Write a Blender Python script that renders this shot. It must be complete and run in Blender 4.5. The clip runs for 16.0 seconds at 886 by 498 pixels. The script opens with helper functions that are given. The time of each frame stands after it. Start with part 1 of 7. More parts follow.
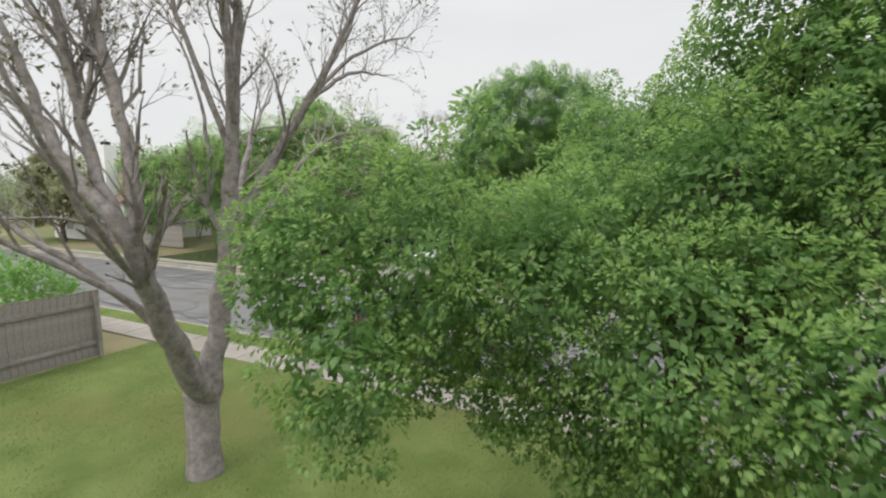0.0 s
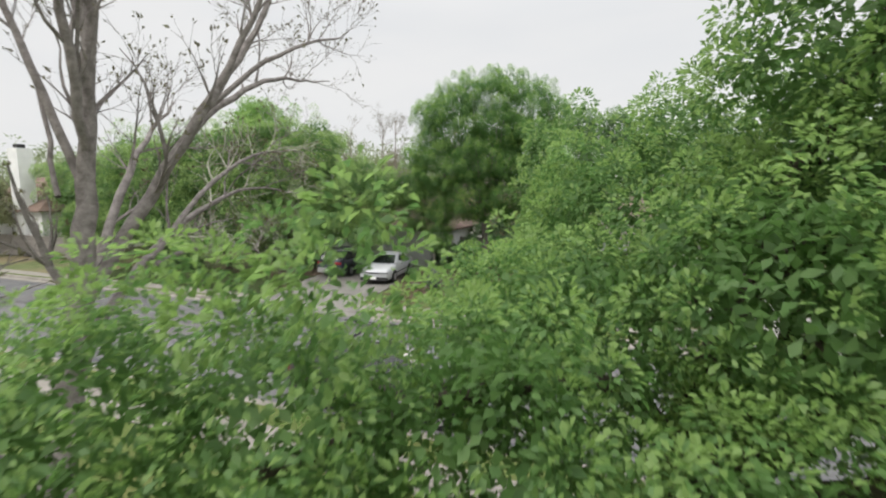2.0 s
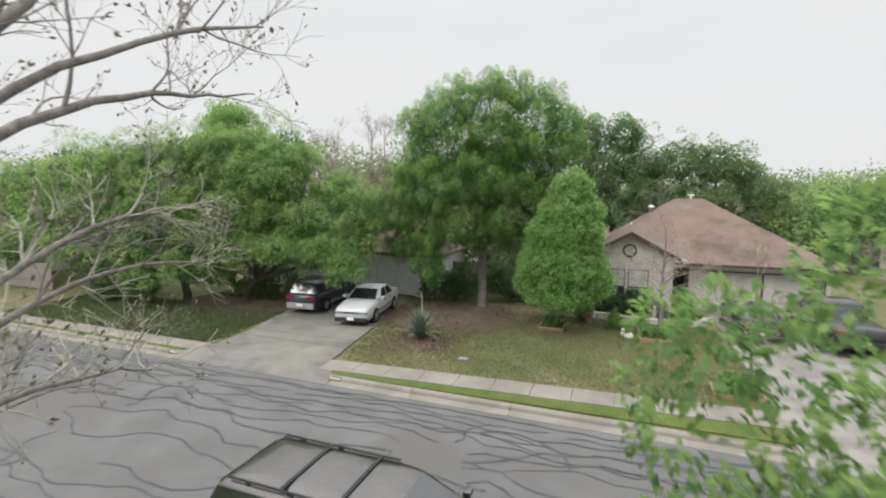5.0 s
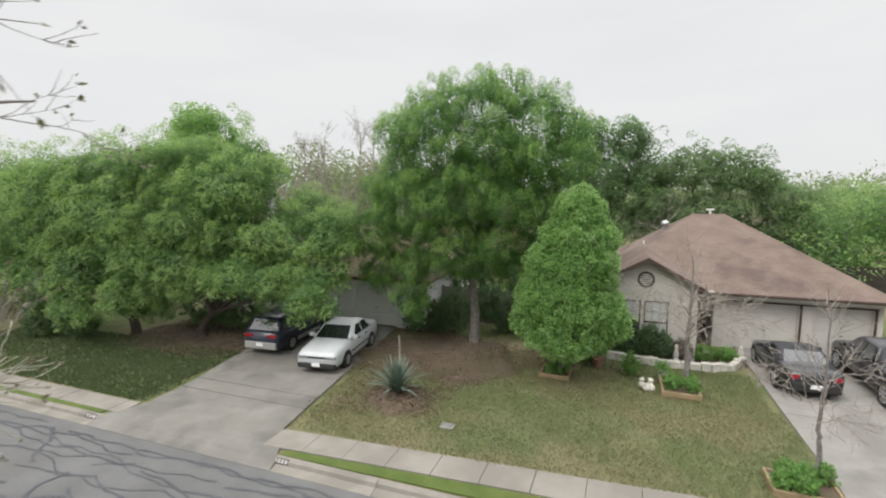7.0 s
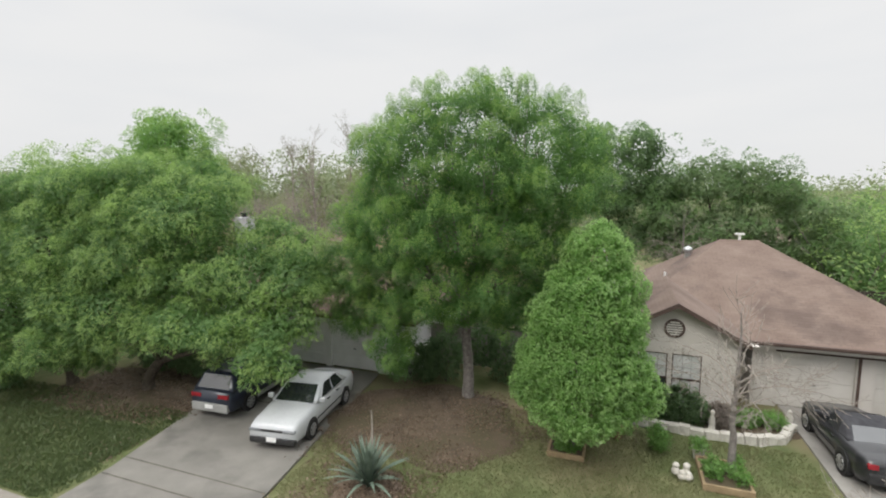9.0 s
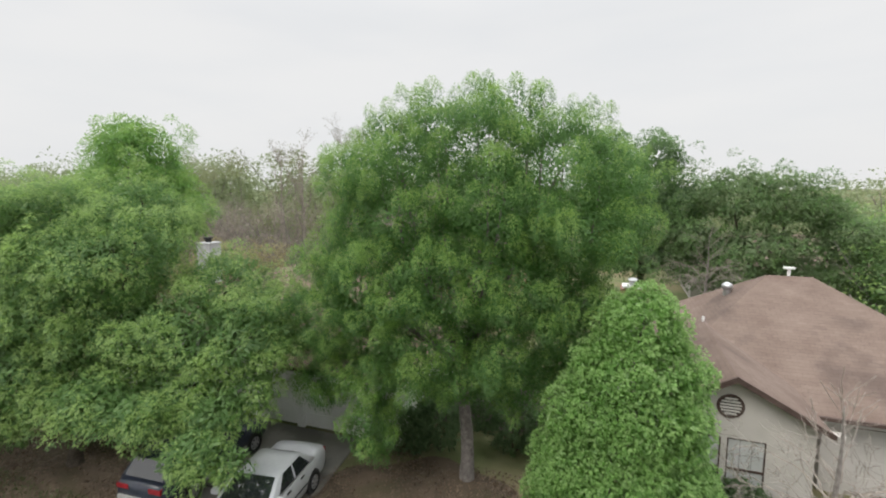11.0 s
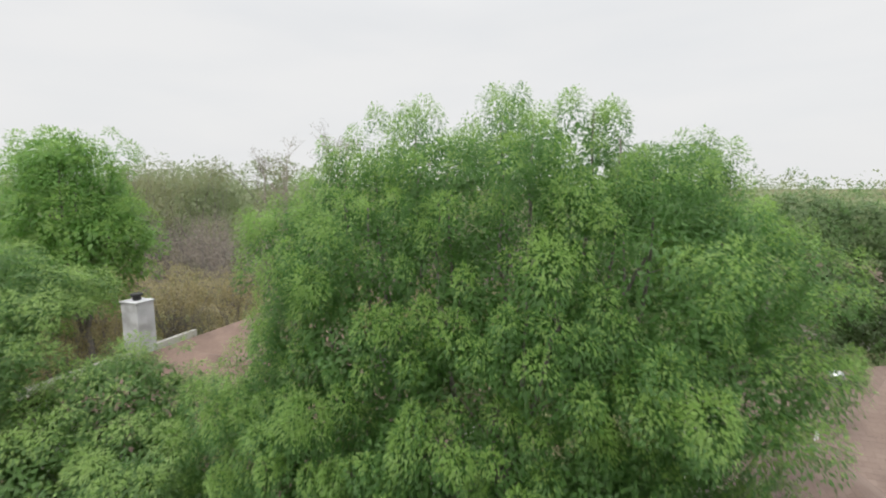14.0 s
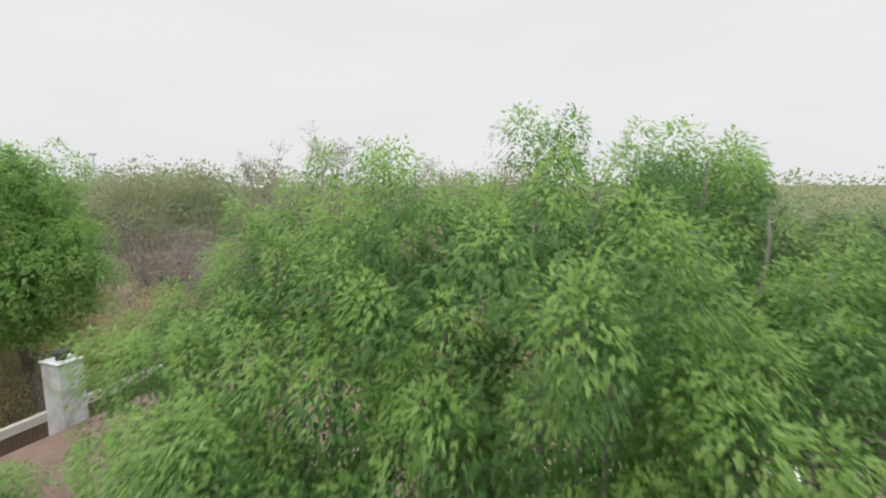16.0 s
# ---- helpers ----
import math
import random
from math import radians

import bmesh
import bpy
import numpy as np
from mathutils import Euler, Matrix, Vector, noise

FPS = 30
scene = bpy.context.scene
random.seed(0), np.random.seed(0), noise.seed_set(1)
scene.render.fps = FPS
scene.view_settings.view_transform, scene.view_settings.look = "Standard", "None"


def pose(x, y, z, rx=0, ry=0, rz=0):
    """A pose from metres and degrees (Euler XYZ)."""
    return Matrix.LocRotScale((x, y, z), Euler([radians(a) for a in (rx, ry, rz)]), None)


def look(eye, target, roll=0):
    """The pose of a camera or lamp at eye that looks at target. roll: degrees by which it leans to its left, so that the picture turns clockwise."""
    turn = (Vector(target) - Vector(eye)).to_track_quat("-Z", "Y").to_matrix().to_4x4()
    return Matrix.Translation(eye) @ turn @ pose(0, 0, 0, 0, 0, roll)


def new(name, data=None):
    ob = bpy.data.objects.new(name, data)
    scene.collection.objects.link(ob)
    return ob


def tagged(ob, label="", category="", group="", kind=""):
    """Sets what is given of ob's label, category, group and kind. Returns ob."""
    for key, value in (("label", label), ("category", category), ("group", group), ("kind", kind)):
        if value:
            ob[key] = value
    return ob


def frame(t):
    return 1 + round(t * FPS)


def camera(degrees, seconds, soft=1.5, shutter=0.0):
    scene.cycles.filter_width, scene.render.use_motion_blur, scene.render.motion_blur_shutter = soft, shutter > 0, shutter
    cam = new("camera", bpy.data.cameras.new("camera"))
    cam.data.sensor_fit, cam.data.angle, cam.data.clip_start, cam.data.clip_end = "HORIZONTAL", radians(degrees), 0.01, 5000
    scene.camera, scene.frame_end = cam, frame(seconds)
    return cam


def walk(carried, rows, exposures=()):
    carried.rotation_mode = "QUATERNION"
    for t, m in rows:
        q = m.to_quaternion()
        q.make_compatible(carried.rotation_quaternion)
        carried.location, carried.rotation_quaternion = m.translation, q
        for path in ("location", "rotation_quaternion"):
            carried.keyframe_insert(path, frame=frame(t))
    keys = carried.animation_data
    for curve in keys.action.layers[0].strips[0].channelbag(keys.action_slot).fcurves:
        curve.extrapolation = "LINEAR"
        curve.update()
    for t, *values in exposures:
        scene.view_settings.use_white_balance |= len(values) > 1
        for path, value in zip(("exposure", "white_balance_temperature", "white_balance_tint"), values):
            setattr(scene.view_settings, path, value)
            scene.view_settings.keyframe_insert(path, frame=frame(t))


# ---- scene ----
cam = camera(85.7, 16.0, soft=2.0, shutter=0.5)
METRES, EYE, TILT, LEAN, TURN = 26.0, 4.28, -7.0, 0.0, 26.5
ROWS = [
    (0.0, 0.0, 0.0, 0.0, 0.0, 0.0, 0.0),
    (0.5, 0.0031, 0.0167, 0.0078, -0.85, 0.04, 0.17),
    (1.0, 0.004, 0.0314, 0.0143, -3.19, -0.01, 0.46),
    (1.5, 0.0088, 0.0468, 0.0217, -4.56, -0.06, 0.67),
    (2.0, 0.0143, 0.0624, 0.0302, -4.74, -0.08, 0.7),
    (2.5, 0.0206, 0.0825, 0.0376, -4.93, -0.07, 0.54),
    (3.0, 0.0261, 0.1063, 0.0454, -5.05, -0.08, 0.44),
    (3.5, 0.026, 0.1311, 0.0558, -5.06, -0.12, 0.53),
    (4.0, 0.0255, 0.1546, 0.0688, -5.24, -0.15, 0.53),
    (6.5, 0.0576, 0.2985, 0.1183, -5.77, -0.01, 0.83),
    (7.0, 0.0667, 0.331, 0.1315, -5.77, 0.05, 0.91),
    (7.5, 0.0756, 0.3621, 0.1448, -5.8, 0.05, 0.95),
    (8.0, 0.0834, 0.3924, 0.1582, -5.82, 0.04, 0.96),
    (8.5, 0.0899, 0.4229, 0.172, -5.86, 0.03, 1.0),
    (9.0, 0.0963, 0.4541, 0.1863, -5.88, -0.01, 1.0),
    (11.5, 0.1222, 0.617, 0.256, -5.98, -0.18, 0.95),
    (12.0, 0.1258, 0.649, 0.2697, -5.98, -0.17, 0.95),
    (12.5, 0.1285, 0.6815, 0.2832, -6.01, -0.2, 0.91),
    (13.0, 0.1315, 0.7146, 0.2965, -6.02, -0.17, 0.96),
    (13.5, 0.1351, 0.7488, 0.3103, -6.03, -0.24, 0.93),
    (14.0, 0.1389, 0.7826, 0.3246, -6.0, -0.29, 0.91),
    (14.5, 0.1427, 0.8152, 0.3392, -5.95, -0.35, 0.86),
    (15.0, 0.1461, 0.8457, 0.3527, -5.97, -0.41, 0.89),
    (15.5, 0.1505, 0.8766, 0.3652, -5.99, -0.52, 0.92),
    (16.0, 0.1564, 0.9087, 0.378, -5.89, -0.68, 1.01),
]
walk(cam, [(t, pose(0, 0, EYE, TILT, LEAN, TURN) @ pose(METRES * x, METRES * y, METRES * z, 90 + pitch, roll, yaw)) for t, x, y, z, yaw, pitch, roll in ROWS])

# ---- world, sun, exposure ----
SUN_EL, SUN_ROT = 48.0, 207.0
world = bpy.data.worlds.new("overcast_sky")
scene.world = world
world.use_nodes = True
wn, wl = world.node_tree.nodes, world.node_tree.links
wn.clear()
w_out = wn.new("ShaderNodeOutputWorld")
w_bg = wn.new("ShaderNodeBackground")
w_sky = wn.new("ShaderNodeTexSky")
w_sky.sky_type = "NISHITA"
w_sky.sun_disc = False
w_sky.sun_elevation, w_sky.sun_rotation = radians(SUN_EL), radians(SUN_ROT)
w_sky.dust_density = 6.0
w_scale = wn.new("ShaderNodeVectorMath")
w_scale.operation = "SCALE"
w_scale.inputs["Scale"].default_value = 0.09
w_co = wn.new("ShaderNodeTexCoord")
w_map = wn.new("ShaderNodeMapping")
w_map.inputs["Scale"].default_value = (1.2, 1.2, 5.0)
w_noise = wn.new("ShaderNodeTexNoise")
w_noise.inputs["Scale"].default_value = 2.2
w_noise.inputs["Detail"].default_value = 5.0
w_ramp = wn.new("ShaderNodeValToRGB")
w_ramp.color_ramp.elements[0].position, w_ramp.color_ramp.elements[1].position = 0.30, 0.62
w_ramp.color_ramp.elements[0].color = (0.84, 0.85, 0.862, 1)
w_ramp.color_ramp.elements[1].color = (0.885, 0.885, 0.885, 1)
w_mix = wn.new("ShaderNodeMix")
w_mix.data_type = "RGBA"
w_mix.inputs["Factor"].default_value = 0.93
wl.new(w_co.outputs["Generated"], w_map.inputs["Vector"])
wl.new(w_map.outputs["Vector"], w_noise.inputs["Vector"])
wl.new(w_noise.outputs["Fac"], w_ramp.inputs["Fac"])
wl.new(w_sky.outputs["Color"], w_scale.inputs[0])
wl.new(w_scale.outputs["Vector"], w_mix.inputs["A"])
wl.new(w_ramp.outputs["Color"], w_mix.inputs["B"])
wl.new(w_mix.outputs["Result"], w_bg.inputs["Color"])
# an overcast sky is brightest overhead
w_sep = wn.new("ShaderNodeSeparateXYZ")
w_up = wn.new("ShaderNodeMapRange")
w_up.interpolation_type = "SMOOTHSTEP"
w_up.inputs["From Min"].default_value, w_up.inputs["From Max"].default_value = 0.30, 1.0
w_up.inputs["To Min"].default_value, w_up.inputs["To Max"].default_value = 1.0, 3.2
wl.new(w_co.outputs["Generated"], w_sep.inputs["Vector"])
wl.new(w_sep.outputs["Z"], w_up.inputs["Value"])
wl.new(w_up.outputs["Result"], w_bg.inputs["Strength"])
wl.new(w_bg.outputs["Background"], w_out.inputs["Surface"])

sun_data = bpy.data.lights.new("sun", "SUN")
sun_data.energy, sun_data.angle, sun_data.color = 1.5, radians(30), (1.0, 0.97, 0.92)
sun = new("sun", sun_data)
sun.matrix_world = look((-20, -40, 50), (0, 0, 0))


# ---- materials ----
def material(name, dark, light, scale=6.0, rough=0.8, metal=0.0, bump=0.0, fine=60.0, patch=None, patch_scale=0.35,
             patch_at=(0.5, 0.62), coords="Object", coat=0.0, spec=0.3):
    """A surface with colour variation at two scales, fine relief, and (patch) a third colour in large stains."""
    m = bpy.data.materials.new(name)
    m.use_nodes = True
    n, l = m.node_tree.nodes, m.node_tree.links
    b = n["Principled BSDF"]
    co = n.new("ShaderNodeTexCoord")
    big, small = n.new("ShaderNodeTexNoise"), n.new("ShaderNodeTexNoise")
    big.inputs["Scale"].default_value, big.inputs["Detail"].default_value = scale, 4
    small.inputs["Scale"].default_value, small.inputs["Detail"].default_value = fine, 3
    for t in (big, small):
        l.new(co.outputs[coords], t.inputs["Vector"])
    add = n.new("ShaderNodeMath")
    add.operation = "MULTIPLY_ADD"
    l.new(small.outputs["Fac"], add.inputs[0])
    add.inputs[1].default_value = 0.5
    l.new(big.outputs["Fac"], add.inputs[2])
    ramp = n.new("ShaderNodeValToRGB")
    ramp.color_ramp.elements[0].position, ramp.color_ramp.elements[1].position = 0.55, 0.95
    ramp.color_ramp.elements[0].color, ramp.color_ramp.elements[1].color = (*dark, 1), (*light, 1)
    l.new(add.outputs[0], ramp.inputs["Fac"])
    last = ramp.outputs["Color"]
    if patch:
        p = n.new("ShaderNodeTexNoise")
        p.inputs["Scale"].default_value, p.inputs["Detail"].default_value = patch_scale, 5
        l.new(co.outputs[coords], p.inputs["Vector"])
        pr = n.new("ShaderNodeValToRGB")
        pr.color_ramp.elements[0].position, pr.color_ramp.elements[1].position = patch_at
        l.new(p.outputs["Fac"], pr.inputs["Fac"])
        mix = n.new("ShaderNodeMix")
        mix.data_type = "RGBA"
        l.new(pr.outputs["Color"], mix.inputs["Factor"])
        l.new(last, mix.inputs["A"])
        mix.inputs["B"].default_value = (*patch, 1)
        last = mix.outputs["Result"]
    l.new(last, b.inputs["Base Color"])
    b.inputs["Roughness"].default_value, b.inputs["Metallic"].default_value = rough, metal
    b.inputs["Coat Weight"].default_value = coat
    b.inputs["Specular IOR Level"].default_value = spec
    if bump:
        bm_ = n.new("ShaderNodeBump")
        bm_.inputs["Strength"].default_value, bm_.inputs["Distance"].default_value = bump, 0.02
        l.new(add.outputs[0], bm_.inputs["Height"])
        l.new(bm_.outputs["Normal"], b.inputs["Normal"])
    return m


def leaf_material(name, dark, light, tint, through_light=0.3, rough=0.5):
    """Leaves: each island its own green, broad drifts of a second green, light passing through."""
    dark, light = [tuple(a + (b - a) * k for a, b in zip(dark, light)) for k in (0.18, 0.82)]
    m = bpy.data.materials.new(name)
    m.use_nodes = True
    n, l = m.node_tree.nodes, m.node_tree.links
    b, out = n["Principled BSDF"], n["Material Output"]
    geo, co = n.new("ShaderNodeNewGeometry"), n.new("ShaderNodeTexCoord")
    ramp = n.new("ShaderNodeValToRGB")
    ramp.color_ramp.elements[0].color, ramp.color_ramp.elements[1].color = (*dark, 1), (*light, 1)
    l.new(geo.outputs["Random Per Island"], ramp.inputs["Fac"])
    drift = n.new("ShaderNodeTexNoise")
    drift.inputs["Scale"].default_value, drift.inputs["Detail"].default_value = 0.9, 3
    l.new(co.outputs["Object"], drift.inputs["Vector"])
    dr = n.new("ShaderNodeValToRGB")
    dr.color_ramp.elements[0].position, dr.color_ramp.elements[1].position = 0.42, 0.66
    dr.color_ramp.elements[1].color = (0.75, 0.75, 0.75, 1)
    l.new(drift.outputs["Fac"], dr.inputs["Fac"])
    mix = n.new("ShaderNodeMix")
    mix.data_type = "RGBA"
    l.new(dr.outputs["Color"], mix.inputs["Factor"])
    l.new(ramp.outputs["Color"], mix.inputs["A"])
    mix.inputs["B"].default_value = (*tint, 1)
    l.new(mix.outputs["Result"], b.inputs["Base Color"])
    b.inputs["Roughness"].default_value = rough
    b.inputs["Specular IOR Level"].default_value = 0.55
    tr = n.new("ShaderNodeBsdfTranslucent")
    l.new(mix.outputs["Result"], tr.inputs["Color"])
    sh = n.new("ShaderNodeMixShader")
    sh.inputs["Fac"].default_value = through_light
    l.new(b.outputs["BSDF"], sh.inputs[1])
    l.new(tr.outputs["BSDF"], sh.inputs[2])
    l.new(sh.outputs["Shader"], out.inputs["Surface"])
    return m


def shingle_material(name, c1, c2):
    """Asphalt shingles: staggered tabs in courses, streaked by weather."""
    m = material(name, c1, c2, scale=0.8, rough=0.92, bump=0.0, fine=25, patch=(c1[0] * 0.8, c1[1] * 0.82, c1[2] * 0.85), patch_scale=0.5)
    n, l = m.node_tree.nodes, m.node_tree.links
    b = n["Principled BSDF"]
    uv = n.new("ShaderNodeUVMap")
    br = n.new("ShaderNodeTexBrick")
    br.inputs["Scale"].default_value = 1.0
    br.inputs["Brick Width"].default_value, br.inputs["Row Height"].default_value = 0.32, 0.145
    br.inputs["Mortar Size"].default_value = 0.006
    br.inputs["Color1"].default_value, br.inputs["Color2"].default_value, br.inputs["Mortar"].default_value = (1, 1, 1, 1), (0.86, 0.84, 0.83, 1), (0.62, 0.6, 0.6, 1)
    l.new(uv.outputs["UV"], br.inputs["Vector"])
    mul = n.new("ShaderNodeMix")
    mul.data_type, mul.blend_type = "RGBA", "MULTIPLY"
    mul.inputs["Factor"].default_value = 0.8
    src = b.inputs["Base Color"].links[0].from_socket
    l.new(src, mul.inputs["A"])
    l.new(br.outputs["Color"], mul.inputs["B"])
    l.new(mul.outputs["Result"], b.inputs["Base Color"])
    bp = n.new("ShaderNodeBump")
    bp.inputs["Strength"].default_value, bp.inputs["Distance"].default_value = 0.6, 0.01
    l.new(br.outputs["Color"], bp.inputs["Height"])
    l.new(bp.outputs["Normal"], b.inputs["Normal"])
    return m


def glass_material(name, tint, rough=0.08, coat=0.0):
    return material(name, tint, tuple(min(1, c * 1.5 + 0.01) for c in tint), scale=1.5, rough=rough, fine=9, spec=1.0, coat=coat)


GRASS = material("lawn_grass", (0.092, 0.116, 0.048), (0.150, 0.168, 0.080), scale=1.6, rough=0.95, bump=0.8, fine=55, patch=(0.195, 0.165, 0.100), patch_scale=0.2, patch_at=(0.42, 0.64), spec=0.1)
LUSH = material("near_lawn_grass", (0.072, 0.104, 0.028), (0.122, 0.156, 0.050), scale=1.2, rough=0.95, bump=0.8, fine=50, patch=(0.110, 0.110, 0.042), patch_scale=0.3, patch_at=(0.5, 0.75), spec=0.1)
ASPHALT = material("worn_asphalt", (0.118, 0.117, 0.116), (0.158, 0.157, 0.155), scale=0.7, rough=0.92, bump=0.5, fine=90, patch=(0.132, 0.126, 0.121), patch_scale=0.25, spec=0.2)
SEAL = material("crack_sealant", (0.058, 0.061, 0.068), (0.098, 0.101, 0.108), scale=3, rough=0.6, bump=0.2)
CONCRETE = material("concrete", (0.165, 0.157, 0.142), (0.225, 0.214, 0.194), scale=1.0, rough=0.9, bump=0.35, fine=70, patch=(0.140, 0.134, 0.122), patch_scale=0.6)
CONCRETE_PALE = material("pale_drive_concrete", (0.215, 0.205, 0.188), (0.285, 0.272, 0.25), scale=1.0, rough=0.9, bump=0.35, fine=70, patch=(0.19, 0.18, 0.165), patch_scale=0.6)
WALK = material("pale_concrete", (0.205, 0.187, 0.163), (0.275, 0.253, 0.223), scale=1.3, rough=0.9, bump=0.3, fine=70, patch=(0.20, 0.185, 0.16), patch_scale=0.7)
JOINT = material("dark_joint", (0.07, 0.065, 0.055), (0.12, 0.11, 0.09), scale=4, rough=0.95)
MULCH = material("leaf_mulch", (0.075, 0.055, 0.038), (0.16, 0.12, 0.088), scale=7, rough=0.95, bump=1.0, fine=40)
SOIL = material("bare_soil", (0.067, 0.050, 0.034), (0.120, 0.091, 0.063), scale=2.2, rough=0.95, bump=0.9, fine=30, patch=(0.075, 0.062, 0.036), patch_scale=0.5)
BARK = material("grey_bark", (0.135, 0.120, 0.110), (0.275, 0.250, 0.235), scale=9, rough=0.95, bump=1.0, fine=45)
BARK_DARK = material("dark_bark", (0.055, 0.045, 0.035), (0.12, 0.10, 0.08), scale=9, rough=0.95, bump=1.0, fine=45)
BARK_PALE = material("pale_bark", (0.20, 0.175, 0.15), (0.36, 0.32, 0.285), scale=9, rough=0.95, bump=0.7, fine=45)
BARK_LICHEN = material("lichen_covered_bark", (0.26, 0.255, 0.20), (0.43, 0.425, 0.35), scale=9, rough=0.95, bump=0.7, fine=45)
STONE_WALL = material("pale_stone_wall", (0.465, 0.440, 0.406), (0.505, 0.478, 0.444), scale=2.0, rough=0.9, bump=0.12, fine=40)
PAINT = material("cream_paint", (0.45, 0.43, 0.395), (0.52, 0.50, 0.465), scale=1.5, rough=0.7, fine=30)
WHITE = material("white_paint", (0.72, 0.72, 0.71), (0.80, 0.80, 0.79), scale=2, rough=0.6, fine=30)
CHIMNEY = material("painted_chimney", (0.40, 0.41, 0.42), (0.52, 0.53, 0.54), scale=2.2, rough=0.8, bump=0.3, fine=22, patch=(0.34, 0.34, 0.34), patch_scale=1.4)
TRIM = material("brown_trim", (0.055, 0.036, 0.030), (0.09, 0.062, 0.052), scale=4, rough=0.7)
SHINGLE = shingle_material("red_brown_shingles", (0.158, 0.116, 0.096), (0.214, 0.164, 0.138))
SHINGLE_B = shingle_material("tan_brown_shingles", (0.17, 0.118, 0.094), (0.225, 0.162, 0.13))
FENCE = material("weathered_cedar", (0.195, 0.175, 0.160), (0.325, 0.298, 0.275), scale=3, rough=0.95, bump=0.5, fine=35)
FENCE_DARK = material("dark_fence", (0.045, 0.04, 0.035), (0.09, 0.08, 0.07), scale=3, rough=0.95, bump=0.5)
FENCE_BROWN = material("brown_fence", (0.095, 0.066, 0.048), (0.150, 0.108, 0.080), scale=3, rough=0.95, bump=0.5)
BRICK_RED = material("red_brick", (0.20, 0.10, 0.075), (0.32, 0.17, 0.13), scale=5, rough=0.9, bump=0.5)
GLASS = glass_material("window_glass", (0.028, 0.034, 0.038))
SCREEN = material("window_screen", (0.03, 0.04, 0.036), (0.05, 0.06, 0.055), scale=3, rough=0.6)
BLIND = material("pale_blind", (0.42, 0.43, 0.42), (0.52, 0.53, 0.52), scale=3, rough=0.6)
DARK = material("dark_interior", (0.012, 0.012, 0.012), (0.03, 0.028, 0.026), scale=3, rough=0.9)
METAL = material("galvanised_metal", (0.42, 0.43, 0.44), (0.58, 0.59, 0.60), scale=5, rough=0.35, metal=0.8)
TIMBER = material("planter_timber", (0.21, 0.155, 0.09), (0.32, 0.24, 0.145), scale=4, rough=0.85, bump=0.4)
LIMESTONE = material("white_limestone", (0.42, 0.40, 0.355), (0.60, 0.575, 0.52), scale=3, rough=0.9, bump=0.6, fine=25)
TYRE = material("tyre_rubber", (0.014, 0.014, 0.014), (0.03, 0.03, 0.03), scale=8, rough=0.85)
RIM = material("wheel_alloy", (0.40, 0.40, 0.41), (0.55, 0.55, 0.56), scale=6, rough=0.4, metal=0.7)
CAR_WHITE = material("white_car_paint", (0.46, 0.475, 0.49), (0.53, 0.545, 0.56), scale=1.2, rough=0.35, coat=0.5, fine=12)
CAR_BROWN = material("grey_brown_car_paint", (0.118, 0.110, 0.106), (0.152, 0.143, 0.138), scale=1.2, rough=0.3, metal=0.85, coat=0.9, fine=12)
CAR_BLUE = material("dark_blue_car_paint", (0.016, 0.020, 0.034), (0.03, 0.036, 0.055), scale=1.2, rough=0.32, coat=0.6, fine=12)
CAR_BLACK = material("black_car_paint", (0.014, 0.015, 0.017), (0.03, 0.031, 0.034), scale=1.2, rough=0.3, coat=0.6, fine=12)
CAR_SILVER = material("grey_cladding", (0.26, 0.26, 0.25), (0.34, 0.34, 0.33), scale=2, rough=0.5)
CAR_GLASS = glass_material("car_glass", (0.016, 0.019, 0.021), 0.04, 1.0)
CLOTH = material("black_canvas", (0.03, 0.03, 0.034), (0.055, 0.055, 0.06), scale=6, rough=0.9)
RED = material("red_lens", (0.20, 0.014, 0.020), (0.29, 0.022, 0.030), scale=6, rough=0.25)
LENS = material("clear_lens", (0.17, 0.18, 0.19), (0.28, 0.29, 0.30), scale=8, rough=0.15)
PLASTIC = material("black_plastic", (0.02, 0.02, 0.021), (0.04, 0.04, 0.04), scale=8, rough=0.6)
AGAVE = material("agave_leaf", (0.085, 0.120, 0.090), (0.165, 0.210, 0.160), scale=3, rough=0.6)

OAK_LEAF = leaf_material("oak_leaf", (0.09, 0.19, 0.06), (0.195, 0.335, 0.1), (0.15, 0.285, 0.078), 0.58)
ASH_LEAF = leaf_material("ash_leaf", (0.072, 0.175, 0.055), (0.162, 0.305, 0.078), (0.128, 0.258, 0.068), 0.58)
PEAR_LEAF = leaf_material("pear_leaf", (0.13, 0.285, 0.07), (0.27, 0.455, 0.13), (0.195, 0.365, 0.092), 0.55, 0.36)
ELM_LEAF = leaf_material("elm_leaf", (0.098, 0.198, 0.07), (0.208, 0.34, 0.112), (0.168, 0.292, 0.094), 0.58)
DARK_LEAF = leaf_material("live_oak_leaf", (0.095, 0.17, 0.085), (0.195, 0.295, 0.13), (0.16, 0.255, 0.105), 0.58)
# distance haze painted into the leaf: lighter, less saturated green
HAZED_LEAF = leaf_material("hazed_far_leaf", (0.185, 0.240, 0.120), (0.290, 0.350, 0.180), (0.260, 0.295, 0.160), 0.5)
DRY_LEAF = leaf_material("thicket_leaf", (0.235, 0.198, 0.172), (0.35, 0.3, 0.262), (0.285, 0.25, 0.21), 0.5)
OCHRE_LEAF = leaf_material("brush_leaf", (0.27, 0.225, 0.12), (0.4, 0.335, 0.18), (0.33, 0.295, 0.15), 0.5)
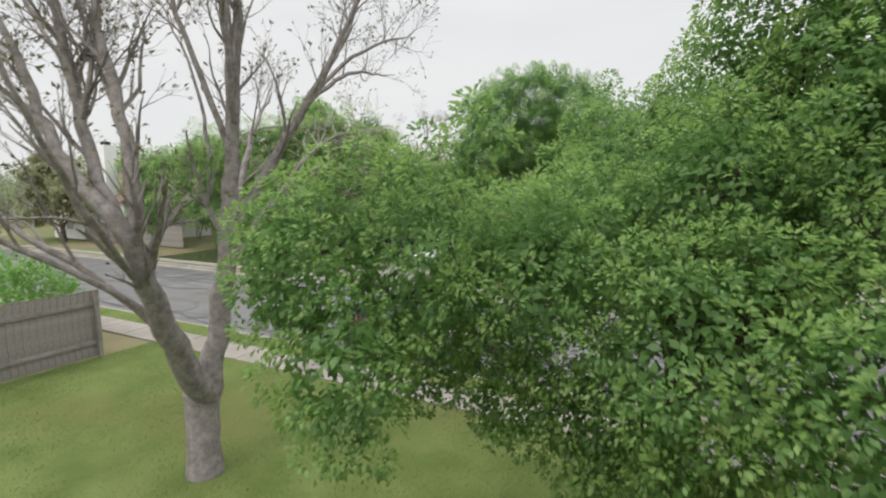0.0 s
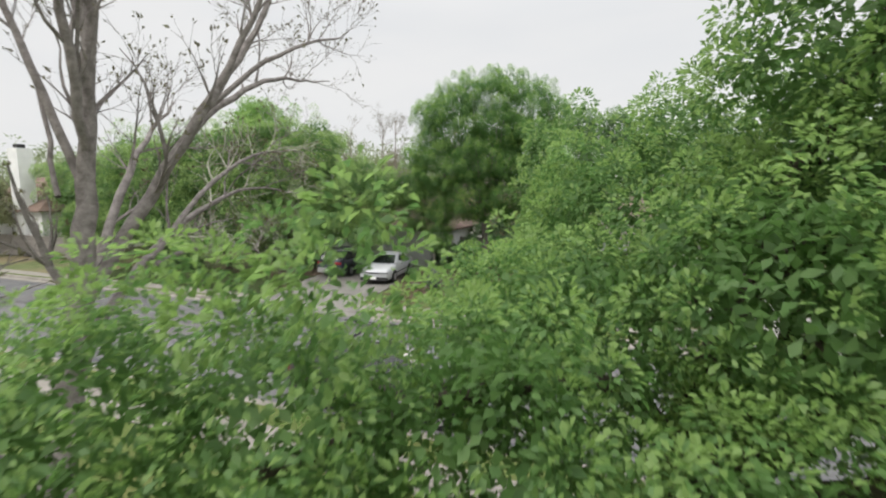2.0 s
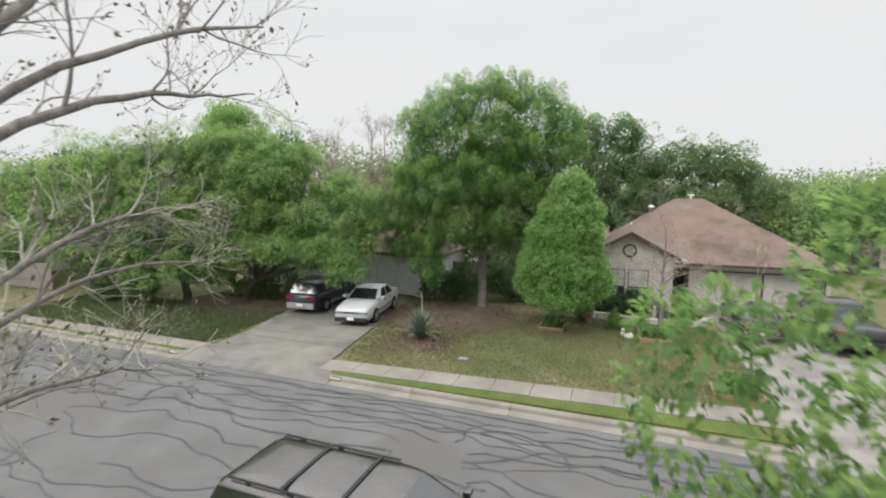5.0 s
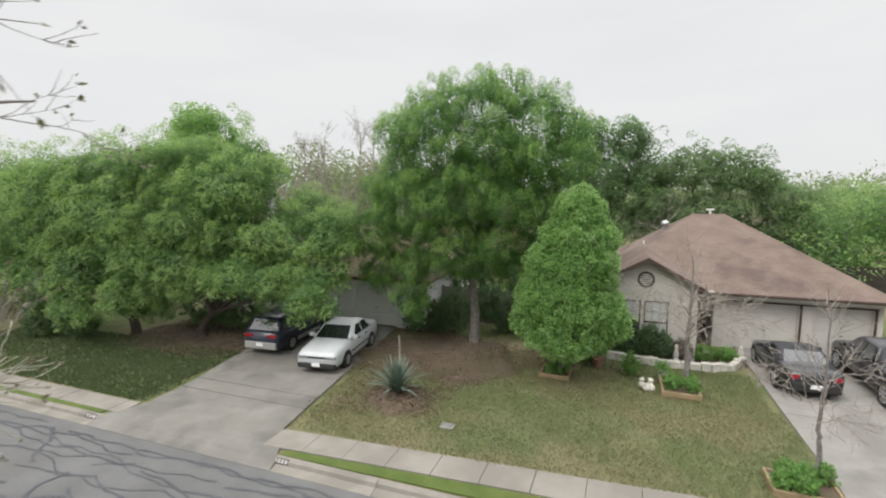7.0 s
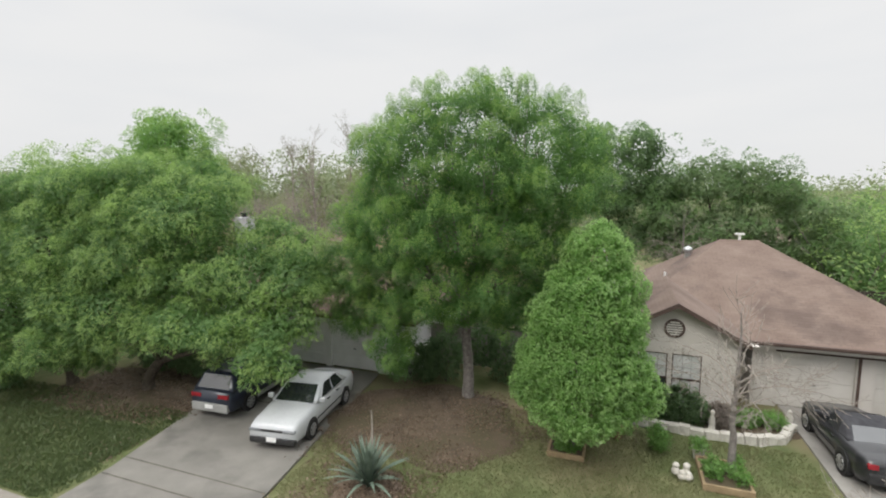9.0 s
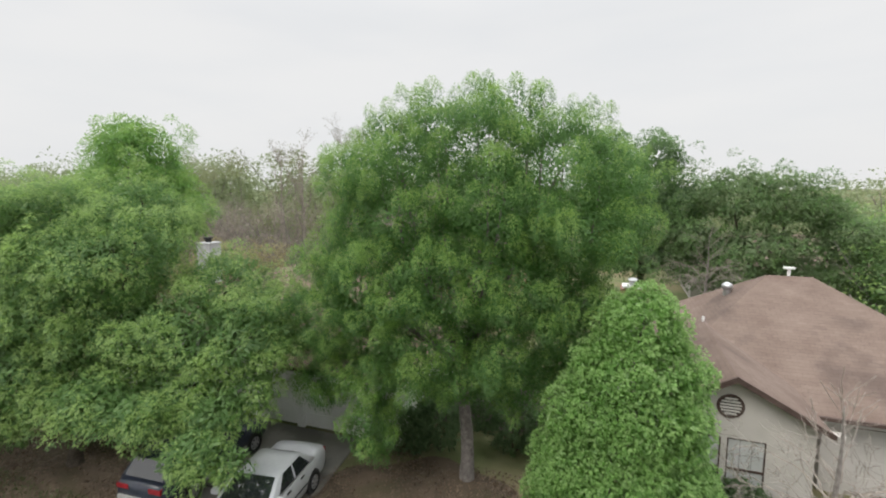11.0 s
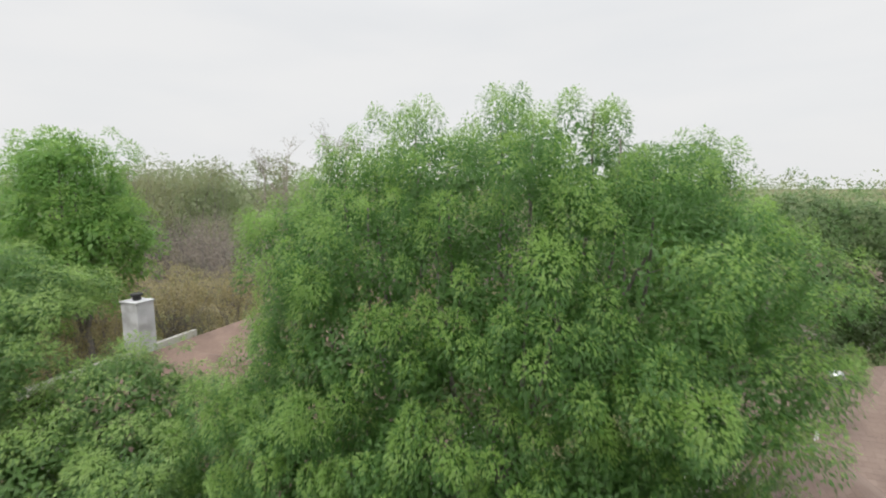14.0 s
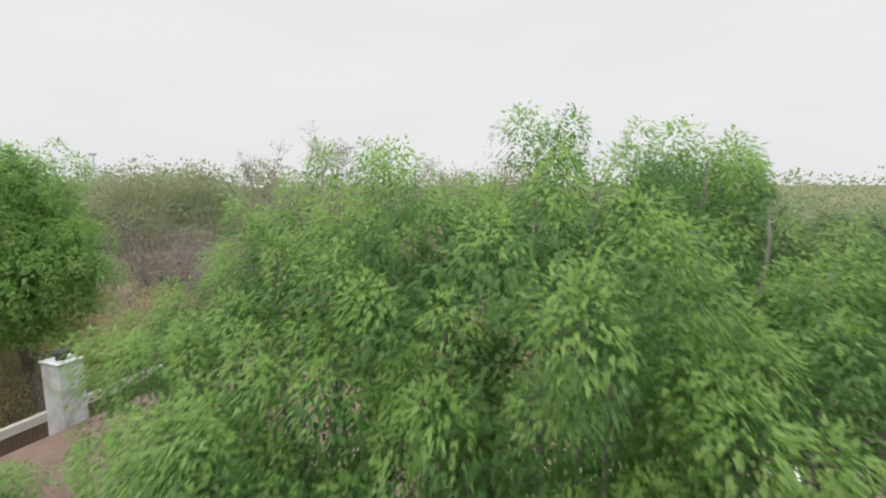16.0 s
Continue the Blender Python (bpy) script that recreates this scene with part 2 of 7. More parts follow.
GREY_LEAF = leaf_material("grey_green_leaf", (0.128, 0.205, 0.098), (0.232, 0.325, 0.15), (0.195, 0.27, 0.122), 0.58)
BRUSH_TIP = leaf_material("brush_tip", (0.32, 0.285, 0.13), (0.45, 0.405, 0.2), (0.38, 0.35, 0.165), 0.5)
OLIVE_LEAF = leaf_material("olive_leaf", (0.185, 0.200, 0.105), (0.290, 0.300, 0.155), (0.240, 0.270, 0.130), 0.4)
# crest leaves: new-growth green, lightened further to paint in light from above
LIT_YOUNG_ASH = leaf_material("lit_young_ash_leaf", (0.178, 0.33, 0.085), (0.322, 0.478, 0.132), (0.262, 0.412, 0.099), 0.6)
LIT_YOUNG_OAK = leaf_material("lit_young_oak_leaf", (0.186, 0.318, 0.091), (0.318, 0.46, 0.146), (0.26, 0.40, 0.11), 0.6)
LIT_YOUNG_ELM = leaf_material("lit_young_elm_leaf", (0.225, 0.365, 0.112), (0.38, 0.515, 0.175), (0.31, 0.45, 0.132), 0.6)
# palest of the young leaves: whitish glints on the pear painted into their colour
LIT_YOUNG_PEAR = leaf_material("lit_young_pear_leaf", (0.245, 0.43, 0.13), (0.42, 0.6, 0.24), (0.32, 0.5, 0.17), 0.6, 0.32)
BUD = leaf_material("bud_leaf", (0.10, 0.085, 0.05), (0.19, 0.20, 0.09), (0.15, 0.12, 0.08), 0.2)
# deep green blades, darkened further to paint the shade under the elms
SHADED_DEEP_BLADE = leaf_material("shaded_deep_grass_blade", (0.068, 0.105, 0.038), (0.138, 0.180, 0.070), (0.115, 0.158, 0.058), 0.3)
GRASS_BLADE = leaf_material("grass_blade", (0.150, 0.180, 0.075), (0.285, 0.300, 0.145), (0.265, 0.245, 0.135), 0.5)
LUSH_BLADE = leaf_material("near_grass_blade", (0.150, 0.205, 0.065), (0.250, 0.300, 0.110), (0.205, 0.255, 0.085), 0.5)
LITTER = leaf_material("dry_leaf", (0.10, 0.062, 0.040), (0.26, 0.19, 0.13), (0.15, 0.11, 0.08), 0.15)


# ---- builders ----
def mesh_object(name, verts, faces, mat, parent=None, label="", smooth=False, uv=None):
    me = bpy.data.meshes.new(name)
    me.from_pydata([tuple(v) for v in verts], [], faces)
    if smooth:
        me.shade_smooth()
    me.materials.append(mat)
    ob = new(name, me)
    if parent:
        ob.parent = parent
    if label:
        tagged(ob, label)
    return ob


def part(name, bm, mat, parent=None, label="", smooth=False):
    me = bpy.data.meshes.new(name)
    bmesh.ops.recalc_face_normals(bm, faces=bm.faces[:])
    bm.to_mesh(me)
    bm.free()
    if smooth:
        me.shade_smooth()
    me.materials.append(mat)
    ob = new(name, me)
    if parent:
        ob.parent = parent
    if label:
        tagged(ob, label)
    return ob


def thing(name, at, label, category, group="", kind="", turn=0):
    ob = new(name)
    ob.empty_display_size = 0.2
    ob.matrix_world = pose(*at, 0, 0, turn)
    return tagged(ob, label, category, group, kind)


def box(bm, x0, x1, y0, y1, z0, z1, bevel=0.0):
    r = bmesh.ops.create_cube(bm, size=1, matrix=Matrix.Translation(((x0 + x1) / 2, (y0 + y1) / 2, (z0 + z1) / 2)) @ Matrix.Diagonal((abs(x1 - x0), abs(y1 - y0), abs(z1 - z0), 1)))
    if bevel:
        edges = list({e for v in r["verts"] for e in v.link_edges})
        bmesh.ops.bevel(bm, geom=edges, offset=bevel, segments=2, affect="EDGES", profile=0.6)
    return bm


def block(name, x0, x1, y0, y1, z0, z1, mat, parent=None, bevel=0.01, label=""):
    return part(name, box(bmesh.new(), x0, x1, y0, y1, z0, z1, bevel), mat, parent, label)


def cylinder(name, r, depth, m, mat, parent=None, seg=20, r2=None, label="", bevel=0.0):
    bm = bmesh.new()
    bmesh.ops.create_cone(bm, cap_ends=True, segments=seg, radius1=r, radius2=r if r2 is None else r2, depth=depth, matrix=m)
    if bevel:
        bmesh.ops.bevel(bm, geom=[e for e in bm.edges if len(e.link_faces) == 2 and e.calc_face_angle() > 1.0], offset=bevel, segments=2, affect="EDGES")
    return part(name, bm, mat, parent, label, smooth=False)


def tubes(paths, seg=6):
    """Tapered tubes along polylines: each path is a list of (point, radius). Returns verts, faces."""
    verts, faces = [], []
    for path in paths:
        pts = [Vector(p) for p, _ in path]
        n0 = len(verts)
        k = seg if path[0][1] > 0.03 else 4 if path[0][1] > 0.012 else 3
        ref = Vector((0.31, 0.87, 0.38))
        for i, (p, r) in enumerate(path):
            d = (pts[min(i + 1, len(pts) - 1)] - pts[max(i - 1, 0)]).normalized()
            a = d.cross(ref)
            if a.length < 0.1:
                a = d.cross(Vector((1, 0, 0)))
            a.normalize()
            b = d.cross(a)
            for j in range(k):
                w = 2 * math.pi * j / k
                verts.append(Vector(p) + (a * math.cos(w) + b * math.sin(w)) * r)
        for i in range(len(path) - 1):
            for j in range(k):
                q = n0 + i * k
                faces.append((q + j, q + (j + 1) % k, q + k + (j + 1) % k, q + k + j))
        faces.append(tuple(range(n0 + (len(path) - 1) * k, n0 + len(path) * k)))
    return verts, faces


def smooth_path(ctrl, radii, steps=4, wob=0.03, rng=random):
    """A wavering curve through control points with a radius at each."""
    out = []
    pts = [Vector(c) for c in ctrl]
    for i in range(len(pts) - 1):
        p0, p1, p2, p3 = pts[max(i - 1, 0)], pts[i], pts[i + 1], pts[min(i + 2, len(pts) - 1)]
        for s in range(steps):
            t = s / steps
            p = 0.5 * ((2 * p1) + (p2 - p0) * t + (2 * p0 - 5 * p1 + 4 * p2 - p3) * t * t + (3 * p1 - p0 - 3 * p2 + p3) * t ** 3)
            r = radii[i] + (radii[i + 1] - radii[i]) * t
            w = wob if i or s else 0
            out.append((p + Vector((rng.uniform(-w, w), rng.uniform(-w, w), rng.uniform(-w, w))), r))
    out.append((pts[-1], radii[-1]))
    return out


def branch_off(path, count, length, rng, up=0.35, level=1, out=None, spread=0.9, tips=None, start=0.3, thin=0.55, wob=0.16):
    """Side shoots along a path, again branched; collects tube paths, and the tips."""
    out = [] if out is None else out
    for _ in range(count):
        f = start + (1 - start) * rng.random() ** 0.8
        i = min(int(f * (len(path) - 1)), len(path) - 2)
        p, r = path[i]
        d = (path[i + 1][0] - p).normalized()
        side = Vector((rng.gauss(0, 1), rng.gauss(0, 1), rng.gauss(0, 1)))
        side = (side - d * side.dot(d)).normalized()
        way = (d * (1 - 0.4 * spread) + side * spread * rng.uniform(0.6, 1.0) + Vector((0, 0, up))).normalized()
        ln = length * rng.uniform(0.55, 1.15) * (1.1 - 0.5 * f)
        n = 6
        q, pts, rad = Vector(p), [], max(r * thin, 0.004)
        for s in range(n + 1):
            pts.append((q.copy(), max(rad * (1 - s / n * 0.8), 0.0022)))
            way = (way + Vector((rng.gauss(0, wob), rng.gauss(0, wob), rng.gauss(0, wob) + up * 0.12))).normalized()
            q = q + way * (ln / n)
        out.append(pts)
        if tips is not None:
            tips.append((pts[-1][0], way.copy()))
        if level > 0:
            branch_off(pts, max(3, int(count * 0.7)), length * 0.5, rng, up, level - 1, out, spread, tips, 0.2, thin, wob)
    return out


def unit(n, rs):
    v = rs.normal(size=(n, 3))
    return v / np.linalg.norm(v, axis=1)[:, None]


def leaf_mesh(name, base, way, length, width, rs, fold=0.25, lobed=False, facing=None, slim=False, stray=0.55):
    """One mesh of many loose leaves: base points, directions, length and width of each; a folded blade, broad towards the tip if lobed, three-cornered if slim."""
    n = len(base)
    side = np.cross(way, unit(n, rs) if facing is None else facing + unit(n, rs) * stray)
    side /= np.linalg.norm(side, axis=1)[:, None] + 1e-9
    nor = np.cross(side, way)
    L, W = length[:, None], width[:, None]
    wide = 0.62 if lobed else 0.45
    vs = [base, base + way * L * wide + side * W * 0.5 + nor * W * fold, base + way * L - nor * L * 0.12, base + way * L * wide - side * W * 0.5 + nor * W * fold]
    k = 4
    if slim:
        k, broad = 3, np.where(rs.rand(n) < 0.5, 0.2, 0.55)[:, None]
        vs = [base + way * L * broad + side * W * 0.5, base + way * L - nor * L * 0.1, base + way * L * (broad - 0.2) - side * W * 0.5]
    verts = np.stack(vs, axis=1).reshape(-1, 3)
    faces = np.arange(n * k).reshape(-1, k)
    me = bpy.data.meshes.new(name)
    me.vertices.add(len(verts))
    me.vertices.foreach_set("co", verts.astype(np.float32).ravel())
    me.loops.add(faces.size)
    me.loops.foreach_set("vertex_index", faces.astype(np.int32).ravel())
    me.polygons.add(len(faces))
    me.polygons.foreach_set("loop_start", np.arange(0, faces.size, k, dtype=np.int32))
    me.update(calc_edges=True)
    return me


def crown(name, lobes, tufts, per, tuft, leaf, mat, parent, seed, droop=0.2, lobed=False, fill=0.35, lump=0.16, label="", spray=0.0, loose=0.3, group_of=38, young=None, inner=0.86, tip=0.62):
    """Foliage over a set of lumpy lobes (x, y, z, rx, ry, rz): tufts of leaves, gathered into domed sprays with gaps between, leaning outwards."""
    rs = np.random.RandomState(seed)
    lb = np.array(lobes, float)
    area = (lb[:, 3] * lb[:, 4] + lb[:, 4] * lb[:, 5] + lb[:, 3] * lb[:, 5])

    def on_skin(n, depth, top=1.0):
        pick = rs.choice(len(lb), size=n, p=area / area.sum())
        d = unit(n, rs)
        ph = rs.uniform(0, 6.28, size=(len(lb), 3))[pick]
        bumps = 1 + lump * (np.sin(d[:, 0] * 5.3 + ph[:, 0]) + np.sin(d[:, 1] * 6.1 + ph[:, 1]) + np.sin(d[:, 2] * 5.7 + ph[:, 2])) / 1.8
        pos = lb[pick, :3] + d * ((top - depth * rs.rand(n) ** 1.5) * bumps)[:, None] * lb[pick, 3:]
        inside = np.zeros(n, bool)
        for i, q in enumerate(lb):
            inside |= (np.linalg.norm((pos - q[:3]) / q[3:], axis=1) < 0.66) & (pick != i)
        keep = ~inside | (rs.rand(n) < 0.12)
        return pos[keep], d[keep]
    if spray:
        cpos, cdir = on_skin(max(20, int(tufts * (1 - loose) / group_of * 1.5)), 0.18)
        m = max(10, int(tufts * (1 - loose) / group_of))
        cpos, cdir = cpos[:m], cdir[:m]
        own = np.repeat(np.arange(len(cpos)), group_of)
        size_s = rs.uniform(0.65, 1.35, len(cpos))[own] * spray
        u = unit(len(own), rs)
        up = cdir[own] + np.array([0, 0, 0.7])
        up /= np.linalg.norm(up, axis=1)[:, None]
        side = np.sum(u * up, axis=1)
        u = u + up * (np.abs(side) - side)[:, None]
        pos_s = cpos[own] + (u - up * 0.35) * (size_s * rs.uniform(0.55, 1.0, len(own)))[:, None]
        lpos, ldir = on_skin(int(tufts * loose * 1.6) + 10, fill, inner)
        q = int(tufts * loose)
        outer = len(pos_s)
        pos, d = np.concatenate([pos_s, lpos[:q]]), np.concatenate([u * 0.8 + up * 0.4, ldir[:q]])
        shoot = np.concatenate([np.sum(u * up, axis=1) + rs.normal(size=len(u)) * 0.2 > tip, np.zeros(q, bool)])[:len(pos)]
    else:
        pos, d = on_skin(int(tufts * 1.6), fill)
        pos, d = pos[:tufts], d[:tufts]
        shoot, outer = np.zeros(len(pos), bool), len(pos)
    face = d / (np.linalg.norm(d, axis=1)[:, None] + 1e-9) + np.array([0, 0, 0.45])
    axis = d + np.array([0, 0, 0.25]) + unit(len(pos), rs) * 0.45
    axis /= np.linalg.norm(axis, axis=1)[:, None]
    n = len(pos) * per
    c, a = np.repeat(pos, per, axis=0), np.repeat(axis, per, axis=0)
    size = np.repeat(rs.uniform(0.75, 1.3, len(pos)) * np.where(np.arange(len(pos)) < outer, 1.0, 1.45 if inner < 0.85 else 1.25 if inner < 0.9 else 1.0), per)
    along = rs.rand(n)
    base = c + a * ((along - 0.6) * tuft * 1.8)[:, None] + unit(n, rs) * (rs.rand(n) ** 0.5 * tuft * 0.55)[:, None]
    way = a * 0.55 + unit(n, rs) * 0.75 - np.array([0, 0, 1.0]) * (droop * rs.uniform(0.4, 1.6, n))[:, None]
    way /= np.linalg.norm(way, axis=1)[:, None]
    length = leaf[0] * rs.uniform(0.7, 1.25, n) * size
    me = leaf_mesh(name, base, way, length, leaf[1] * rs.uniform(0.75, 1.2, n) * size, rs, lobed=lobed, facing=np.repeat(face, per, axis=0))
    me.materials.append(mat)
    if young:
        me.materials.append(young)
        quads = len(me.polygons) // n
        me.polygons.foreach_set("material_index", np.repeat(shoot, per * quads).astype(np.int32))
    ob = new(name, me)
    ob.parent = parent
    if label:
        tagged(ob, label)
    return ob


def plume_crown(name, lobes, mat, young, parent, seed, gap=0.42, size=0.36, tall=1.25, per=150, leaf=(0.09, 0.028), droop=0.7, rise=0.75, lump=0.16, fill=0.5, fill_leaf=1.3, lit_share=0.35, proud=0.12, lobed=False, upright=0.5, ragged=0.25, slim=True, inset=(0.80, 1.0), thin=0.2, swell=0.0, wave=1.2):
    """Foliage as separate plumes: domes of overlapping leaves that hang from their crests, standing proud of a looser,
    older mass within. The paler crest colour is part new growth, part painted top light.
    """
    rs = np.random.RandomState(seed)
    lb = np.array(lobes, float)
    area = lb[:, 3] * lb[:, 4] + lb[:, 4] * lb[:, 5] + lb[:, 3] * lb[:, 5]
    ph = rs.uniform(0, 6.28, size=(len(lb), 3))

    def skin(n, inset, cut, least=0.0):
        share = area * (lb[:, 3] > least)
        pick = rs.choice(len(lb), size=n, p=share / share.sum())
        d = unit(n, rs)
        q = ph[pick]
        bumps = 1 + lump * (np.sin(d[:, 0] * 5.3 + q[:, 0]) + np.sin(d[:, 1] * 6.1 + q[:, 1]) + np.sin(d[:, 2] * 5.7 + q[:, 2])) / 1.8
        pos = lb[pick, :3] + d * (bumps * inset)[:, None] * lb[pick, 3:]
        nor = d / lb[pick, 3:]
        nor /= np.linalg.norm(nor, axis=1)[:, None]
        inside = np.zeros(n, bool)
        for i, o in enumerate(lb):
            inside |= (np.linalg.norm((pos - o[:3]) / o[3:], axis=1) < cut) & (pick != i)
        return pos[~inside], nor[~inside], lb[pick[~inside], 3]
    # plumes kept apart from one another
    tries = int(area.sum() * 8 / gap ** 2) + 200
    cand, cnor, crad = skin(tries, rs.uniform(inset[0], inset[1], tries), inset[0] - 0.06)
    kept, cells = [], {}
    for i, p in enumerate(cand):
        k = tuple((p // gap).astype(int))
        near = [j for a in (-1, 0, 1) for b in (-1, 0, 1) for c in (-1, 0, 1) for j in cells.get((k[0] + a, k[1] + b, k[2] + c), ())]
        if all(((cand[j] - p) ** 2).sum() > gap * gap for j in near):
            kept.append(i)
            cells.setdefault(k, []).append(i)
    kept = [i for i in kept if rs.rand() > thin]
    c, nr, heft = cand[kept], cnor[kept], np.clip(crad[kept] - 0.3, 0, 1)
    # boughs: broad swells stand forward, the hollows between them thin out
    turn = unit(7, rs) * (6.283 / wave)
    form = np.sin(c @ turn.T + rs.uniform(0, 6.28, 7)).sum(axis=1) / 2.6
    if swell:
        keep = rs.rand(len(c)) > np.clip(-0.25 - form, 0, 1) * 0.8
        c, nr, form, heft = c[keep], nr[keep], form[keep], heft[keep]
        c = c + (nr * 0.7 + np.array([0, 0, 0.5])) * ((np.clip(form, -1.3, 1.3) - 0.35) * swell * heft)[:, None]
    m = len(c)
    axis = nr * (1 - rise * 0.55) + np.array([0, 0, rise]) + unit(m, rs) * 0.18
    axis /= np.linalg.norm(axis, axis=1)[:, None]
    big = size * rs.uniform(0.5, 1.0, m) ** 0.8 * rs.uniform(0.85, 1.5, m)
    lush = 0.5 + 0.32 * np.clip(form, -1.5, 1.5) + rs.uniform(-0.3, 0.3, m) if swell else rs.rand(m)
    count = np.maximum(12, per * (big / size) ** 2 * rs.uniform(0.7, 1.15, m)).astype(int)
    own = np.repeat(np.arange(m), count)
    n = len(own)
    a = axis[own]
    u = unit(n, rs)
    along = np.sum(u * a, axis=1)
    u = u + a * (np.where(along < -0.35, -2 * along, 0.0))[:, None]
    along = np.sum(u * a, axis=1)
    rad = big[own] * rs.uniform(0.55, 1.0, n) ** 0.7
    wav = 1 + ragged * np.sin(np.arctan2(u[:, 1], u[:, 0]) * 3 + own * 1.7)
    flat = u - a * along[:, None]
    pos = c[own] + a * (big[own] * (proud - 0.25))[:, None] + a * (along * rad * tall)[:, None] + flat * (rad * wav)[:, None]
    away = flat / (np.linalg.norm(flat, axis=1)[:, None] + 1e-6)
    sin = np.sqrt(np.clip(1 - along ** 2, 0, 1))[:, None]
    way = u * upright + away * sin * 0.55 - np.array([0, 0, 1.0]) * (droop * sin * rs.uniform(0.5, 1.4, n)[:, None]) + unit(n, rs) * 0.33
    way /= np.linalg.norm(way, axis=1)[:, None]
    face = u + np.array([0, 0, 0.35])
    sz = rs.uniform(0.75, 1.2, n)
    length, width = leaf[0] * sz * rs.uniform(0.85, 1.15, n), leaf[1] * sz
    # crests and forward swells take the paler colour, as if lit from above
    bright = (along + rs.normal(size=n) * 0.25 + (lush[own] - 0.5) * 1.1) > (1 - 1.6 * lit_share)
    # the older leaves within, all left in the darker colour
    k = int(n * fill)
    ip, inr, _ = skin(k, inset[0] * (0.72 + 0.26 * rs.rand(k) ** 0.6), inset[0] * 0.7, min(0.45, lb[:, 3].max() * 0.6))
    k = len(ip)
    iw = unit(k, rs) * 0.8 + inr * 0.3 - np.array([0, 0, droop * 0.7])
    iw /= np.linalg.norm(iw, axis=1)[:, None]
    me = leaf_mesh(name, np.concatenate([pos, ip]), np.concatenate([way, iw]), np.concatenate([length, leaf[0] * fill_leaf * rs.uniform(0.8, 1.3, k)]),
                   np.concatenate([width, leaf[1] * fill_leaf * rs.uniform(0.8, 1.3, k)]), rs, lobed=lobed, facing=np.concatenate([face, inr + np.array([0, 0, 0.4])]), slim=slim, stray=0.34)
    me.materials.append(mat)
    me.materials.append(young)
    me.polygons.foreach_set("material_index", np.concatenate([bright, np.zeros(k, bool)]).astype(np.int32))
    ob = new(name, me)
    ob.parent = parent
    return ob


# ---- ground, road, pavements ----
KERB_N, KERB_F, ROAD_Z = 10.0, 17.85, -0.15


def strip_grid(name, xs, ys, z_of, mat, label, category, kind="structure", thick=None):
    verts = [(x, y, z_of(x, y)) for y in ys for x in xs]
    n = len(xs)
    faces = [(j * n + i, j * n + i + 1, (j + 1) * n + i + 1, (j + 1) * n + i) for j in range(len(ys) - 1) for i in range(n - 1)]
    return tagged(mesh_object(name, verts, faces, mat), label, category, "", kind)


def ground_z(x, y):
    if KERB_N - 0.02 < y < KERB_F + 0.02:
        return -0.30
    z = 0.03 * noise.noise(Vector((x * 0.25, y * 0.25, 0)))
    return z - 0.035 if -60 < x < 60 and -20 < y < 60 else -0.06


gx = [-3000, -1200, -500, -250, -130] + [x * 1.5 for x in range(-50, 28)] + [60, 130, 250, 500, 1200, 3000]
gy = [-3000, -1000, -300, -100, -40] + [-20 + 1.5 * i for i in range(20)] + [KERB_N - 0.03, KERB_N, KERB_F, KERB_F + 0.03] + [18.5 + 1.5 * i for i in range(30)] + [75, 100, 160, 300, 700, 1500, 3000]
ground = strip_grid("ground", gx, gy, ground_z, GRASS, "patchy green and straw coloured lawn grass", "lawn")


def slab(name, outline, z0, z1, mat, label, category, parent=None, kind="structure"):
    """A flat slab of the given outline, with a slightly eased edge."""
    bm = bmesh.new()
    vs = [bm.verts.new((x, y, z1)) for x, y in outline]
    f = bm.faces.new(vs)
    r = bmesh.ops.extrude_face_region(bm, geom=[f])
    for v in r["geom"]:
        if isinstance(v, bmesh.types.BMVert):
            v.co.z = z0
    ob = part(name, bm, mat, parent)
    return tagged(ob, label, category, "", kind) if category else ob


road = slab("road", [(-200, KERB_N), (120, KERB_N), (120, KERB_F), (-200, KERB_F)], -0.29, ROAD_Z, ASPHALT, "worn grey asphalt street with dark sealed cracks", "road")
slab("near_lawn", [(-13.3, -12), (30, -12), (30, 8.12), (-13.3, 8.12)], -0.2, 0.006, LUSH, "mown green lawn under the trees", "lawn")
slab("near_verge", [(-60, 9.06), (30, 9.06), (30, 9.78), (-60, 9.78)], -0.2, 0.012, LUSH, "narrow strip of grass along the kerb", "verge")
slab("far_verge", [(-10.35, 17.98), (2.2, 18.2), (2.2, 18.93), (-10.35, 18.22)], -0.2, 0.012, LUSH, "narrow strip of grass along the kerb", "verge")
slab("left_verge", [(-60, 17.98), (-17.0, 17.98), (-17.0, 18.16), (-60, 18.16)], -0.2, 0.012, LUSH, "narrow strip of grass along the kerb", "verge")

kerb_near = tagged(new("kerb_near"), "pale concrete kerb with a gutter beside the street", "kerb", "", "structure")
kerb_far = tagged(new("kerb_far"), "pale concrete kerb with a gutter beside the street", "kerb", "", "structure")


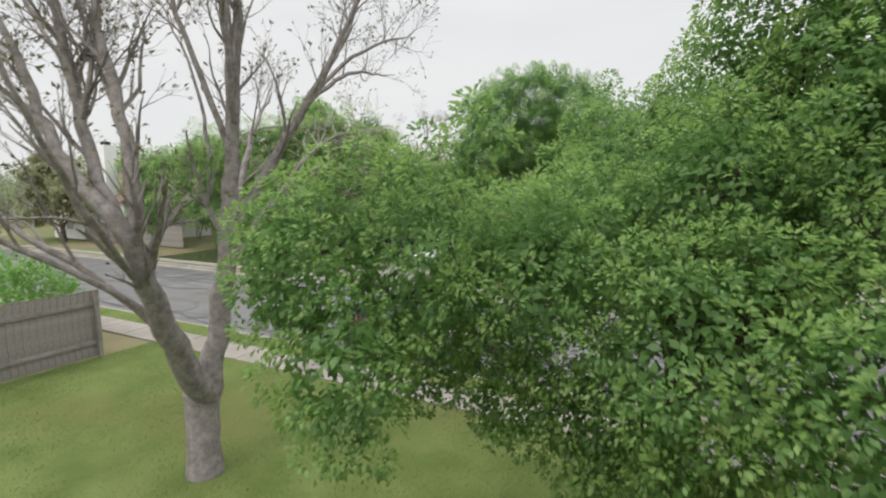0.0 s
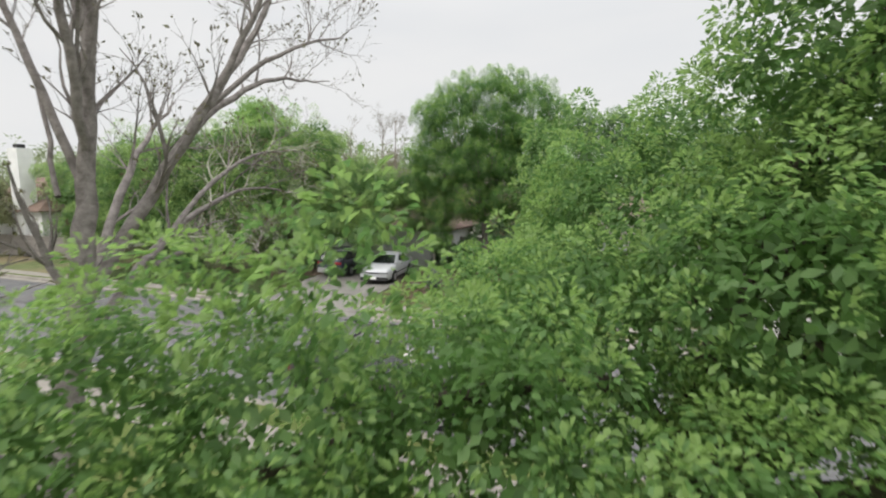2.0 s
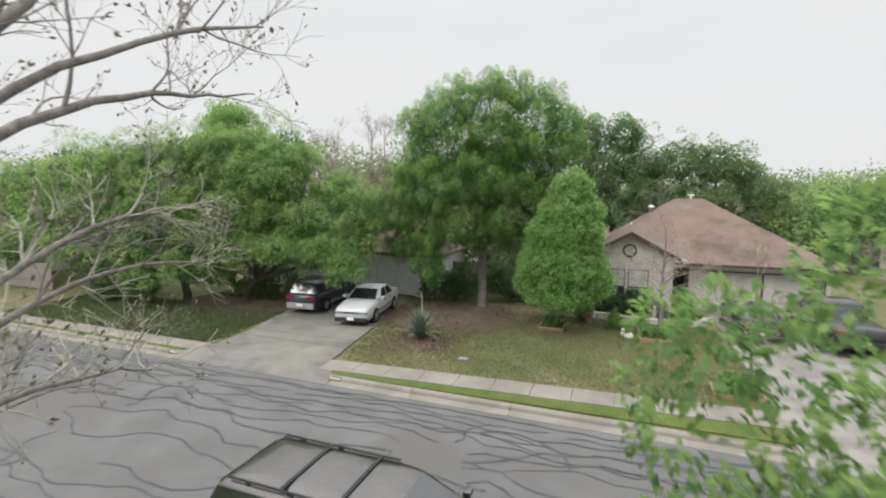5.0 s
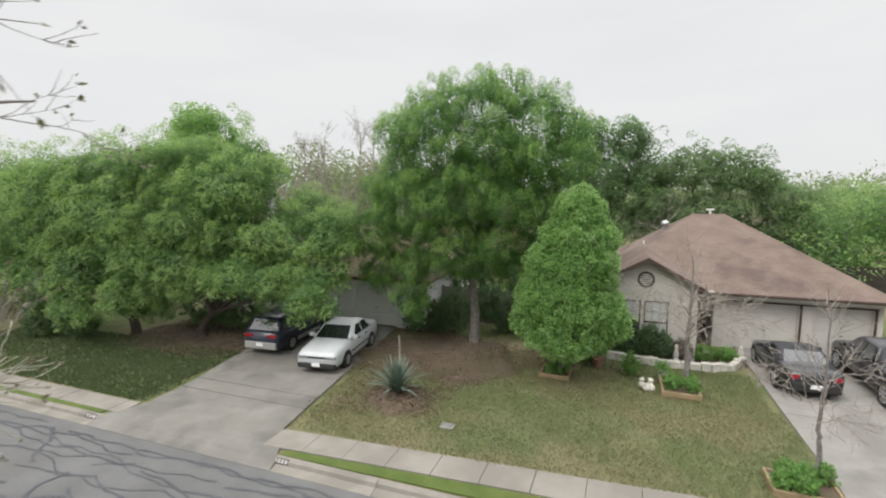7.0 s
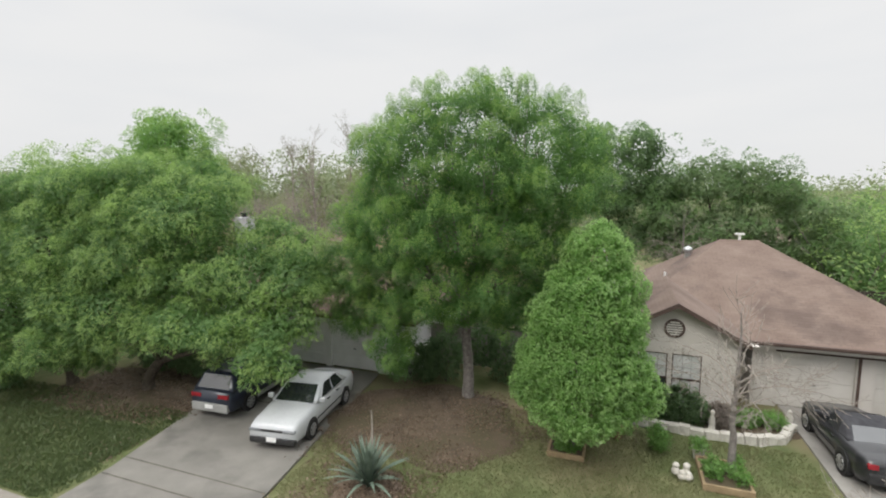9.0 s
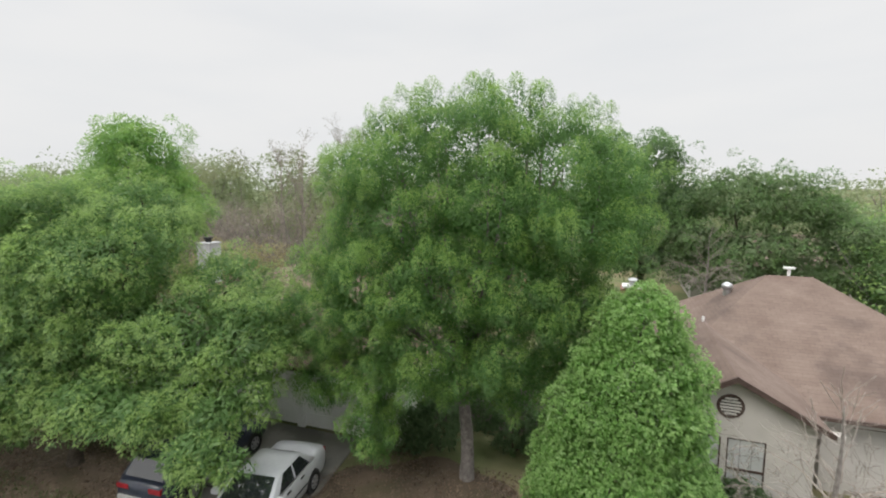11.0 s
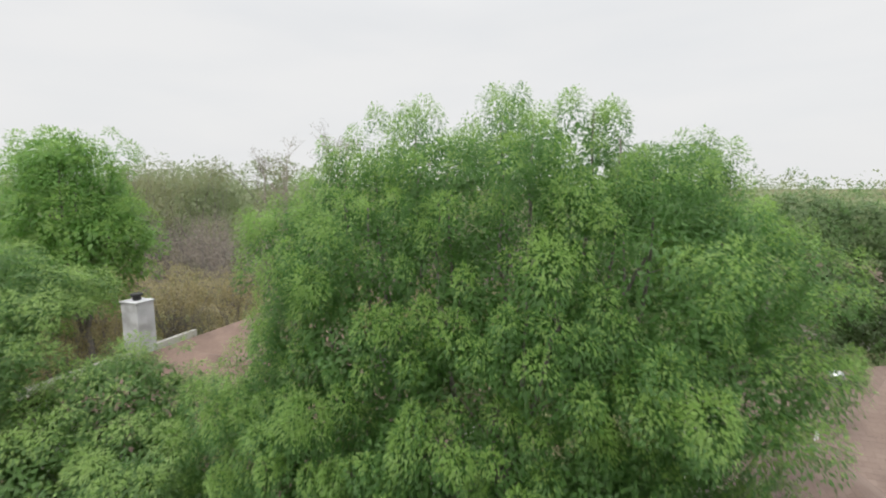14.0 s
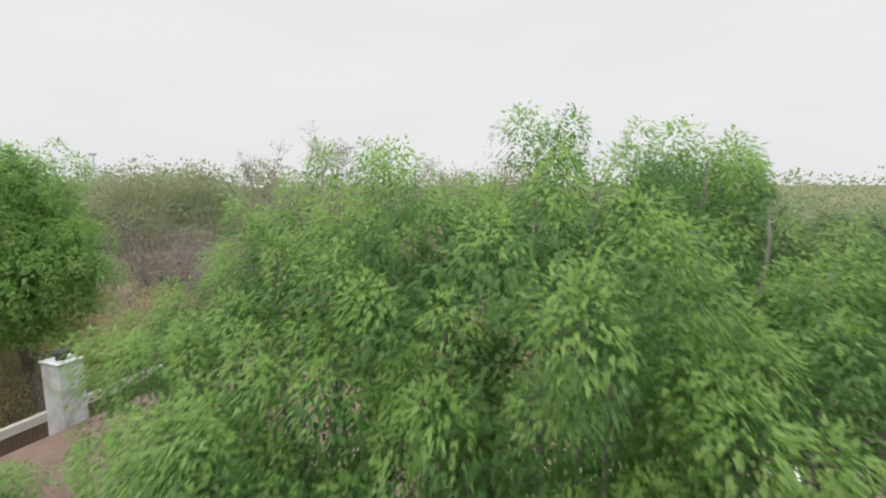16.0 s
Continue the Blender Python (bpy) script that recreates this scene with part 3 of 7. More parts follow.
def kerb_run(parent, x0, x1, y, into, step=3.0):
    """Kerb stones end to end, each with its own gutter lip."""
    prof = [(0.0, -0.28), (0.0, 0.0), (0.10, 0.004), (0.16, -0.03), (0.19, -0.118), (0.48, -0.142), (0.48, -0.28)]
    me = bpy.data.meshes.new("kerb_stone")
    vs = [(x, into * (a), z) for x in (0, step - 0.012) for a, z in prof]
    k = len(prof)
    fs = [(i, (i + 1) % k, k + (i + 1) % k, k + i) for i in range(k)] + [tuple(range(k)), tuple(range(k, 2 * k))]
    me.from_pydata(vs, [], fs)
    me.materials.append(WALK)
    x = x0
    while x < x1 - 0.1:
        ob = new("kerb_stone", me)
        ob.parent = parent
        ob.location = (x, y, 0.0)
        ob.scale = (min(step, x1 - x) / step, 1, 1)
        x += step


kerb_run(kerb_near, -61, 32, 9.78, 1)
kerb_run(kerb_far, -76, -16.8, KERB_F + 0.13, -1)
kerb_run(kerb_far, -10.5, 2.2, KERB_F + 0.13, -1)
kerb_run(kerb_far, 8.2, 32, KERB_F + 0.13, -1)


def slab_row(name, x0, x1, inner, outer, step, mat, label):
    """A pavement of separate concrete slabs with open joints."""
    top = tagged(new(name), label, "pavement", "", "structure")
    x, rng = x0, random.Random(5)
    while x < x1 - 0.05:
        b = min(x + step, x1)
        bm = bmesh.new()
        dz = rng.uniform(-0.004, 0.006)
        co = [(x + 0.008, outer(x)), (b - 0.008, outer(b)), (b - 0.008, inner(b)), (x + 0.008, inner(x))]
        lo = [bm.verts.new((p, q, -0.1)) for p, q in co]
        hi = [bm.verts.new((p, q, 0.026 + dz)) for p, q in co]
        bm.faces.new(hi)
        for i in range(4):
            bm.faces.new((lo[i], lo[(i + 1) % 4], hi[(i + 1) % 4], hi[i]))
        part("paving_slab", bm, mat, top)
        x = b
    return top


slab_row("pavement_near", -40, 20, lambda x: 8.12, lambda x: 9.06, 1.2, WALK, "pale concrete slab pavement across the lawn")
slab_row("pavement_far", -11.1, 2.25, lambda x: 19.08 + 0.065 * (x + 11.1), lambda x: 18.24 + 0.058 * (x + 10.4), 1.16, WALK, "pale concrete slab pavement beside the lawn")
slab_row("pavement_left", -46, -16.5, lambda x: 18.9, lambda x: 18.16, 1.16, WALK, "pale concrete slab pavement beside the lawn")

def apron(x0, x1, x2, x3, parent, mat):
    """The sloping mouth of a driveway, from the slab's edge down to the gutter."""
    rows = [(17.5, x0, x1, -0.138), (17.78, x0 + 0.04, x1 - 0.04, -0.06), (17.86, x0 + 0.08, x1 - 0.08, 0.006), (18.3, x3, x2, 0.02)]
    v = [p for y, a, b, z in rows for p in ((a, y, z), (b, y, z), (b, y, -0.2), (a, y, -0.2))]
    f = [(4 * i + j, 4 * i + k, 4 * i + 4 + k, 4 * i + 4 + j) for i in range(3) for j, k in ((0, 1), (1, 2), (3, 0))] + [(0, 1, 2, 3)]
    mesh_object("apron", v, f, mat, parent)


drive = slab("driveway", [(-10.6, 18.304), (-11.15, 19.1), (-11.45, 21.05), (-12.0, 24.9), (-12.6, 29.3), (-17.6, 29.3), (-17.15, 24.0), (-16.4, 20.6), (-16.3, 19.0), (-16.6, 18.304)], -0.2, 0.02, CONCRETE, "stained concrete driveway with dark expansion joints", "driveway")
for y, x0, x1 in ((21.1, -16.52, -11.47), (20.32, -16.36, -11.36), (25.4, -17.3, -12.1)):
    ob = mesh_object("joint", [(x0, y - 0.03, 0.024), (x1, y - 0.005, 0.024), (x1, y + 0.035, 0.024), (x0, y + 0.02, 0.024)], [(0, 1, 2, 3)], JOINT, drive)
apron(-16.95, -10.3, -10.6, -16.6, drive, CONCRETE)
drive_r = slab("driveway", [(2.22, 18.304), (8.2, 18.304), (7.7, 19.5), (7.6, 31.5), (2.2, 31.5), (2.3, 21.0)], -0.2, 0.02, CONCRETE_PALE, "pale concrete driveway in front of the garage", "driveway")
apron(2.15, 8.4, 8.2, 2.22, drive_r, CONCRETE_PALE)
mesh_object("joint", [(2.3, 25.0, 0.024), (7.65, 25.0, 0.024), (7.65, 25.03, 0.024), (2.3, 25.03, 0.024)], [(0, 1, 2, 3)], JOINT, drive_r)


def ribbon(paths, z, seed=1):
    """Flat wavering ribbons: each path (points, width)."""
    rng = random.Random(seed)
    verts, faces = [], []
    for num, (pts, w) in enumerate(paths):
        fine, lift = [], z + 0.0003 * (num * 7 % 31)
        for i in range(len(pts) - 1):
            a, b = Vector((*pts[i], 0)), Vector((*pts[i + 1], 0))
            n = max(2, int((b - a).length / 0.22))
            for s in range(n):
                fine.append(a.lerp(b, s / n))
        fine.append(Vector((*pts[-1], 0)))
        off = 0.0
        n0 = len(verts)
        for i, p in enumerate(fine):
            d = (fine[min(i + 1, len(fine) - 1)] - fine[max(i - 1, 0)]).normalized()
            nrm = Vector((-d.y, d.x, 0))
            off = off * 0.9 + rng.gauss(0, 0.012)
            hw = w * rng.uniform(0.42, 0.58)
            q = p + nrm * off
            verts += [(*(q + nrm * hw).xy, lift), (*(q - nrm * hw).xy, lift)]
        for i in range(len(fine) - 1):
            k = n0 + 2 * i
            faces.append((k, k + 1, k + 3, k + 2))
    return verts, faces


rng = random.Random(11)
cracks = []


def wander(x0, x1, y0, amp, w):
    """One long crack along the road: slow bends with smaller kinks."""
    a, b, c = (rng.uniform(0, 6.28) for _ in range(3))
    la, lb = rng.uniform(5.0, 9.0), rng.uniform(1.6, 3.0)
    pts, x = [], x0
    while x < x1:
        pts.append((x, min(17.25, y0 + amp * math.sin(x / la * 6.28 + a) + amp * 0.4 * math.sin(x / lb * 6.28 + b) + 0.05 * math.sin(x * 5.1 + c))))
        x += 0.4
    if len(pts) > 2:
        cracks.append((pts, w))


for y0, amp, gap in ((10.55, 0.16, 2.5), (10.95, 0.22, 2.0), (11.5, 0.25, 3.0), (12.2, 0.3, 6.0), (13.1, 0.35, 7.0), (14.0, 0.35, 6.0), (14.7, 0.3, 3.0), (15.15, 0.25, 1.5), (15.55, 0.22, 1.0), (15.9, 0.2, 1.0), (16.2, 0.18, 0.8), (16.45, 0.14, 0.8), (16.7, 0.12, 0.8), (16.95, 0.1, 0.8), (17.15, 0.06, 1.2)):
    x = -60.0 + rng.uniform(0, 4)
    while x < 22:
        run = rng.uniform(4, 13)
        wander(x, x + run, y0 + rng.uniform(-0.12, 0.12), amp, rng.uniform(0.035, 0.07))
        x += run + rng.uniform(-1.5, gap)
for i in range(46):
    x, y = rng.uniform(-45, 15), rng.choice((rng.uniform(10.3, 13.5), rng.uniform(14.0, 16.0)))
    pts, lean = [], rng.uniform(-1.0, 1.0)
    for k in range(rng.randint(4, 9)):
        pts.append((x, y))
        x += (lean + 0.5 * math.sin(k * 1.3 + i)) * 0.35
        y += rng.uniform(0.18, 0.34)
        if y > 17.2:
            break
    if len(pts) > 2:
        cracks.append((pts, rng.uniform(0.05, 0.10)))
v, f = ribbon(cracks, ROAD_Z + 0.006)
tagged(mesh_object("crack_sealant", v, f, SEAL, road), "dark tar sealant along the cracks", "", "", "stuff")


def blot(name, cx, cy, rx, ry, z, mat, label, category, seed):
    """A low irregular bed, thicker in the middle."""
    rs = random.Random(seed)
    ph = [rs.uniform(0, 6.28) for _ in range(4)]
    verts, faces, n, rings = [], [], 40, 5
    for k in range(rings + 1):
        for i in range(n):
            a = 2 * math.pi * i / n
            e = (1 + 0.10 * math.sin(2 * a + ph[0]) + 0.08 * math.sin(3 * a + ph[1]) + 0.06 * math.sin(7 * a + ph[2])) * (k / rings)
            verts.append((cx + rx * e * math.cos(a), cy + ry * e * math.sin(a), (z + 0.012 * rs.random()) * (1 - (k / rings) ** 2) + 0.004 - (0.05 if k == rings else 0)))
    for k in range(rings):
        for i in range(n):
            faces.append((k * n + i, k * n + (i + 1) % n, (k + 1) * n + (i + 1) % n, (k + 1) * n + i))
    return tagged(mesh_object(name, verts, faces, mat), label, category, "", "structure")


blot("soil_bed", -9.3, 26.2, 3.3, 3.1, 0.05, SOIL, "bare brown earth with fallen leaves under the tree", "soil", 3)
blot("soil_bed", -20.5, 24.6, 3.6, 2.4, 0.05, SOIL, "bare brown earth in the shade of trees", "soil", 4)
blot("mulch_bed", -9.1, 22.1, 1.15, 1.05, 0.05, MULCH, "heap of brown leaf mulch round the agave", "mulch", 5)
blot("flower_bed", -1.3, 28.75, 2.1, 0.5, 0.06, SOIL, "dark soil bed under the windows", "flower bed", 6)
blot("flower_bed", 1.2, 29.4, 1.0, 0.9, 0.06, SOIL, "planted soil bed beside the entry", "flower bed", 7)


# ---- trees ----
def tree(name, base, lobes, tufts, per, tuft, leaf, leaf_mat, bark, label, seed, trunk_r=0.2, limbs=(), droop=0.2, lobed=False, group="", fill=0.4, lump=0.16, auto=7, fork=0.35, spray=0.5, loose=0.25, young=None, group_of=38, inner=0.86, tip=0.62, plume=None):
    """A leafy tree: a tapered trunk, limbs that reach into the lobes of the crown, and the leaves."""
    bx, by, bz = base
    rng = random.Random(seed)
    th = thing(name, base, label, "tree", group)
    loc = [(x - bx, y - by, z - bz, a, b, c) for x, y, z, a, b, c in lobes]
    cz = sum(l[2] for l in loc) / len(loc)
    fk = cz * fork
    cx, cy = sum(l[0] for l in loc) / len(loc), sum(l[1] for l in loc) / len(loc)
    top = Vector((cx * 0.25, cy * 0.25, fk))
    trunk = [smooth_path([(0, 0, -0.15), (0.02, 0.01, fk * 0.25), (cx * 0.1, cy * 0.1, fk * 0.6), top], [trunk_r * 1.35, trunk_r * 1.05, trunk_r * 0.95, trunk_r * 0.8], wob=0.015, rng=rng)]
    v, f = tubes(trunk, 10)
    mesh_object("trunk", v, f, bark, th, smooth=True)
    arms = [[smooth_path([(x - bx, y - by, z - bz) for x, y, z in ctrl], [r * (1 - 0.7 * i / (len(ctrl) - 1)) for i in range(len(ctrl))], rng=rng)] for ctrl, r in limbs]
    for l in sorted(loc, key=lambda q: -q[3] * q[5])[:auto]:
        goal = Vector(l[:3])
        mid = top.lerp(goal, 0.5) + Vector((rng.uniform(-0.3, 0.3), rng.uniform(-0.3, 0.3), -0.1 * (goal - top).length))
        p = smooth_path([top * 0.9, mid, goal, goal + (goal - mid) * 0.1], [trunk_r * 0.55, trunk_r * 0.34, trunk_r * 0.16, trunk_r * 0.06], wob=0.05, rng=rng)
        arms.append([p] + branch_off(p, 5, (l[3] + l[5]) * 0.36, rng, 0.1, 0, None))
    for p in arms:
        v, f = tubes(p, 6)
        mesh_object("limb", v, f, bark, th, smooth=True)
    if plume:
        plume_crown("crown", loc, leaf_mat, young, th, seed, lobed=lobed, lump=lump, **plume)
    else:
        crown("crown", loc, tufts, per, tuft, leaf, leaf_mat, th, seed, droop, lobed, fill, lump, "", spray, loose, group_of, young, inner, tip)
    return th


# oak beside the start of the way
oak_lobes = [(-2.75, 2.85, 3.6, 0.55, 0.55, 0.65), (-2.05, 2.55, 3.0, 0.5, 0.45, 0.6), (-1.5, 5.9, 3.4, 0.7, 0.75, 0.7), (-1.2, 6.9, 3.6, 0.7, 0.75, 0.75), (-2.65, 3.0, 3.65, 0.7, 0.7, 0.8), (-1.9, 3.4, 3.65, 0.75, 0.7, 0.75), (-1.05, 3.75, 3.55, 0.75, 0.75, 0.8), (-1.35, 4.6, 3.75, 0.6, 0.6, 0.6), (-1.7, 6.2, 3.9, 0.5, 0.5, 0.5), (0.35, 4.5, 4.3, 0.7, 0.7, 0.7), (-1.18, 2.95, 4.65, 0.16, 0.16, 0.28), (-1.6, 3.1, 4.5, 0.3, 0.25, 0.3), (-2.2, 3.1, 4.4, 0.3, 0.25, 0.3), (0.25, 3.6, 3.15, 0.9, 0.9, 0.9),
             (-0.8, 4.9, 3.75, 0.85, 1.0, 1.0), (0.3, 5.5, 4.15, 1.0, 1.1, 1.15), (-0.55, 6.8, 4.5, 0.9, 1.0, 1.0), (0.1, 7.4, 5.1, 0.85, 0.95, 0.95), (0.9, 7.5, 4.75, 1.05, 1.0, 0.95), (2.5, 7.3, 5.4, 1.1, 1.0, 1.0), (1.5, 4.5, 4.5, 1.1, 1.0, 1.2),
             (2.4, 5.7, 5.6, 1.4, 1.3, 1.4), (1.3, 6.0, 5.2, 1.0, 1.0, 1.1), (3.5, 4.7, 4.8, 1.2, 1.2, 1.3), (2.5, 3.5, 3.5, 1.1, 1.0, 1.1),
             (1.2, 3.1, 3.1, 0.85, 0.75, 0.85), (-0.6, 4.2, 2.3, 0.6, 0.6, 0.6), (-0.2, 4.3, 1.75, 0.7, 0.6, 0.6), (0.8, 4.0, 1.9, 0.6, 0.55, 0.6), (-1.3, 4.3, 2.3, 0.6, 0.55, 0.55), (-2.0, 3.9, 2.9, 0.7, 0.6, 0.7),
             (1.9, 2.4, 2.5, 0.75, 0.65, 0.85), (1.2, 7.2, 4.6, 1.1, 1.0, 1.2), (3.6, 6.8, 5.6, 1.3, 1.3, 1.3), (3.0, 5.3, 7.1, 1.1, 1.0, 1.0), (1.75, 5.3, 6.6, 0.95, 0.85, 0.9), (1.6, 4.8, 5.6, 0.9, 0.8, 0.9), (-0.35, 7.1, 4.85, 0.7, 0.7, 0.75), (-0.6, 7.4, 5.2, 0.45, 0.5, 0.6), (-0.1, 7.6, 5.35, 0.5, 0.5, 0.6), (0.9, 7.4, 5.1, 0.8, 0.8, 0.8)]
oak_lobes += [(-1.25, 7.3, 5.15, 0.45, 0.45, 0.5), (-1.1, 7.0, 4.55, 0.55, 0.55, 0.6), (-0.95, 7.3, 5.5, 0.3, 0.3, 0.35), (0.7, 5.5, 5.8, 0.75, 0.7, 0.75), (0.7, 5.5, 6.7, 0.75, 0.7, 0.75), (1.5, 5.5, 7.5, 0.9, 0.8, 0.8), (1.5, 5.2, 6.5, 0.9, 0.8, 0.9)]
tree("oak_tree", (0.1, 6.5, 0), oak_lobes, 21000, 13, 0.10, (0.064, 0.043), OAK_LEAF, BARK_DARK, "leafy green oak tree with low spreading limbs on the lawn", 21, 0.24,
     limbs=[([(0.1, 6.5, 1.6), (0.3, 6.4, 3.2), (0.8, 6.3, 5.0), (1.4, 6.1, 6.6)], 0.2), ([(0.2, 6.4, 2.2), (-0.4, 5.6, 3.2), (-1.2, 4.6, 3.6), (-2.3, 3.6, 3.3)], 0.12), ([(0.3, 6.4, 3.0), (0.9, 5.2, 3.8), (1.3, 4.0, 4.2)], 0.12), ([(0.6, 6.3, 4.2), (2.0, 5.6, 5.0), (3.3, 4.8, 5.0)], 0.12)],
     droop=0.15, lobed=True, auto=10, fork=0.5, spray=0.20, lump=0.12, young=LIT_YOUNG_OAK,
     plume=dict(gap=0.19, size=0.135, tall=1.2, per=80, leaf=(0.052, 0.028), droop=0.2, rise=0.55, fill=0.26, fill_leaf=1.7, lit_share=0.33, upright=0.75, ragged=0.3, slim=False, inset=(0.70, 0.97), thin=0.06, swell=0.11, wave=0.75))

# bare tree on the lawn
bare = thing("bare_tree", (-6.3, 4.5, 0), "grey forked tree with bare branches and small opening buds", "tree")
rng = random.Random(8)
B = Vector((-6.3, 4.5, 0))


def local(pts):
    return [tuple(Vector(p) - B) for p in pts]


trunk_path = smooth_path(local([(-6.3, 4.5, -0.15), (-6.33, 4.52, 0.35), (-6.42, 4.6, 0.9), (-6.45, 4.62, 1.25)]), [0.30, 0.235, 0.24, 0.25], wob=0.01, rng=rng)
v, f = tubes([trunk_path], 14)
mesh_object("trunk", v, f, BARK, bare, smooth=True)
main = [([(-6.40, 4.66, 1.1), (-6.24, 4.2, 1.9), (-6.05, 3.75, 2.9), (-5.95, 3.45, 3.7), (-6.48, 3.2, 4.46), (-6.82, 3.1, 5.03), (-6.98, 3.0, 5.64), (-7.26, 2.9, 6.34)], [0.20, 0.165, 0.135, 0.11, 0.085, 0.07, 0.055, 0.03]),
        ([(-5.98, 3.5, 3.4), (-5.94, 3.55, 4.33), (-6.36, 3.65, 5.51), (-6.74, 3.7, 6.65), (-7.2, 3.9, 9.4)], [0.10, 0.09, 0.075, 0.05, 0.02]),
        ([(-6.0, 3.42, 3.75), (-6.62, 3.45, 4.61), (-6.96, 3.5, 5.61), (-7.2, 3.5, 6.66), (-7.7, 3.5, 8.8)], [0.09, 0.082, 0.07, 0.055, 0.02]),
        ([(-6.40, 4.66, 1.1), (-6.4, 4.9, 2.0), (-6.4, 5.15, 3.2), (-6.42, 5.35, 4.4), (-6.45, 5.5, 5.6), (-6.35, 5.6, 7.4), (-6.25, 5.7, 9.8)], [0.19, 0.15, 0.13, 0.115, 0.09, 0.06, 0.02]),
        ([(-6.42, 5.3, 4.2), (-6.7, 5.6, 5.4), (-6.95, 5.9, 7.2), (-7.0, 6.0, 9.4)], [0.085, 0.075, 0.055, 0.02]),
        ([(-6.45, 5.45, 5.2), (-6.2, 5.2, 6.4), (-6.1, 5.1, 8.0), (-6.0, 5.0, 9.6)], [0.065, 0.055, 0.04, 0.02]),
        ([(-6.42, 5.4, 4.8), (-6.9, 5.3, 6.0), (-7.4, 5.2, 7.4), (-7.9, 5.2, 9.0)], [0.06, 0.05, 0.035, 0.015]),
        ([(-6.4, 5.2, 3.5), (-6.15, 6.0, 4.8), (-5.75, 6.75, 6.2), (-5.95, 7.8, 7.3), (-6.1, 8.7, 8.8)], [0.095, 0.085, 0.065, 0.045, 0.02]),
        ([(-5.78, 6.7, 6.1), (-5.5, 7.2, 7.2), (-5.2, 7.6, 8.6)], [0.055, 0.04, 0.015]),
        ([(-6.0, 6.4, 5.5), (-6.3, 7.6, 6.3), (-6.7, 9.0, 6.9), (-7.1, 10.5, 7.2), (-7.2, 11.5, 7.4)], [0.06, 0.05, 0.04, 0.022, 0.01]),
        ([(-6.1, 6.9, 6.0), (-6.0, 8.0, 6.9), (-6.0, 9.4, 7.6), (-6.2, 10.6, 8.0)], [0.045, 0.038, 0.026, 0.012]),
        ([(-6.4, 5.1, 2.9), (-6.75, 6.2, 3.8), (-7.2, 7.6, 4.5), (-7.7, 9.4, 4.9), (-8.1, 11.2, 4.8)], [0.075, 0.06, 0.048, 0.03, 0.012]),
        ([(-6.75, 6.1, 3.7), (-7.1, 7.5, 3.9), (-7.7, 9.2, 3.7), (-7.9, 10.0, 3.4)], [0.045, 0.036, 0.02, 0.01]),
        ([(-6.8, 6.4, 3.9), (-7.0, 7.8, 5.0), (-7.2, 9.3, 5.6), (-7.3, 10.6, 5.7)], [0.05, 0.04, 0.028, 0.012]),
        ([(-6.4, 5.15, 3.2), (-7.2, 6.3, 4.8), (-8.2, 7.7, 5.9), (-9.0, 8.8, 6.6)], [0.075, 0.06, 0.04, 0.015]),
        ([(-6.2, 4.1, 2.2), (-7.1, 3.4, 3.3), (-8.4, 2.9, 4.2), (-9.8, 2.6, 5.4)], [0.06, 0.05, 0.036, 0.016]),
        ([(-6.15, 4.0, 2.5), (-7.0, 2.8, 3.6), (-8.0, 1.6, 4.6), (-8.8, 0.8, 5.8)], [0.05, 0.042, 0.03, 0.014]),
        ([(-6.0, 3.6, 3.1), (-5.6, 2.9, 3.9), (-5.4, 2.3, 5.0), (-5.5, 2.0, 6.2)], [0.05, 0.04, 0.03, 0.015]),
        ([(-6.92, 3.5, 5.39), (-7.32, 3.55, 6.02), (-8.33, 3.6, 6.99)], [0.04, 0.034, 0.02]),
        ([(-6.89, 3.5, 5.25), (-6.73, 3.6, 5.88), (-7.1, 3.7, 6.78)], [0.038, 0.032, 0.02]),
        ([(-6.73, 3.12, 4.86), (-7.67, 3.3, 5.24), (-9.08, 3.5, 5.81)], [0.036, 0.028, 0.014]),
        ([(-6.38, 3.63, 5.37), (-7.04, 3.8, 5.96), (-8.83, 4.0, 6.94)], [0.036, 0.028, 0.014]),
        ([(-6.78, 5.3, 4.79), (-7.23, 5.5, 5.74), (-7.91, 5.7, 6.78), (-8.72, 5.8, 7.88)], [0.034, 0.028, 0.02, 0.01])]
tips, limbs = [], []
for ctrl, rad in main:
    p = smooth_path(local(ctrl), [r * (1.08 if r > 0.1 else 0.95) for r in rad], wob=0.03, rng=rng)
    limbs.append(p)
for p in limbs:
    v, f = tubes([p], 9)
    mesh_object("limb", v, f, BARK, bare, smooth=True)
twigs = []
for p in limbs:
    branch_off(p, 8, 1.7, rng, 0.22, 2, twigs, 0.7, tips, 0.28, 0.5, 0.13)
v, f = tubes(twigs, 3)
low = []
for p in limbs[11:14]:
    branch_off(p, 10, 1.35, rng, 0.1, 1, low, 0.8, tips, 0.35, 0.5, 0.16)
vl, fl = tubes([[(q, max(r, 0.006)) for q, r in t] for t in low], 4)
tagged(mesh_object("twig_spray", vl, fl, BARK_LICHEN, bare, "fine pale low twigs"), "fine pale lichen-covered low twigs", "", "", "stuff")
tagged(mesh_object("twig_spray", v, f, BARK, bare), "", "", "", "stuff")
rs = np.random.RandomState(4)
tp = np.array([t[0] for t in tips])
rep = rs.choice(len(tp), 6500)
way = unit(len(rep), rs) * 0.6 + np.array([t[1] for t in tips])[rep]
way /= np.linalg.norm(way, axis=1)[:, None]
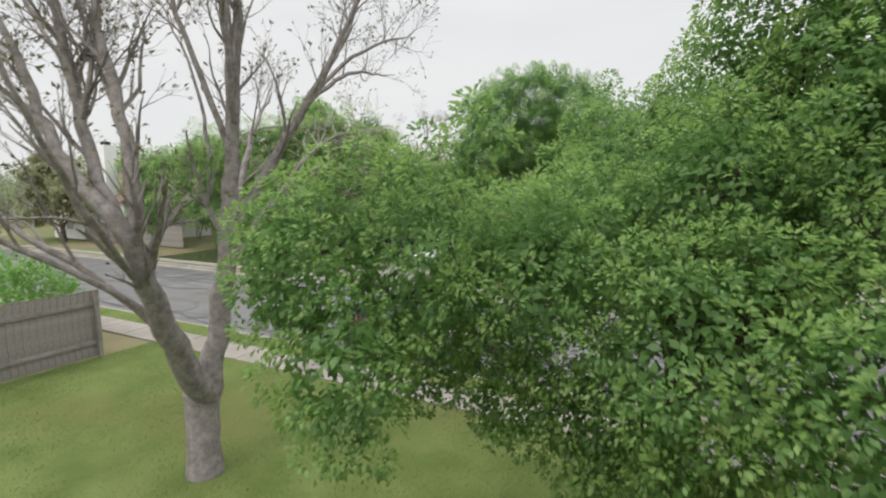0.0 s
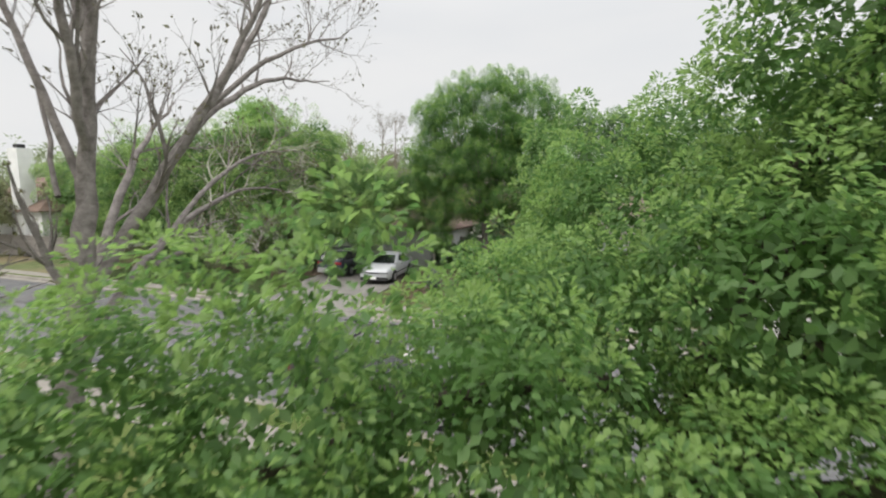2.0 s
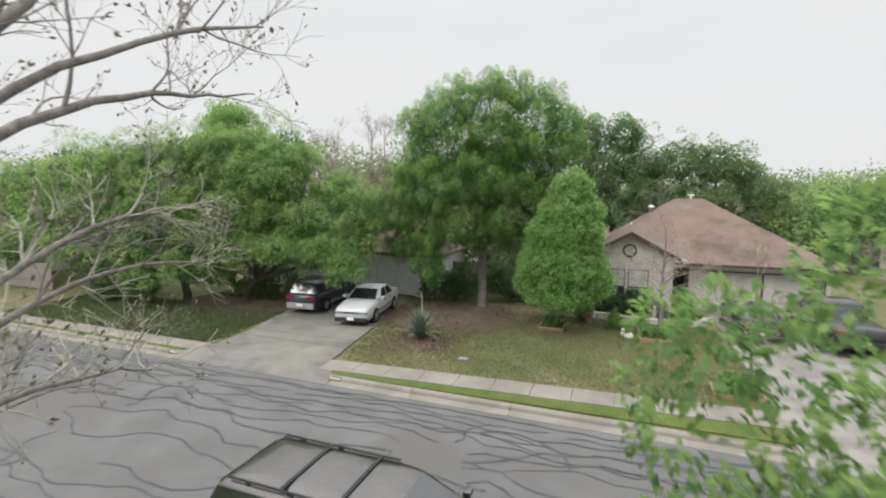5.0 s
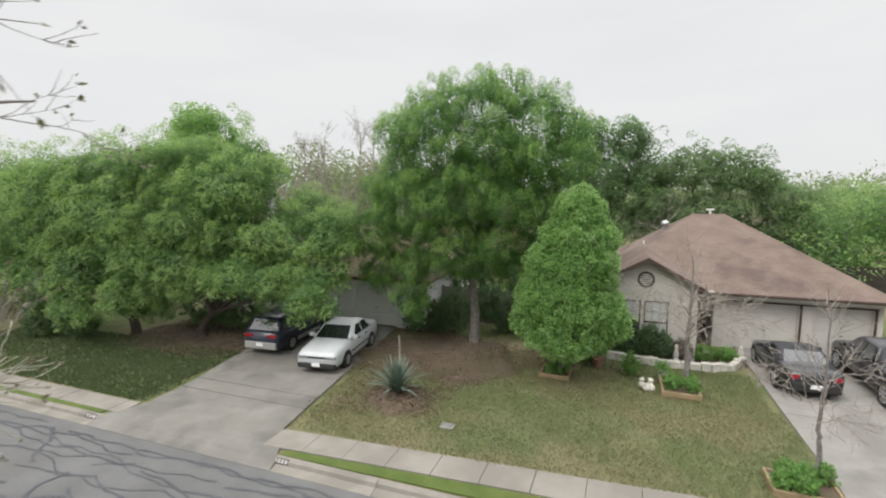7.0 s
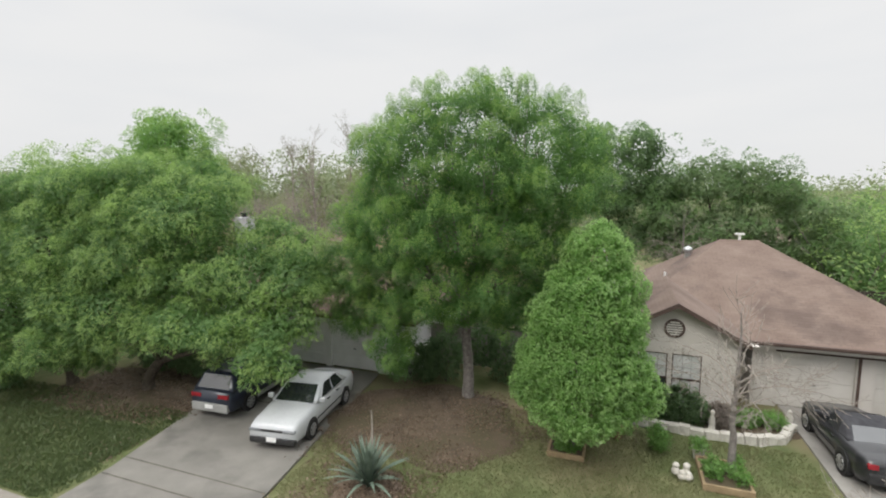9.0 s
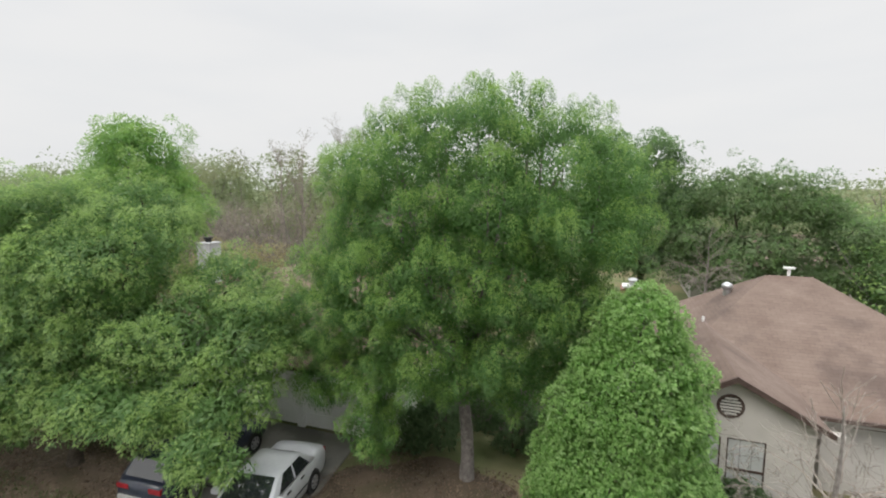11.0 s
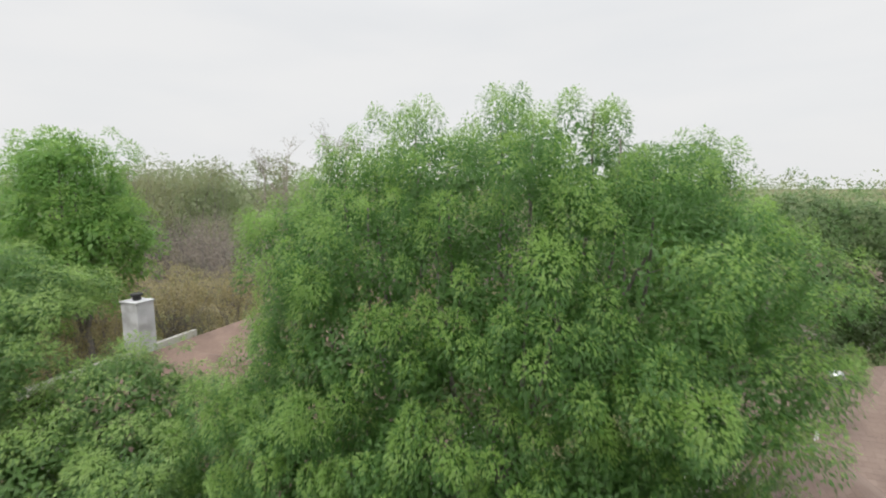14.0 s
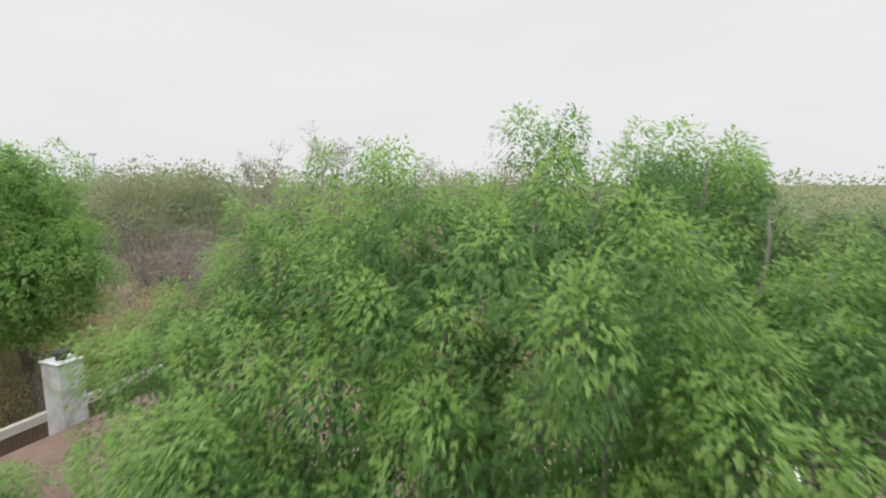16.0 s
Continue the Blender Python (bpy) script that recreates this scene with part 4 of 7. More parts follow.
me = leaf_mesh("bud_spray", tp[rep] + unit(len(rep), rs) * 0.02, way, rs.uniform(0.03, 0.095, len(rep)), rs.uniform(0.02, 0.045, len(rep)), rs)
me.materials.append(BUD)
ob = new("bud_spray", me)
ob.parent = bare
tagged(ob, "small brown and green opening buds", "", "", "stuff")

# big ash beside the white garage
ash_lobes = [(-8.0, 28.4, 9.15, 2.5, 2.3, 2.2), (-10.2, 28.2, 8.6, 2.1, 2.1, 2.1), (-6.0, 28.3, 8.8, 1.9, 2.1, 2.1), (-8.0, 27.6, 6.6, 2.7, 2.2, 2.1), (-5.8, 28.2, 6.9, 1.35, 1.9, 1.5), (-9.7, 26.9, 7.8, 1.7, 1.3, 1.4), (-7.0, 26.8, 8.1, 1.6, 1.2, 1.4), (-11.1, 27.4, 7.6, 1.15, 1.3, 1.3), (-5.2, 27.0, 7.7, 1.2, 1.1, 1.2),
             (-11.0, 28.0, 9.1, 1.2, 1.4, 1.3), (-11.6, 28.0, 5.9, 1.3, 1.4, 1.2), (-4.7, 28.3, 8.9, 1.1, 1.4, 1.2), (-4.6, 27.8, 7.7, 1.0, 1.2, 1.0), (-13.4, 27.7, 4.8, 1.3, 1.4, 1.0), (-12.6, 27.2, 4.8, 1.5, 1.3, 1.2),
             (-10.8, 27.8, 6.2, 2.2, 2.2, 1.8), (-6.9, 27.4, 4.6, 1.8, 1.7, 1.4), (-9.0, 27.2, 4.5, 2.2, 1.8, 1.4), (-11.6, 28.0, 4.2, 1.9, 1.6, 1.3),
             (-7.0, 28.6, 10.3, 1.1, 1.1, 1.0), (-9.2, 28.5, 10.3, 1.1, 1.1, 1.0), (-10.5, 28.2, 10.0, 1.0, 1.0, 0.9), (-14.4, 27.6, 4.4, 1.3, 1.3, 0.9), (-10.5, 26.6, 2.2, 0.85, 0.75, 1.1), (-8.0, 30.3, 7.6, 2.5, 1.8, 2.3), (-5.5, 28.5, 9.75, 0.9, 0.9, 0.8), (-8.1, 28.3, 10.35, 0.8, 0.8, 0.7), (-8.3, 26.5, 6.3, 1.8, 1.1, 1.3), (-10.5, 26.7, 5.8, 1.6, 1.1, 1.3), (-6.4, 26.7, 6.1, 1.4, 1.0, 1.3), (-10.6, 27.0, 3.5, 1.1, 1.0, 0.9), (-8.4, 27.2, 8.6, 1.6, 1.3, 1.3), (-10.6, 27.6, 8.3, 1.2, 1.1, 1.2), (-11.4, 27.2, 6.6, 1.2, 1.1, 1.1), (-9.0, 28.0, 8.0, 2.2, 1.6, 1.8), (-5.0, 27.7, 6.0, 0.7, 0.9, 0.8), (-5.5, 27.6, 5.0, 0.95, 1.0, 0.95), (-6.5, 27.3, 3.9, 1.1, 1.0, 0.8), (-8.4, 27.2, 3.7, 1.3, 1.0, 0.8), (-12.2, 27.4, 3.3, 1.2, 1.1, 0.9)]
ash_spires = [(-9.6, 28.3, 11.2), (-9.1, 28.6, 10.9), (-8.1, 28.4, 11.25), (-7.6, 28.3, 11.15), (-6.7, 28.5, 11.25), (-6.3, 28.2, 10.8), (-5.8, 28.4, 10.35), (-10.3, 28.2, 10.75), (-10.9, 28.1, 10.35), (-11.4, 28.0, 9.8), (-4.9, 28.2, 9.5), (-11.6, 27.9, 8.9), (-10.0, 27.3, 9.8), (-8.7, 27.0, 9.9), (-7.4, 27.0, 10.0), (-6.2, 27.2, 9.5)]
ash_lobes += [(x, y, z - 0.50, 0.34, 0.34, 0.9) for x, y, z in ash_spires]
ash_shoots = [([(x * 0.94 - 0.5, y * 0.97 + 0.85, z - 2.6), (x, y, z - 1.2), (x, y, z + 0.1)], 0.035) for x, y, z in ash_spires]
tree("ash_tree", (-8.4, 28.4, 0), ash_lobes, 29000, 14, 0.12, (0.074, 0.026), ASH_LEAF, BARK, "tall leafy green ash tree with a broad crown", 31, 0.18, limbs=ash_shoots, droop=0.55, auto=14, fork=0.5, lump=0.2, fill=0.5, young=LIT_YOUNG_ASH,
     plume=dict(gap=0.40, size=0.27, tall=1.6, per=600, leaf=(0.066, 0.027), droop=0.7, rise=0.9, fill=0.42, fill_leaf=1.75, lit_share=0.29, proud=0.2, inset=(0.80, 1.0), thin=0.08, swell=0.20, wave=1.25))

# conical pear tree
pear_lobes = [(-4.18, 25.75, 1.9, 1.71, 1.5, 1.2), (-4.13, 25.75, 2.9, 1.77, 1.5, 1.2), (-4.03, 25.75, 4.0, 1.56, 1.4, 1.1), (-3.93, 25.7, 5.0, 1.24, 1.15, 0.95), (-3.83, 25.7, 5.85, 0.8, 0.75, 0.8), (-3.8, 25.7, 6.3, 0.4, 0.4, 0.5), (-5.38, 25.7, 2.0, 0.75, 0.7, 0.7), (-2.98, 25.7, 2.2, 0.91, 0.8, 0.9)]
tree("pear_tree", (-4.4, 25.8, 0), pear_lobes, 7000, 10, 0.11, (0.076, 0.052), PEAR_LEAF, BARK, "young conical pear tree with glossy green leaves in a timber planter", 41, 0.09, auto=7, droop=0.1, lump=0.08, young=LIT_YOUNG_PEAR,
     plume=dict(gap=0.16, size=0.13, tall=1.4, per=60, leaf=(0.066, 0.042), droop=0.1, rise=0.7, fill=0.32, fill_leaf=1.8, lit_share=0.45, upright=0.7, slim=False, inset=(0.86, 1.0), thin=0.1))

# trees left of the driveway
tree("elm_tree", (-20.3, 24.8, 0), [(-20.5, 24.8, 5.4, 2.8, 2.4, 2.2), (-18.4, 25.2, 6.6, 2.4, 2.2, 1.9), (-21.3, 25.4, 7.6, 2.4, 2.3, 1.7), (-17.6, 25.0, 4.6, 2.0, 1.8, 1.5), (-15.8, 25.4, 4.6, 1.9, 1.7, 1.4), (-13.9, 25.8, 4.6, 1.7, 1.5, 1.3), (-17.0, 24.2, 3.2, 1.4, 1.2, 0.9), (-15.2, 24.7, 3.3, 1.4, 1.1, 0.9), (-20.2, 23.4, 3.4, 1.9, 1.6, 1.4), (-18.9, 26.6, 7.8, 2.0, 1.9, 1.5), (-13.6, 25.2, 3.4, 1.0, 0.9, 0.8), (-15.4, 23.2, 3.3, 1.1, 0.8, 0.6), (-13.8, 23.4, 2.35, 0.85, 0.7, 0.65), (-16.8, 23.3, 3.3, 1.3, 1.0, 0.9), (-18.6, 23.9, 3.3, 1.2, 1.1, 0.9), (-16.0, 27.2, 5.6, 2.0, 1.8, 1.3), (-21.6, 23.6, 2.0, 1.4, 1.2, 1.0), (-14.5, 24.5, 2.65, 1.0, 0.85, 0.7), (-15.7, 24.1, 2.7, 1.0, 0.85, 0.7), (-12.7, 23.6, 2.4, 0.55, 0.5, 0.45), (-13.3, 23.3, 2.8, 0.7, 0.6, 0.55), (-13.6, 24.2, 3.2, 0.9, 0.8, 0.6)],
     10500, 9, 0.22, (0.14, 0.066), ELM_LEAF, BARK_DARK, "broad leafy elm reaching over the driveway", 51, 0.2, auto=9, fill=0.5, young=LIT_YOUNG_ELM, plume=dict(gap=0.37, size=0.30, tall=0.9, per=185, leaf=(0.103, 0.038), droop=0.5, rise=0.7, fill=0.26, fill_leaf=2.1, lit_share=0.40, inset=(0.72, 1.0), thin=0.1, swell=0.38, wave=1.7))
tree("elm_tree", (-23.8, 24.2, 0), [(-24.0, 24.4, 5.4, 2.9, 2.6, 2.3), (-26.0, 24.8, 7.2, 2.4, 2.3, 1.9), (-23.2, 24.9, 7.6, 2.2, 2.1, 1.7), (-22.2, 23.2, 3.6, 1.8, 1.5, 1.4), (-24.8, 22.8, 3.3, 2.0, 1.6, 1.5), (-26.6, 23.6, 4.6, 2.2, 2.0, 1.8), (-24.4, 22.0, 1.7, 1.2, 1.0, 0.9), (-22.0, 22.6, 2.2, 1.1, 1.0, 0.9), (-26.8, 22.4, 2.6, 1.6, 1.3, 1.2)],
     7500, 9, 0.24, (0.145, 0.066), ELM_LEAF, BARK_DARK, "leafy elm with low branches over the grass", 52, 0.19, auto=7, fill=0.5, young=LIT_YOUNG_ELM, plume=dict(gap=0.40, size=0.32, tall=0.9, per=185, leaf=(0.113, 0.041), droop=0.5, rise=0.7, fill=0.26, fill_leaf=2.1, lit_share=0.40, inset=(0.72, 1.0), thin=0.1, swell=0.38, wave=1.7))
tree("elm_tree", (-29.5, 23.4, 0), [(-29.5, 24.0, 5.2, 3.0, 2.6, 2.2), (-31.5, 24.5, 6.8, 2.5, 2.4, 1.8), (-28.0, 24.0, 6.6, 2.4, 2.2, 1.8), (-29.0, 22.4, 3.0, 2.4, 1.7, 1.5), (-32.4, 23.2, 4.0, 2.3, 2.0, 1.7)],
     4000, 9, 0.28, (0.16, 0.08), ELM_LEAF, BARK_DARK, "leafy elm at the roadside", 53, 0.2, auto=6, fill=0.5, young=LIT_YOUNG_ELM, plume=dict(gap=0.53, size=0.42, tall=0.9, per=185, leaf=(0.147, 0.054), droop=0.5, rise=0.7, fill=0.26, fill_leaf=2.1, lit_share=0.40, inset=(0.72, 1.0), thin=0.1, swell=0.38, wave=1.7))
tree("elm_tree", (-37.5, 24.5, 0), [(-37.5, 25.0, 4.6, 3.0, 2.6, 2.2), (-40.0, 26, 6.0, 2.8, 2.4, 1.9), (-35.5, 26, 6.4, 2.6, 2.4, 1.9), (-37.0, 23.6, 2.6, 2.4, 1.6, 1.4)],
     2800, 9, 0.3, (0.18, 0.09), ELM_LEAF, BARK_DARK, "leafy elm at the roadside", 54, 0.2, auto=5, fill=0.5, young=LIT_YOUNG_ELM, plume=dict(gap=0.62, size=0.49, tall=0.9, per=185, leaf=(0.172, 0.063), droop=0.5, rise=0.7, fill=0.26, fill_leaf=2.1, lit_share=0.40, inset=(0.72, 1.0), thin=0.1, swell=0.38, wave=1.7))
tree("elm_tree", (-46.5, 21.6, 0), [(-46.5, 21.8, 4.2, 3.0, 2.4, 2.0), (-48.6, 22.2, 5.4, 2.6, 2.2, 1.8), (-44.0, 21.8, 3.2, 2.0, 1.8, 1.5), (-49.6, 21.6, 2.8, 2.4, 1.8, 1.5)],
     2400, 8, 0.3, (0.2, 0.1), OLIVE_LEAF, BARK_DARK, "olive green budding tree at the roadside", 58, 0.2, auto=4, fill=0.5)
tree("tall_elm", (-31.5, 36.5, 0), [(-31.5, 36.5, 9.6, 3.4, 3.2, 3.0), (-34.0, 36.8, 8.6, 2.8, 2.8, 2.6), (-29.4, 36.4, 7.6, 2.3, 2.4, 2.4), (-31.5, 35.4, 6.4, 3.2, 2.6, 2.2), (-35.8, 37, 7, 2.4, 2.4, 2.2), (-32.4, 36.4, 11.6, 1.8, 1.8, 1.3)],
     7000, 9, 0.28, (0.19, 0.095), PEAR_LEAF, BARK, "tall dense green tree behind the houses", 55, 0.26, auto=6, young=LIT_YOUNG_ASH, plume=dict(gap=0.6, size=0.5, tall=1.0, per=190, leaf=(0.18, 0.08), droop=0.4, rise=0.8, fill=0.32, fill_leaf=1.9, lit_share=0.34, inset=(0.78, 0.98), thin=0.1, swell=0.4, wave=1.9))

# trees behind the right house
tree("live_oak", (-3.0, 52, 0), [(-5.6, 52, 10.6, 2.4, 2.4, 2.6), (-2.2, 52, 10.6, 2.4, 2.4, 2.2), (-4, 51.4, 7.6, 3.6, 3, 2.6), (-0.6, 52, 7.6, 2.4, 2.4, 2.4), (-3.4, 51, 4.2, 3.2, 2.4, 1.9), (0.2, 51.4, 3.8, 2.4, 2.2, 1.7)], 6000, 8, 0.3, (0.17, 0.09), DARK_LEAF, BARK_DARK, "dark green tree behind the houses", 56, 0.25, auto=4, young=ELM_LEAF, plume=dict(gap=0.66, size=0.54, tall=0.9, per=140, leaf=(0.2, 0.09), droop=0.2, rise=0.7, fill=0.32, fill_leaf=1.9, lit_share=0.36, inset=(0.68, 1.0), thin=0.2, swell=0.45, wave=2.2))
tree("live_oak", (4.0, 50, 0), [(2.0, 50, 8.2, 2.6, 2.4, 2.2), (5.0, 50, 7.9, 2.6, 2.4, 1.9), (3.6, 50, 8.6, 1.4, 1.4, 1.2), (6.9, 50, 7.4, 1.6, 1.6, 1.3), (3.6, 49, 5.0, 3.4, 2.8, 2.0), (0.0, 50, 5.4, 2.4, 2.2, 1.9), (2.6, 49.0, 3.0, 2.6, 2.0, 1.5), (5.6, 49.4, 3.4, 2.4, 2.0, 1.6), (8.2, 50, 5.8, 2.6, 2.4, 2.0), (8.6, 49.4, 3.6, 2.6, 2.2, 1.7)], 7000, 8, 0.3, (0.17, 0.09), GREY_LEAF, BARK_DARK, "grey-green tree behind the back gardens", 57, 0.25, auto=4, young=ELM_LEAF, plume=dict(gap=0.66, size=0.54, tall=0.9, per=140, leaf=(0.2, 0.09), droop=0.2, rise=0.7, fill=0.32, fill_leaf=1.9, lit_share=0.25, inset=(0.68, 1.0), thin=0.2, swell=0.45, wave=2.2))


# ---- houses ----
def roof_mesh(name, verts, faces, mat, parent, thick=0.09, label=""):
    """Roof planes as one thick shell, with texture coordinates that run along the eaves and up the slope."""
    bm = bmesh.new()
    vs = [bm.verts.new(v) for v in verts]
    fs = [bm.faces.new([vs[i] for i in f]) for f in faces]
    bmesh.ops.recalc_face_normals(bm, faces=bm.faces[:])
    if sum(f.normal.z for f in bm.faces) < 0:
        bmesh.ops.reverse_faces(bm, faces=bm.faces[:])
    uv = bm.loops.layers.uv.new("UVMap")
    for fc in bm.faces:
        n = fc.normal
        along = Vector((0, 0, 1)).cross(n)
        along = along.normalized() if along.length > 0.01 else Vector((1, 0, 0))
        up = n.cross(along)
        for lp in fc.loops:
            lp[uv].uv = (lp.vert.co.dot(along), lp.vert.co.dot(up))
    r = bmesh.ops.extrude_face_region(bm, geom=bm.faces[:], use_keep_orig=True)
    for g in r["geom"]:
        if isinstance(g, bmesh.types.BMVert):
            g.co.z -= thick
    me = bpy.data.meshes.new(name)
    bm.to_mesh(me)
    bm.free()
    me.materials.append(mat)
    ob = new(name, me)
    ob.parent = parent
    if label:
        tagged(ob, label)
    return ob


def wall_x(parent, x0, x1, y, z0, z1, t, openings, mat, name="wall"):
    """A wall along x at y (outer face) of thickness t, with its openings (x0, x1, z0, z1) cut through: one connected mesh."""
    xs = sorted({x0, x1, *(o[0] for o in openings), *(o[1] for o in openings)})
    zs = sorted({z0, z1, *(min(max(o[2], z0), z1) for o in openings), *(min(o[3], z1) for o in openings)})
    solid = {}
    for i in range(len(xs) - 1):
        for k in range(len(zs) - 1):
            cx, cz = (xs[i] + xs[i + 1]) / 2, (zs[k] + zs[k + 1]) / 2
            solid[i, k] = not any(a < cx < b and c < cz < d for a, b, c, d in openings)
    bm = bmesh.new()
    vs = {}

    def at(i, k, s):
        if (i, k, s) not in vs:
            vs[i, k, s] = bm.verts.new((xs[i], y + s * t, zs[k]))
        return vs[i, k, s]
    for (i, k), on in solid.items():
        if not on:
            continue
        bm.faces.new([at(i, k, 0), at(i + 1, k, 0), at(i + 1, k + 1, 0), at(i, k + 1, 0)])
        bm.faces.new([at(i, k, 1), at(i, k + 1, 1), at(i + 1, k + 1, 1), at(i + 1, k, 1)])
        for di, dk, e in ((-1, 0, ((i, k), (i, k + 1))), (1, 0, ((i + 1, k), (i + 1, k + 1))), (0, -1, ((i, k), (i + 1, k))), (0, 1, ((i, k + 1), (i + 1, k + 1)))):
            if not solid.get((i + di, k + dk), False):
                a, b = e
                bm.faces.new([at(*a, 0), at(*b, 0), at(*b, 1), at(*a, 1)])
    return part(name, bm, mat, parent)


def sash_window(parent, x0, x1, y, z0, z1, cols=3, rows=4, screen=False):
    """A sash window: frame, sill, pane with a blind behind, and glazing bars."""
    w = tagged(new("window"), "double sash window with white glazing bars")
    w.parent = parent
    bm = bmesh.new()
    e = 0.035
    for q in ((x0, x0 + e, z0, z1), (x1 - e, x1, z0, z1), (x0 + e, x1 - e, z0, z0 + e), (x0 + e, x1 - e, z1 - e, z1), (x0 + e, x1 - e, (z0 + z1) / 2 - 0.03, (z0 + z1) / 2 + 0.03)):
        box(bm, q[0], q[1], y + 0.02, y + 0.08, q[2], q[3])
    part("window_frame", bm, TRIM, w, "dark bronze frame")
    block("pane", x0 + e, x1 - e, y + 0.05, y + 0.062, (z0 + z1) / 2 + 0.03, z1 - e, BLIND, w, 0, "pane with pale blinds behind")
    block("pane", x0 + e, x1 - e, y + 0.05, y + 0.062, z0 + e, (z0 + z1) / 2 - 0.03, SCREEN if screen else BLIND, w, 0)
    bm = bmesh.new()
    for i in range(1, cols):
        x = x0 + e + (x1 - x0 - 2 * e) * i / cols
        box(bm, x - 0.012, x + 0.012, y + 0.035, y + 0.05, z0 + e, z1 - e)
    for i in range(1, rows):
        z = z0 + e + (z1 - z0 - 2 * e) * i / rows
        if abs(z - (z0 + z1) / 2) > 0.08:
            box(bm, x0 + e, x1 - e, y + 0.035, y + 0.05, z - 0.012, z + 0.012)
    part("glazing_bars", bm, CAR_SILVER, w, "pale grey glazing bars")
    block("window_sill", x0 - 0.05, x1 + 0.05, y - 0.06, y + 0.06, z0 - 0.07, z0 - 0.002, STONE_WALL, w, 0.008)
    return w


def garage_door(parent, x0, x1, y, h, mat=PAINT):
    """A sectional garage door: four panels with joints, and a handle."""
    g = tagged(new("garage_door"), "closed cream sectional garage door")
    g.parent = parent
    for i in range(4):
        z0, z1 = h * i / 4, h * (i + 1) / 4
        bm = bmesh.new()
        box(bm, x0, x1, y, y + 0.04, z0 + 0.004, z1 - 0.004, 0.004)
        n = 4
        for k in range(n):
            a = x0 + (x1 - x0) * (k + 0.12) / n
            b = x0 + (x1 - x0) * (k + 0.88) / n
            box(bm, a, b, y - 0.003, y, z0 + 0.09, z1 - 0.09, 0)
        part("panel", bm, mat, g)
    block("handle", (x0 + x1) / 2 - 0.06, (x0 + x1) / 2 + 0.06, y - 0.03, y - 0.009, h * 0.42, h * 0.42 + 0.03, PLASTIC, g, 0.004, "small dark handle")
    return g


# right house: pale stone, brown hip roof, gabled bay, twin garage
house = thing("house", (0, 0, 0), "pale stone house with a brown shingle hip roof and twin garage", "house")
BAY_Y, GAR_Y, EAVE, YB = 29.1, 31.45, 2.42, 40.3
wall_x(house, -3.15, 0.38, BAY_Y, -0.1, 2.55, 0.2, [(-2.50, -1.66, 0.55, 2.25), (-1.52, -0.64, 0.55, 2.25)], STONE_WALL)
sash_window(house, -2.50, -1.66, BAY_Y, 0.55, 2.25, screen=True)
sash_window(house, -1.52, -0.64, BAY_Y, 0.55, 2.25)
# gable triangle with a round louvre
bm = bmesh.new()
tri_pts = [(-3.15, 2.55), (0.38, 2.55), (0.38, 2.86), (-1.46, 3.90), (-3.15, 2.92)]
a = [bm.verts.new((x, BAY_Y, z)) for x, z in tri_pts]
b = [bm.verts.new((x, BAY_Y + 0.2, z)) for x, z in tri_pts]
bm.faces.new(a)
bm.faces.new(b[::-1])
for i in range(5):
    bm.faces.new((a[i], b[i], b[(i + 1) % 5], a[(i + 1) % 5]))
part("gable", bm, STONE_WALL, house)
louvre = tagged(new("gable_louvre"), "round brown louvre in the gable")
louvre.parent = house
bm = bmesh.new()
for i in range(24):
    w0, w1 = 2 * math.pi * i / 24, 2 * math.pi * (i + 1) / 24
    q = []
    for w, r, y in ((w0, 0.25, -0.03), (w1, 0.25, -0.03), (w1, 0.32, -0.03), (w0, 0.32, -0.03), (w0, 0.25, 0.0), (w1, 0.25, 0.0), (w1, 0.32, 0.0), (w0, 0.32, 0.0)):
        q.append(bm.verts.new((-1.50 + r * math.cos(w), BAY_Y + y - 0.004, 3.12 + r * math.sin(w))))
    for fc in ((0, 1, 2, 3), (0, 4, 5, 1), (2, 6, 7, 3)):
        bm.faces.new([q[k] for k in fc])
part("ring", bm, TRIM, louvre)
cylinder("backing", 0.25, 0.02, Matrix.Translation((-1.50, BAY_Y - 0.012, 3.12)) @ pose(0, 0, 0, 90), DARK, louvre, 24)
for k in range(6):
    z = -0.2 + 0.08 * k
    hw = math.sqrt(0.245 ** 2 - z * z)
    block("slat", -1.50 - hw, -1.50 + hw, BAY_Y - 0.045, BAY_Y - 0.024, 3.12 + z - 0.022, 3.12 + z + 0.022, PAINT, louvre, 0)
# bay side, entry recess, garage front, ends, back
block("wall", 0.18, 0.38, BAY_Y + 0.2, 33.0, -0.1, 2.9, STONE_WALL, house, 0)
block("wall", -3.15, -2.95, BAY_Y + 0.2, YB, -0.1, 2.42, STONE_WALL, house, 0)
block("wall", 0.38, 1.3, 32.8, 33.0, -0.1, 2.5, STONE_WALL, house, 0)
door = tagged(new("door"), "dark front door in a recessed entry")
door.parent = house
block("door_leaf", 0.42, 1.22, 32.74, 32.795, 0.05, 2.1, TRIM, door, 0.006)
block("door_handle", 1.10, 1.16, 32.68, 32.735, 0.98, 1.04, METAL, door, 0.006)
wall_x(house, 1.3, 7.05, GAR_Y, -0.1, 2.45, 0.22, [(2.1, 4.32, -0.1, 1.98), (4.85, 6.75, -0.1, 1.98)], STONE_WALL)
block("wall", 1.3, 1.5, GAR_Y + 0.22, 32.8, -0.1, 2.45, STONE_WALL, house, 0)
garage_door(house, 2.1, 4.32, GAR_Y + 0.12, 1.98)
garage_door(house, 4.85, 6.75, GAR_Y + 0.12, 1.98)
